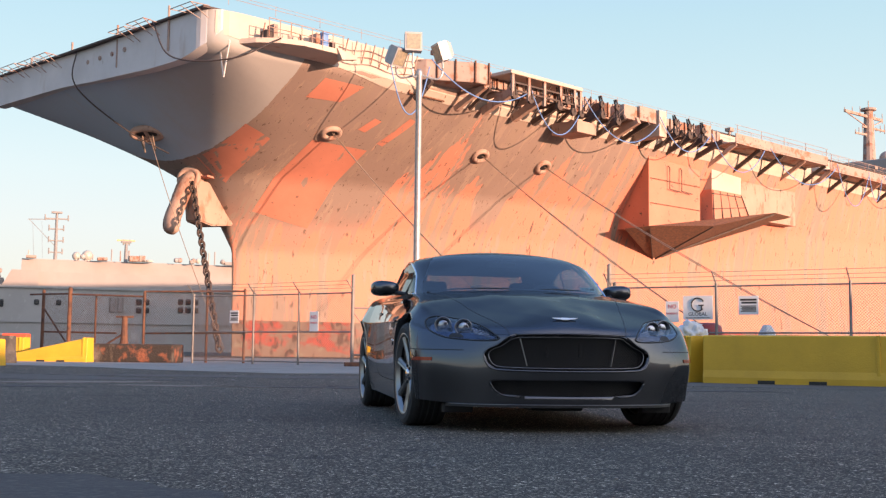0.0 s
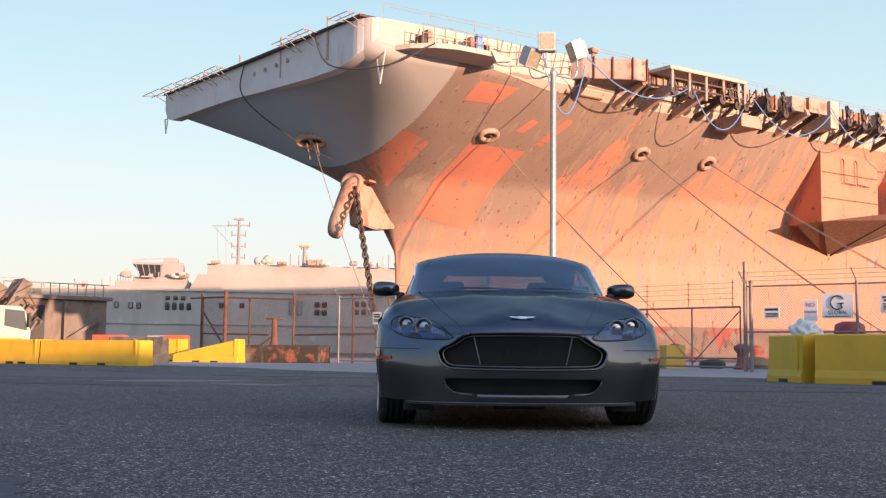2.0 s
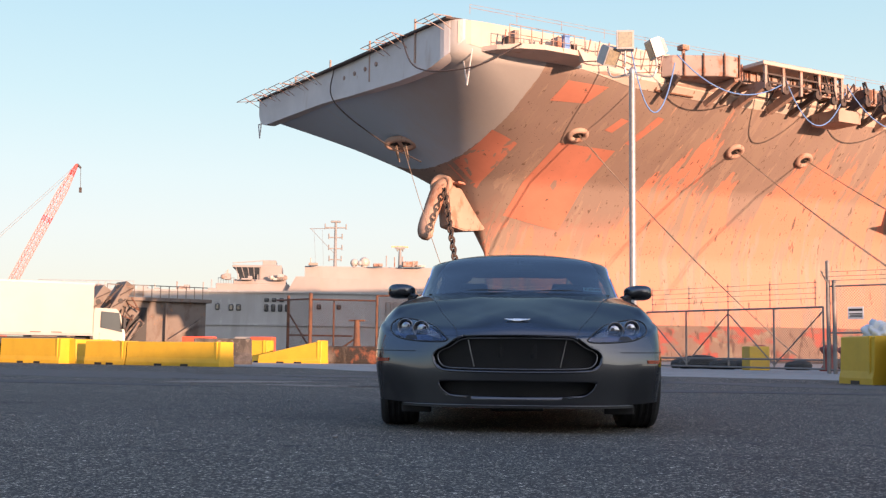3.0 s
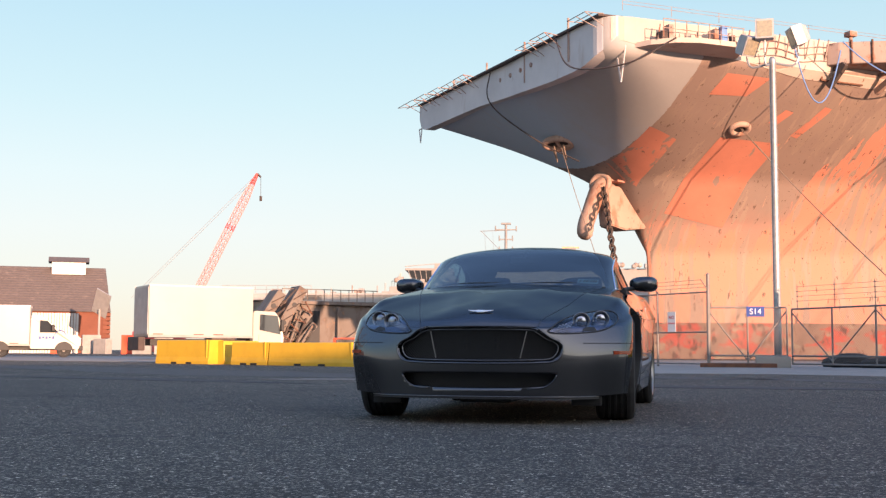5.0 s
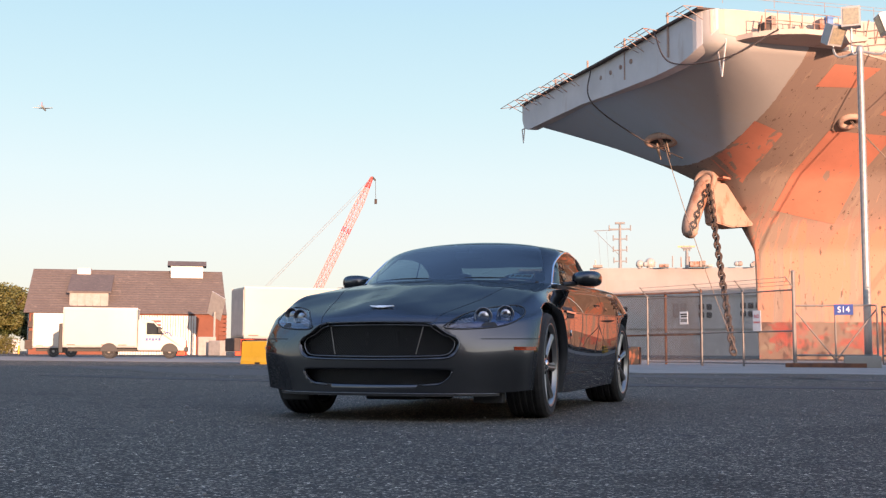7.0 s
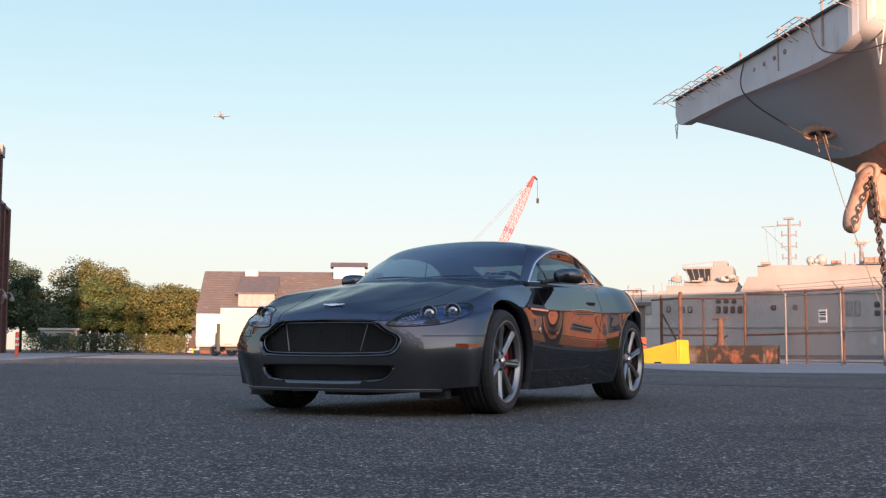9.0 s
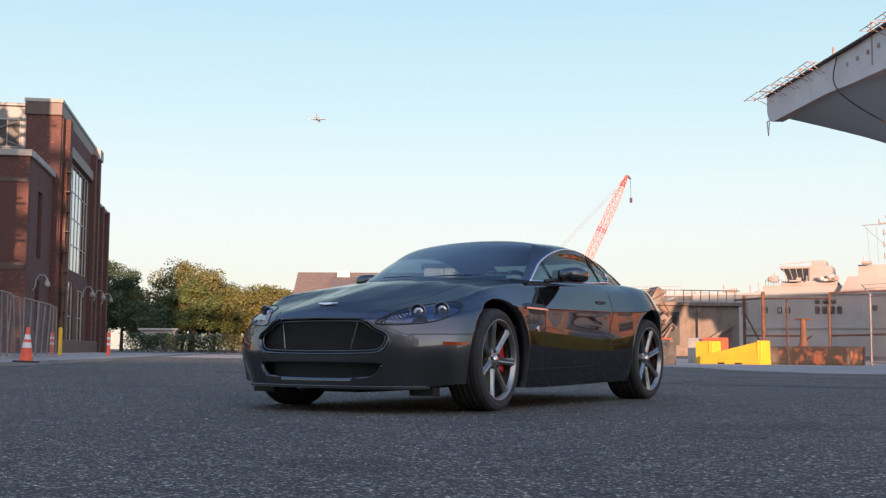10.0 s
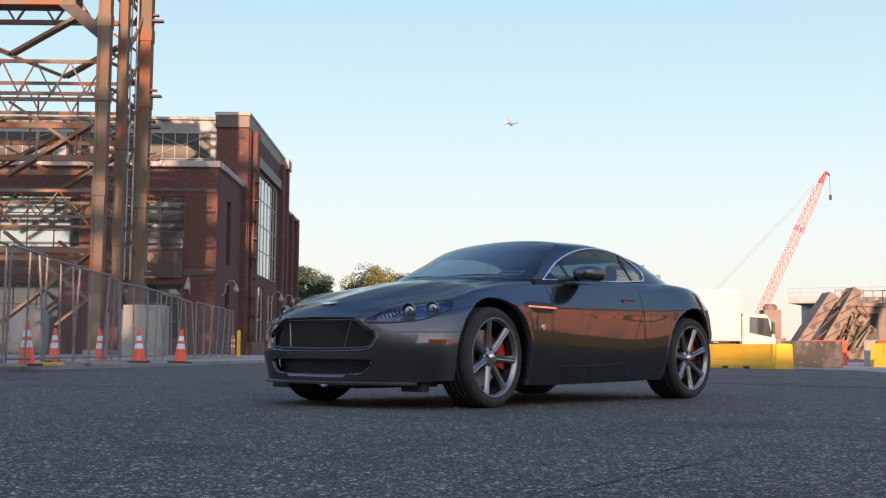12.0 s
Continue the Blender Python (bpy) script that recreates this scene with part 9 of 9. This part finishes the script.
screen_field = in_plane(inside_poly(SCREEN), 0, 2, lambda p: p[:, 1] < 1.3, mirror=False)
side_field = in_plane(inside_poly(SIDE), 1, 2, lambda p: p[:, 0] > 0.45)
rear_field = in_plane(inside_poly(REAR), 0, 2, lambda p: p[:, 1] > 1.95, mirror=False)
panes = [("side_window", lift(bm, side_field)), ("windscreen", lift(bm, screen_field)), ("rear_window", lift(bm, rear_field))]
CABIN = BVHTree.FromBMesh(shell((BELT, GLASS, RAIL, ROOF), 120, 30))
cabin = part("roof", bm, CAR_PAINT, car, smooth=True)
inner = bmesh.new()
inner.from_mesh(cabin.data)
part("headlining", sink(inner, 0.03), TRIM_DARK, cabin, smooth=True)
def halves(bm):
    """The two sides of a mesh, as meshes of their own."""
    out = []
    for sx in (1, -1):
        c = bm.copy()
        bmesh.ops.delete(c, geom=[f for f in c.faces if f.calc_center_median().x * sx < 0], context="FACES")
        out.append(c)
    bm.free()
    return out


for name, pb in panes:
    for piece in halves(pb) if name == "side_window" else (pb,):
        ob = part(name, piece, CAR_GLASS, car, smooth=True)
        ob.visible_shadow = False


def cabin_x(y, z):
    hit = CABIN.ray_cast(Vector((2, y, z)), Vector((-1, 0, 0)))
    return hit[0].x if hit[0] else 0.66


def cabin_y(x, z):
    hit = CABIN.ray_cast(Vector((x, -2, z)), Vector((0, 1, 0)))
    return hit[0].y if hit[0] else 0.8


for sx in (1, -1):
    a = np.array(SIDE + SIDE[:1])
    bm = bmesh.new()
    pipe(bm, [(sx * (cabin_x(y, z) + .002), y, z) for y, z in spline(a, 110)], 0.0075, 6)
    part("window_trim", bm, CHROME, car, "bright window surround", smooth=True)
    bm = bmesh.new()
    bar(bm, (sx * (cabin_x(1.03, 1.02) + .001), 1.03, 1.02), (sx * (cabin_x(1.09, .885) + .001), 1.09, .882), .004, .022)
    part("window_divider", bm, BLACK, car)
    bm = bmesh.new()
    bar(bm, (sx * (cabin_x(1.84, 1.12) + .001), 1.84, 1.12), (sx * (cabin_x(1.92, .92) + .001), 1.93, .918), .004, .018)
    part("window_divider", bm, BLACK, car)
    # door mirror
    unit = bmesh.new()
    bmesh.ops.create_uvsphere(unit, u_segments=28, v_segments=18, radius=1)
    for v in unit.verts:
        x, y, z = v.co
        sgn = lambda q, e: math.copysign(abs(q) ** e, q)
        v.co = Vector((sx * (.885 + .104 * sgn(x, .75)), 1.12 + (.085 if y > 0 else .13) * sgn(y, .55 if y > 0 else .9), .925 + .056 * sgn(z, .7) + .006 * x * z))
        v.co.y = min(v.co.y, 1.185)
    if sx < 0:
        bmesh.ops.reverse_faces(unit, faces=unit.faces)
    mirror = part("door_mirror", unit, CAR_PAINT, car, "gunmetal mirror housing", smooth=True)
    bm = bmesh.new()
    pipe(bm, [(sx * .75, .93, .875), (sx * .79, .99, .885), (sx * .84, 1.09, .895)], .016, 8)
    part("mirror_arm", bm, BLACK, mirror)
    bm = bmesh.new()
    prism(bm, [(.083 * math.cos(k * math.tau / 24) * sx + sx * .882, .042 * math.sin(k * math.tau / 24)) for k in range(24)], 0, .004, pose(0, 1.19, .925, 90, 0, 0))
    part("mirror_glass", bm, CHROME, mirror)
# wipers, sticker, cowl
for x0, x1 in ((-.52, .05), (.02, .58)):
    bm = bmesh.new()
    pts = [(x, cabin_y(x, .915) - .012, .898 + .010 * math.sin(i * math.pi / 7)) for i, x in enumerate(np.linspace(x0, x1, 8))]
    pipe(bm, pts, .006, 5)
    part("wiper", bm, BLACK, car)
bm = bmesh.new()
rows = [[(x, cabin_y(x, z) + .004, z) for x in np.linspace(.455, .59, 6)] for z in (.905, .938)]
grid_faces(bm, rows)
sticker = part("inspection_label", bm, STICKER, car, "pale green label on the windscreen")
bm = bmesh.new()
for x in (.468, .495, .513, .538, .555, .57):
    bar(bm, (x, cabin_y(x, .915) + .002, .913), (x + .010, cabin_y(x, .93) + .002, .930), .003, .009)
part("print_bar", bm, BLACK, sticker)
# ---- cabin inside ----
bm = bmesh.new()
prism(bm, [(-.68, .62), (.68, .62), (.68, 1.05), (-.68, 1.05)], .70, .885)
bmesh.ops.bevel(bm, geom=bm.edges[:], offset=.04, segments=3, affect="EDGES")
part("dashboard", bm, TRIM_DARK, car, smooth=True)
bm = bmesh.new()
prism(bm, [(-.78, .5), (.78, .5), (.78, 2.9), (-.78, 2.9)], .28, .30)
for sx in (1, -1):
    box(bm, sx * .77 - .02, sx * .77 + .02, .6, 2.5, .28, .86)
box(bm, -.12, .12, .9, 2.3, .28, .58, .03)
box(bm, -.7, .7, 2.25, 2.95, .3, .84, .04)
part("cabin_floor", bm, TRIM_DARK, car)
for sx in (1, -1):
    seat = bmesh.new()
    box(seat, sx * .36 - .24, sx * .36 + .24, 1.35, 1.85, .32, .50, .05)
    box(seat, -.22, .22, -.07, .07, 0, .52, .06, pose(sx * .38, 1.90, .42, -14, 0, 0))
    box(seat, -.12, .12, -.05, .05, .54, .66, .045, pose(sx * .38, 1.90, .40, -14, 0, 0))
    part("seat", seat, TRIM_DARK, car, smooth=True)
bm = bmesh.new()
m = pose(.36, 1.12, .80, 68, 0, 0)
ring = [m @ Vector((.18 * math.cos(k * math.tau / 28), .18 * math.sin(k * math.tau / 28), 0)) for k in range(29)]
pipe(bm, ring, .016, 8)
tube(bm, m @ Vector((-.17, 0, 0)), m @ Vector((.17, 0, 0)), .015)
tube(bm, m @ Vector((0, 0, 0)), m @ Vector((0, -.05, -.3)), .03)
part("steering_wheel", bm, TRIM_DARK, car, smooth=True)
bm = bmesh.new()
box(bm, -.11, .11, 1.13, 1.16, 1.085, 1.14, .012)
tube(bm, (0, 1.15, 1.13), (0, 1.18, 1.175), .01)
part("rear_view_mirror", bm, BLACK, car)

# ---- wheels ----
def make_wheel(tyre_w):
    """A seven-spoke wheel about its own centre, its face towards +x."""
    w = tyre_w / 2
    hub = new("wheel")
    bm = bmesh.new()
    prof = [(.258, -w), (.29, -w - .005), (.312, -w + .004), (.324, -w + .026)]
    for i in range(4):
        c = -w + .06 + i * (tyre_w - .12) / 3
        prof += [(.327, c - .014), (.320, c - .011), (.320, c + .007), (.327, c + .012)]
    prof += [(.324, w - .026), (.312, w - .004), (.29, w + .005), (.258, w), (.250, w - .012), (.250, -w + .012)]
    m = Matrix.Rotation(radians(90), 4, "Y")
    rings = []
    for r, z in prof + prof[:1]:
        rings.append([bm.verts.new(m @ Vector((r * math.cos(k * math.tau / 72), r * math.sin(k * math.tau / 72), z))) for k in range(72)])
    for a, b in zip(rings, rings[1:]):
        for k in range(72):
            bm.faces.new((a[k], b[k], b[(k + 1) % 72], a[(k + 1) % 72]))
    bmesh.ops.recalc_face_normals(bm, faces=bm.faces)
    part("tyre", bm, TYRE, hub, "black low-profile tyre")
    bm = bmesh.new()
    lathe(bm, [(.236, w - .03), (.247, w - .004), (.257, w + .002), (.260, w - .006), (.256, w - .02), (.250, -w + .02), (.240, -w + .02), (.232, w - .05)], 64, m, False)
    rim = part("rim", bm, ALLOY, hub, "dark grey seven-spoke alloy rim", smooth=True)
    for k in range(7):
        a = k * math.tau / 7 + math.pi / 2
        r = Matrix.Rotation(a, 4, "X")
        bm = bmesh.new()
        vs = []
        for rad, half, x0, x1 in ((.045, .030, w - .080, w - .032), (.10, .022, w - .075, w - .026), (.17, .021, w - .06, w - .018), (.243, .030, w - .05, w - .006)):
            vs.append([bm.verts.new(r @ Vector((x, rad, t))) for x, t in ((x0, -half * .8), (x1 - .016, -half), (x1 - .002, -.010), (x1 - .006, 0), (x1 - .002, .010), (x1 - .016, half), (x0, half * .8))])
        for p, q in zip(vs, vs[1:]):
            for i in range(7):
                bm.faces.new((p[i], p[(i + 1) % 7], q[(i + 1) % 7], q[i]))
        bm.faces.new(vs[0])
        bm.faces.new(vs[-1][::-1])
        bmesh.ops.recalc_face_normals(bm, faces=bm.faces)
        part("spoke", bm, ALLOY, hub)
    bm = bmesh.new()
    lathe(bm, [(.075, w - .08), (.075, w - .045), (.062, w - .034), (.034, w - .032)], 32, m)
    part("hub_flange", bm, ALLOY, hub, smooth=True)
    bm = bmesh.new()
    lathe(bm, [(.033, w - .05), (.033, w - .026), (.027, w - .02), (.01, w - .017)], 28, m)
    part("hub_cap", bm, CHROME, hub, "bright centre cap", smooth=True)
    for k in range(5):
        a = k * math.tau / 5 + .3
        bm = bmesh.new()
        lathe(bm, [(.011, w - .06), (.011, w - .028), (.007, w - .024)], 8, Matrix.Translation((0, .053 * math.cos(a), .053 * math.sin(a))) @ m)
        part("wheel_nut", bm, BLACK, hub)
    bm = bmesh.new()
    lathe(bm, [(.08, -.02), (.178, -.02), (.178, .012), (.08, .012), (.08, -.02)], 48, m, False)
    part("brake_disc", bm, DISC, hub, "bare steel brake disc")
    bm = bmesh.new()
    for k in range(6):
        a = radians(-28 + k * 11)
        box(bm, -.035, .055, -.045, .045, -.02, .02, .008, Matrix.Rotation(a, 4, "X") @ Matrix.Translation((0, .158, 0)))
    part("brake_caliper", bm, RED_CALIPER, hub, "red brake caliper")
    return hub


for y, wdt, off in ((0, .235, .757), (2.6, .275, .735)):
    wheel = make_wheel(wdt)
    wheel.parent = car
    turn = Matrix.Rotation(radians(4 if y == 0 else 0), 4, 'Z')
    wheel.matrix_basis = Matrix.Translation((off, y + (HUB_Y if y == 0 else 0), .325)) @ turn @ pose(0, 0, 0, 9 if y == 0 else 30, 0, 0)
    other = copy_thing(wheel, Matrix.Translation((-off - .012, y + (HUB_Y if y == 0 else 0), .325)) @ turn @ pose(0, 0, 0, 20, 0, 180))
    other.parent = car
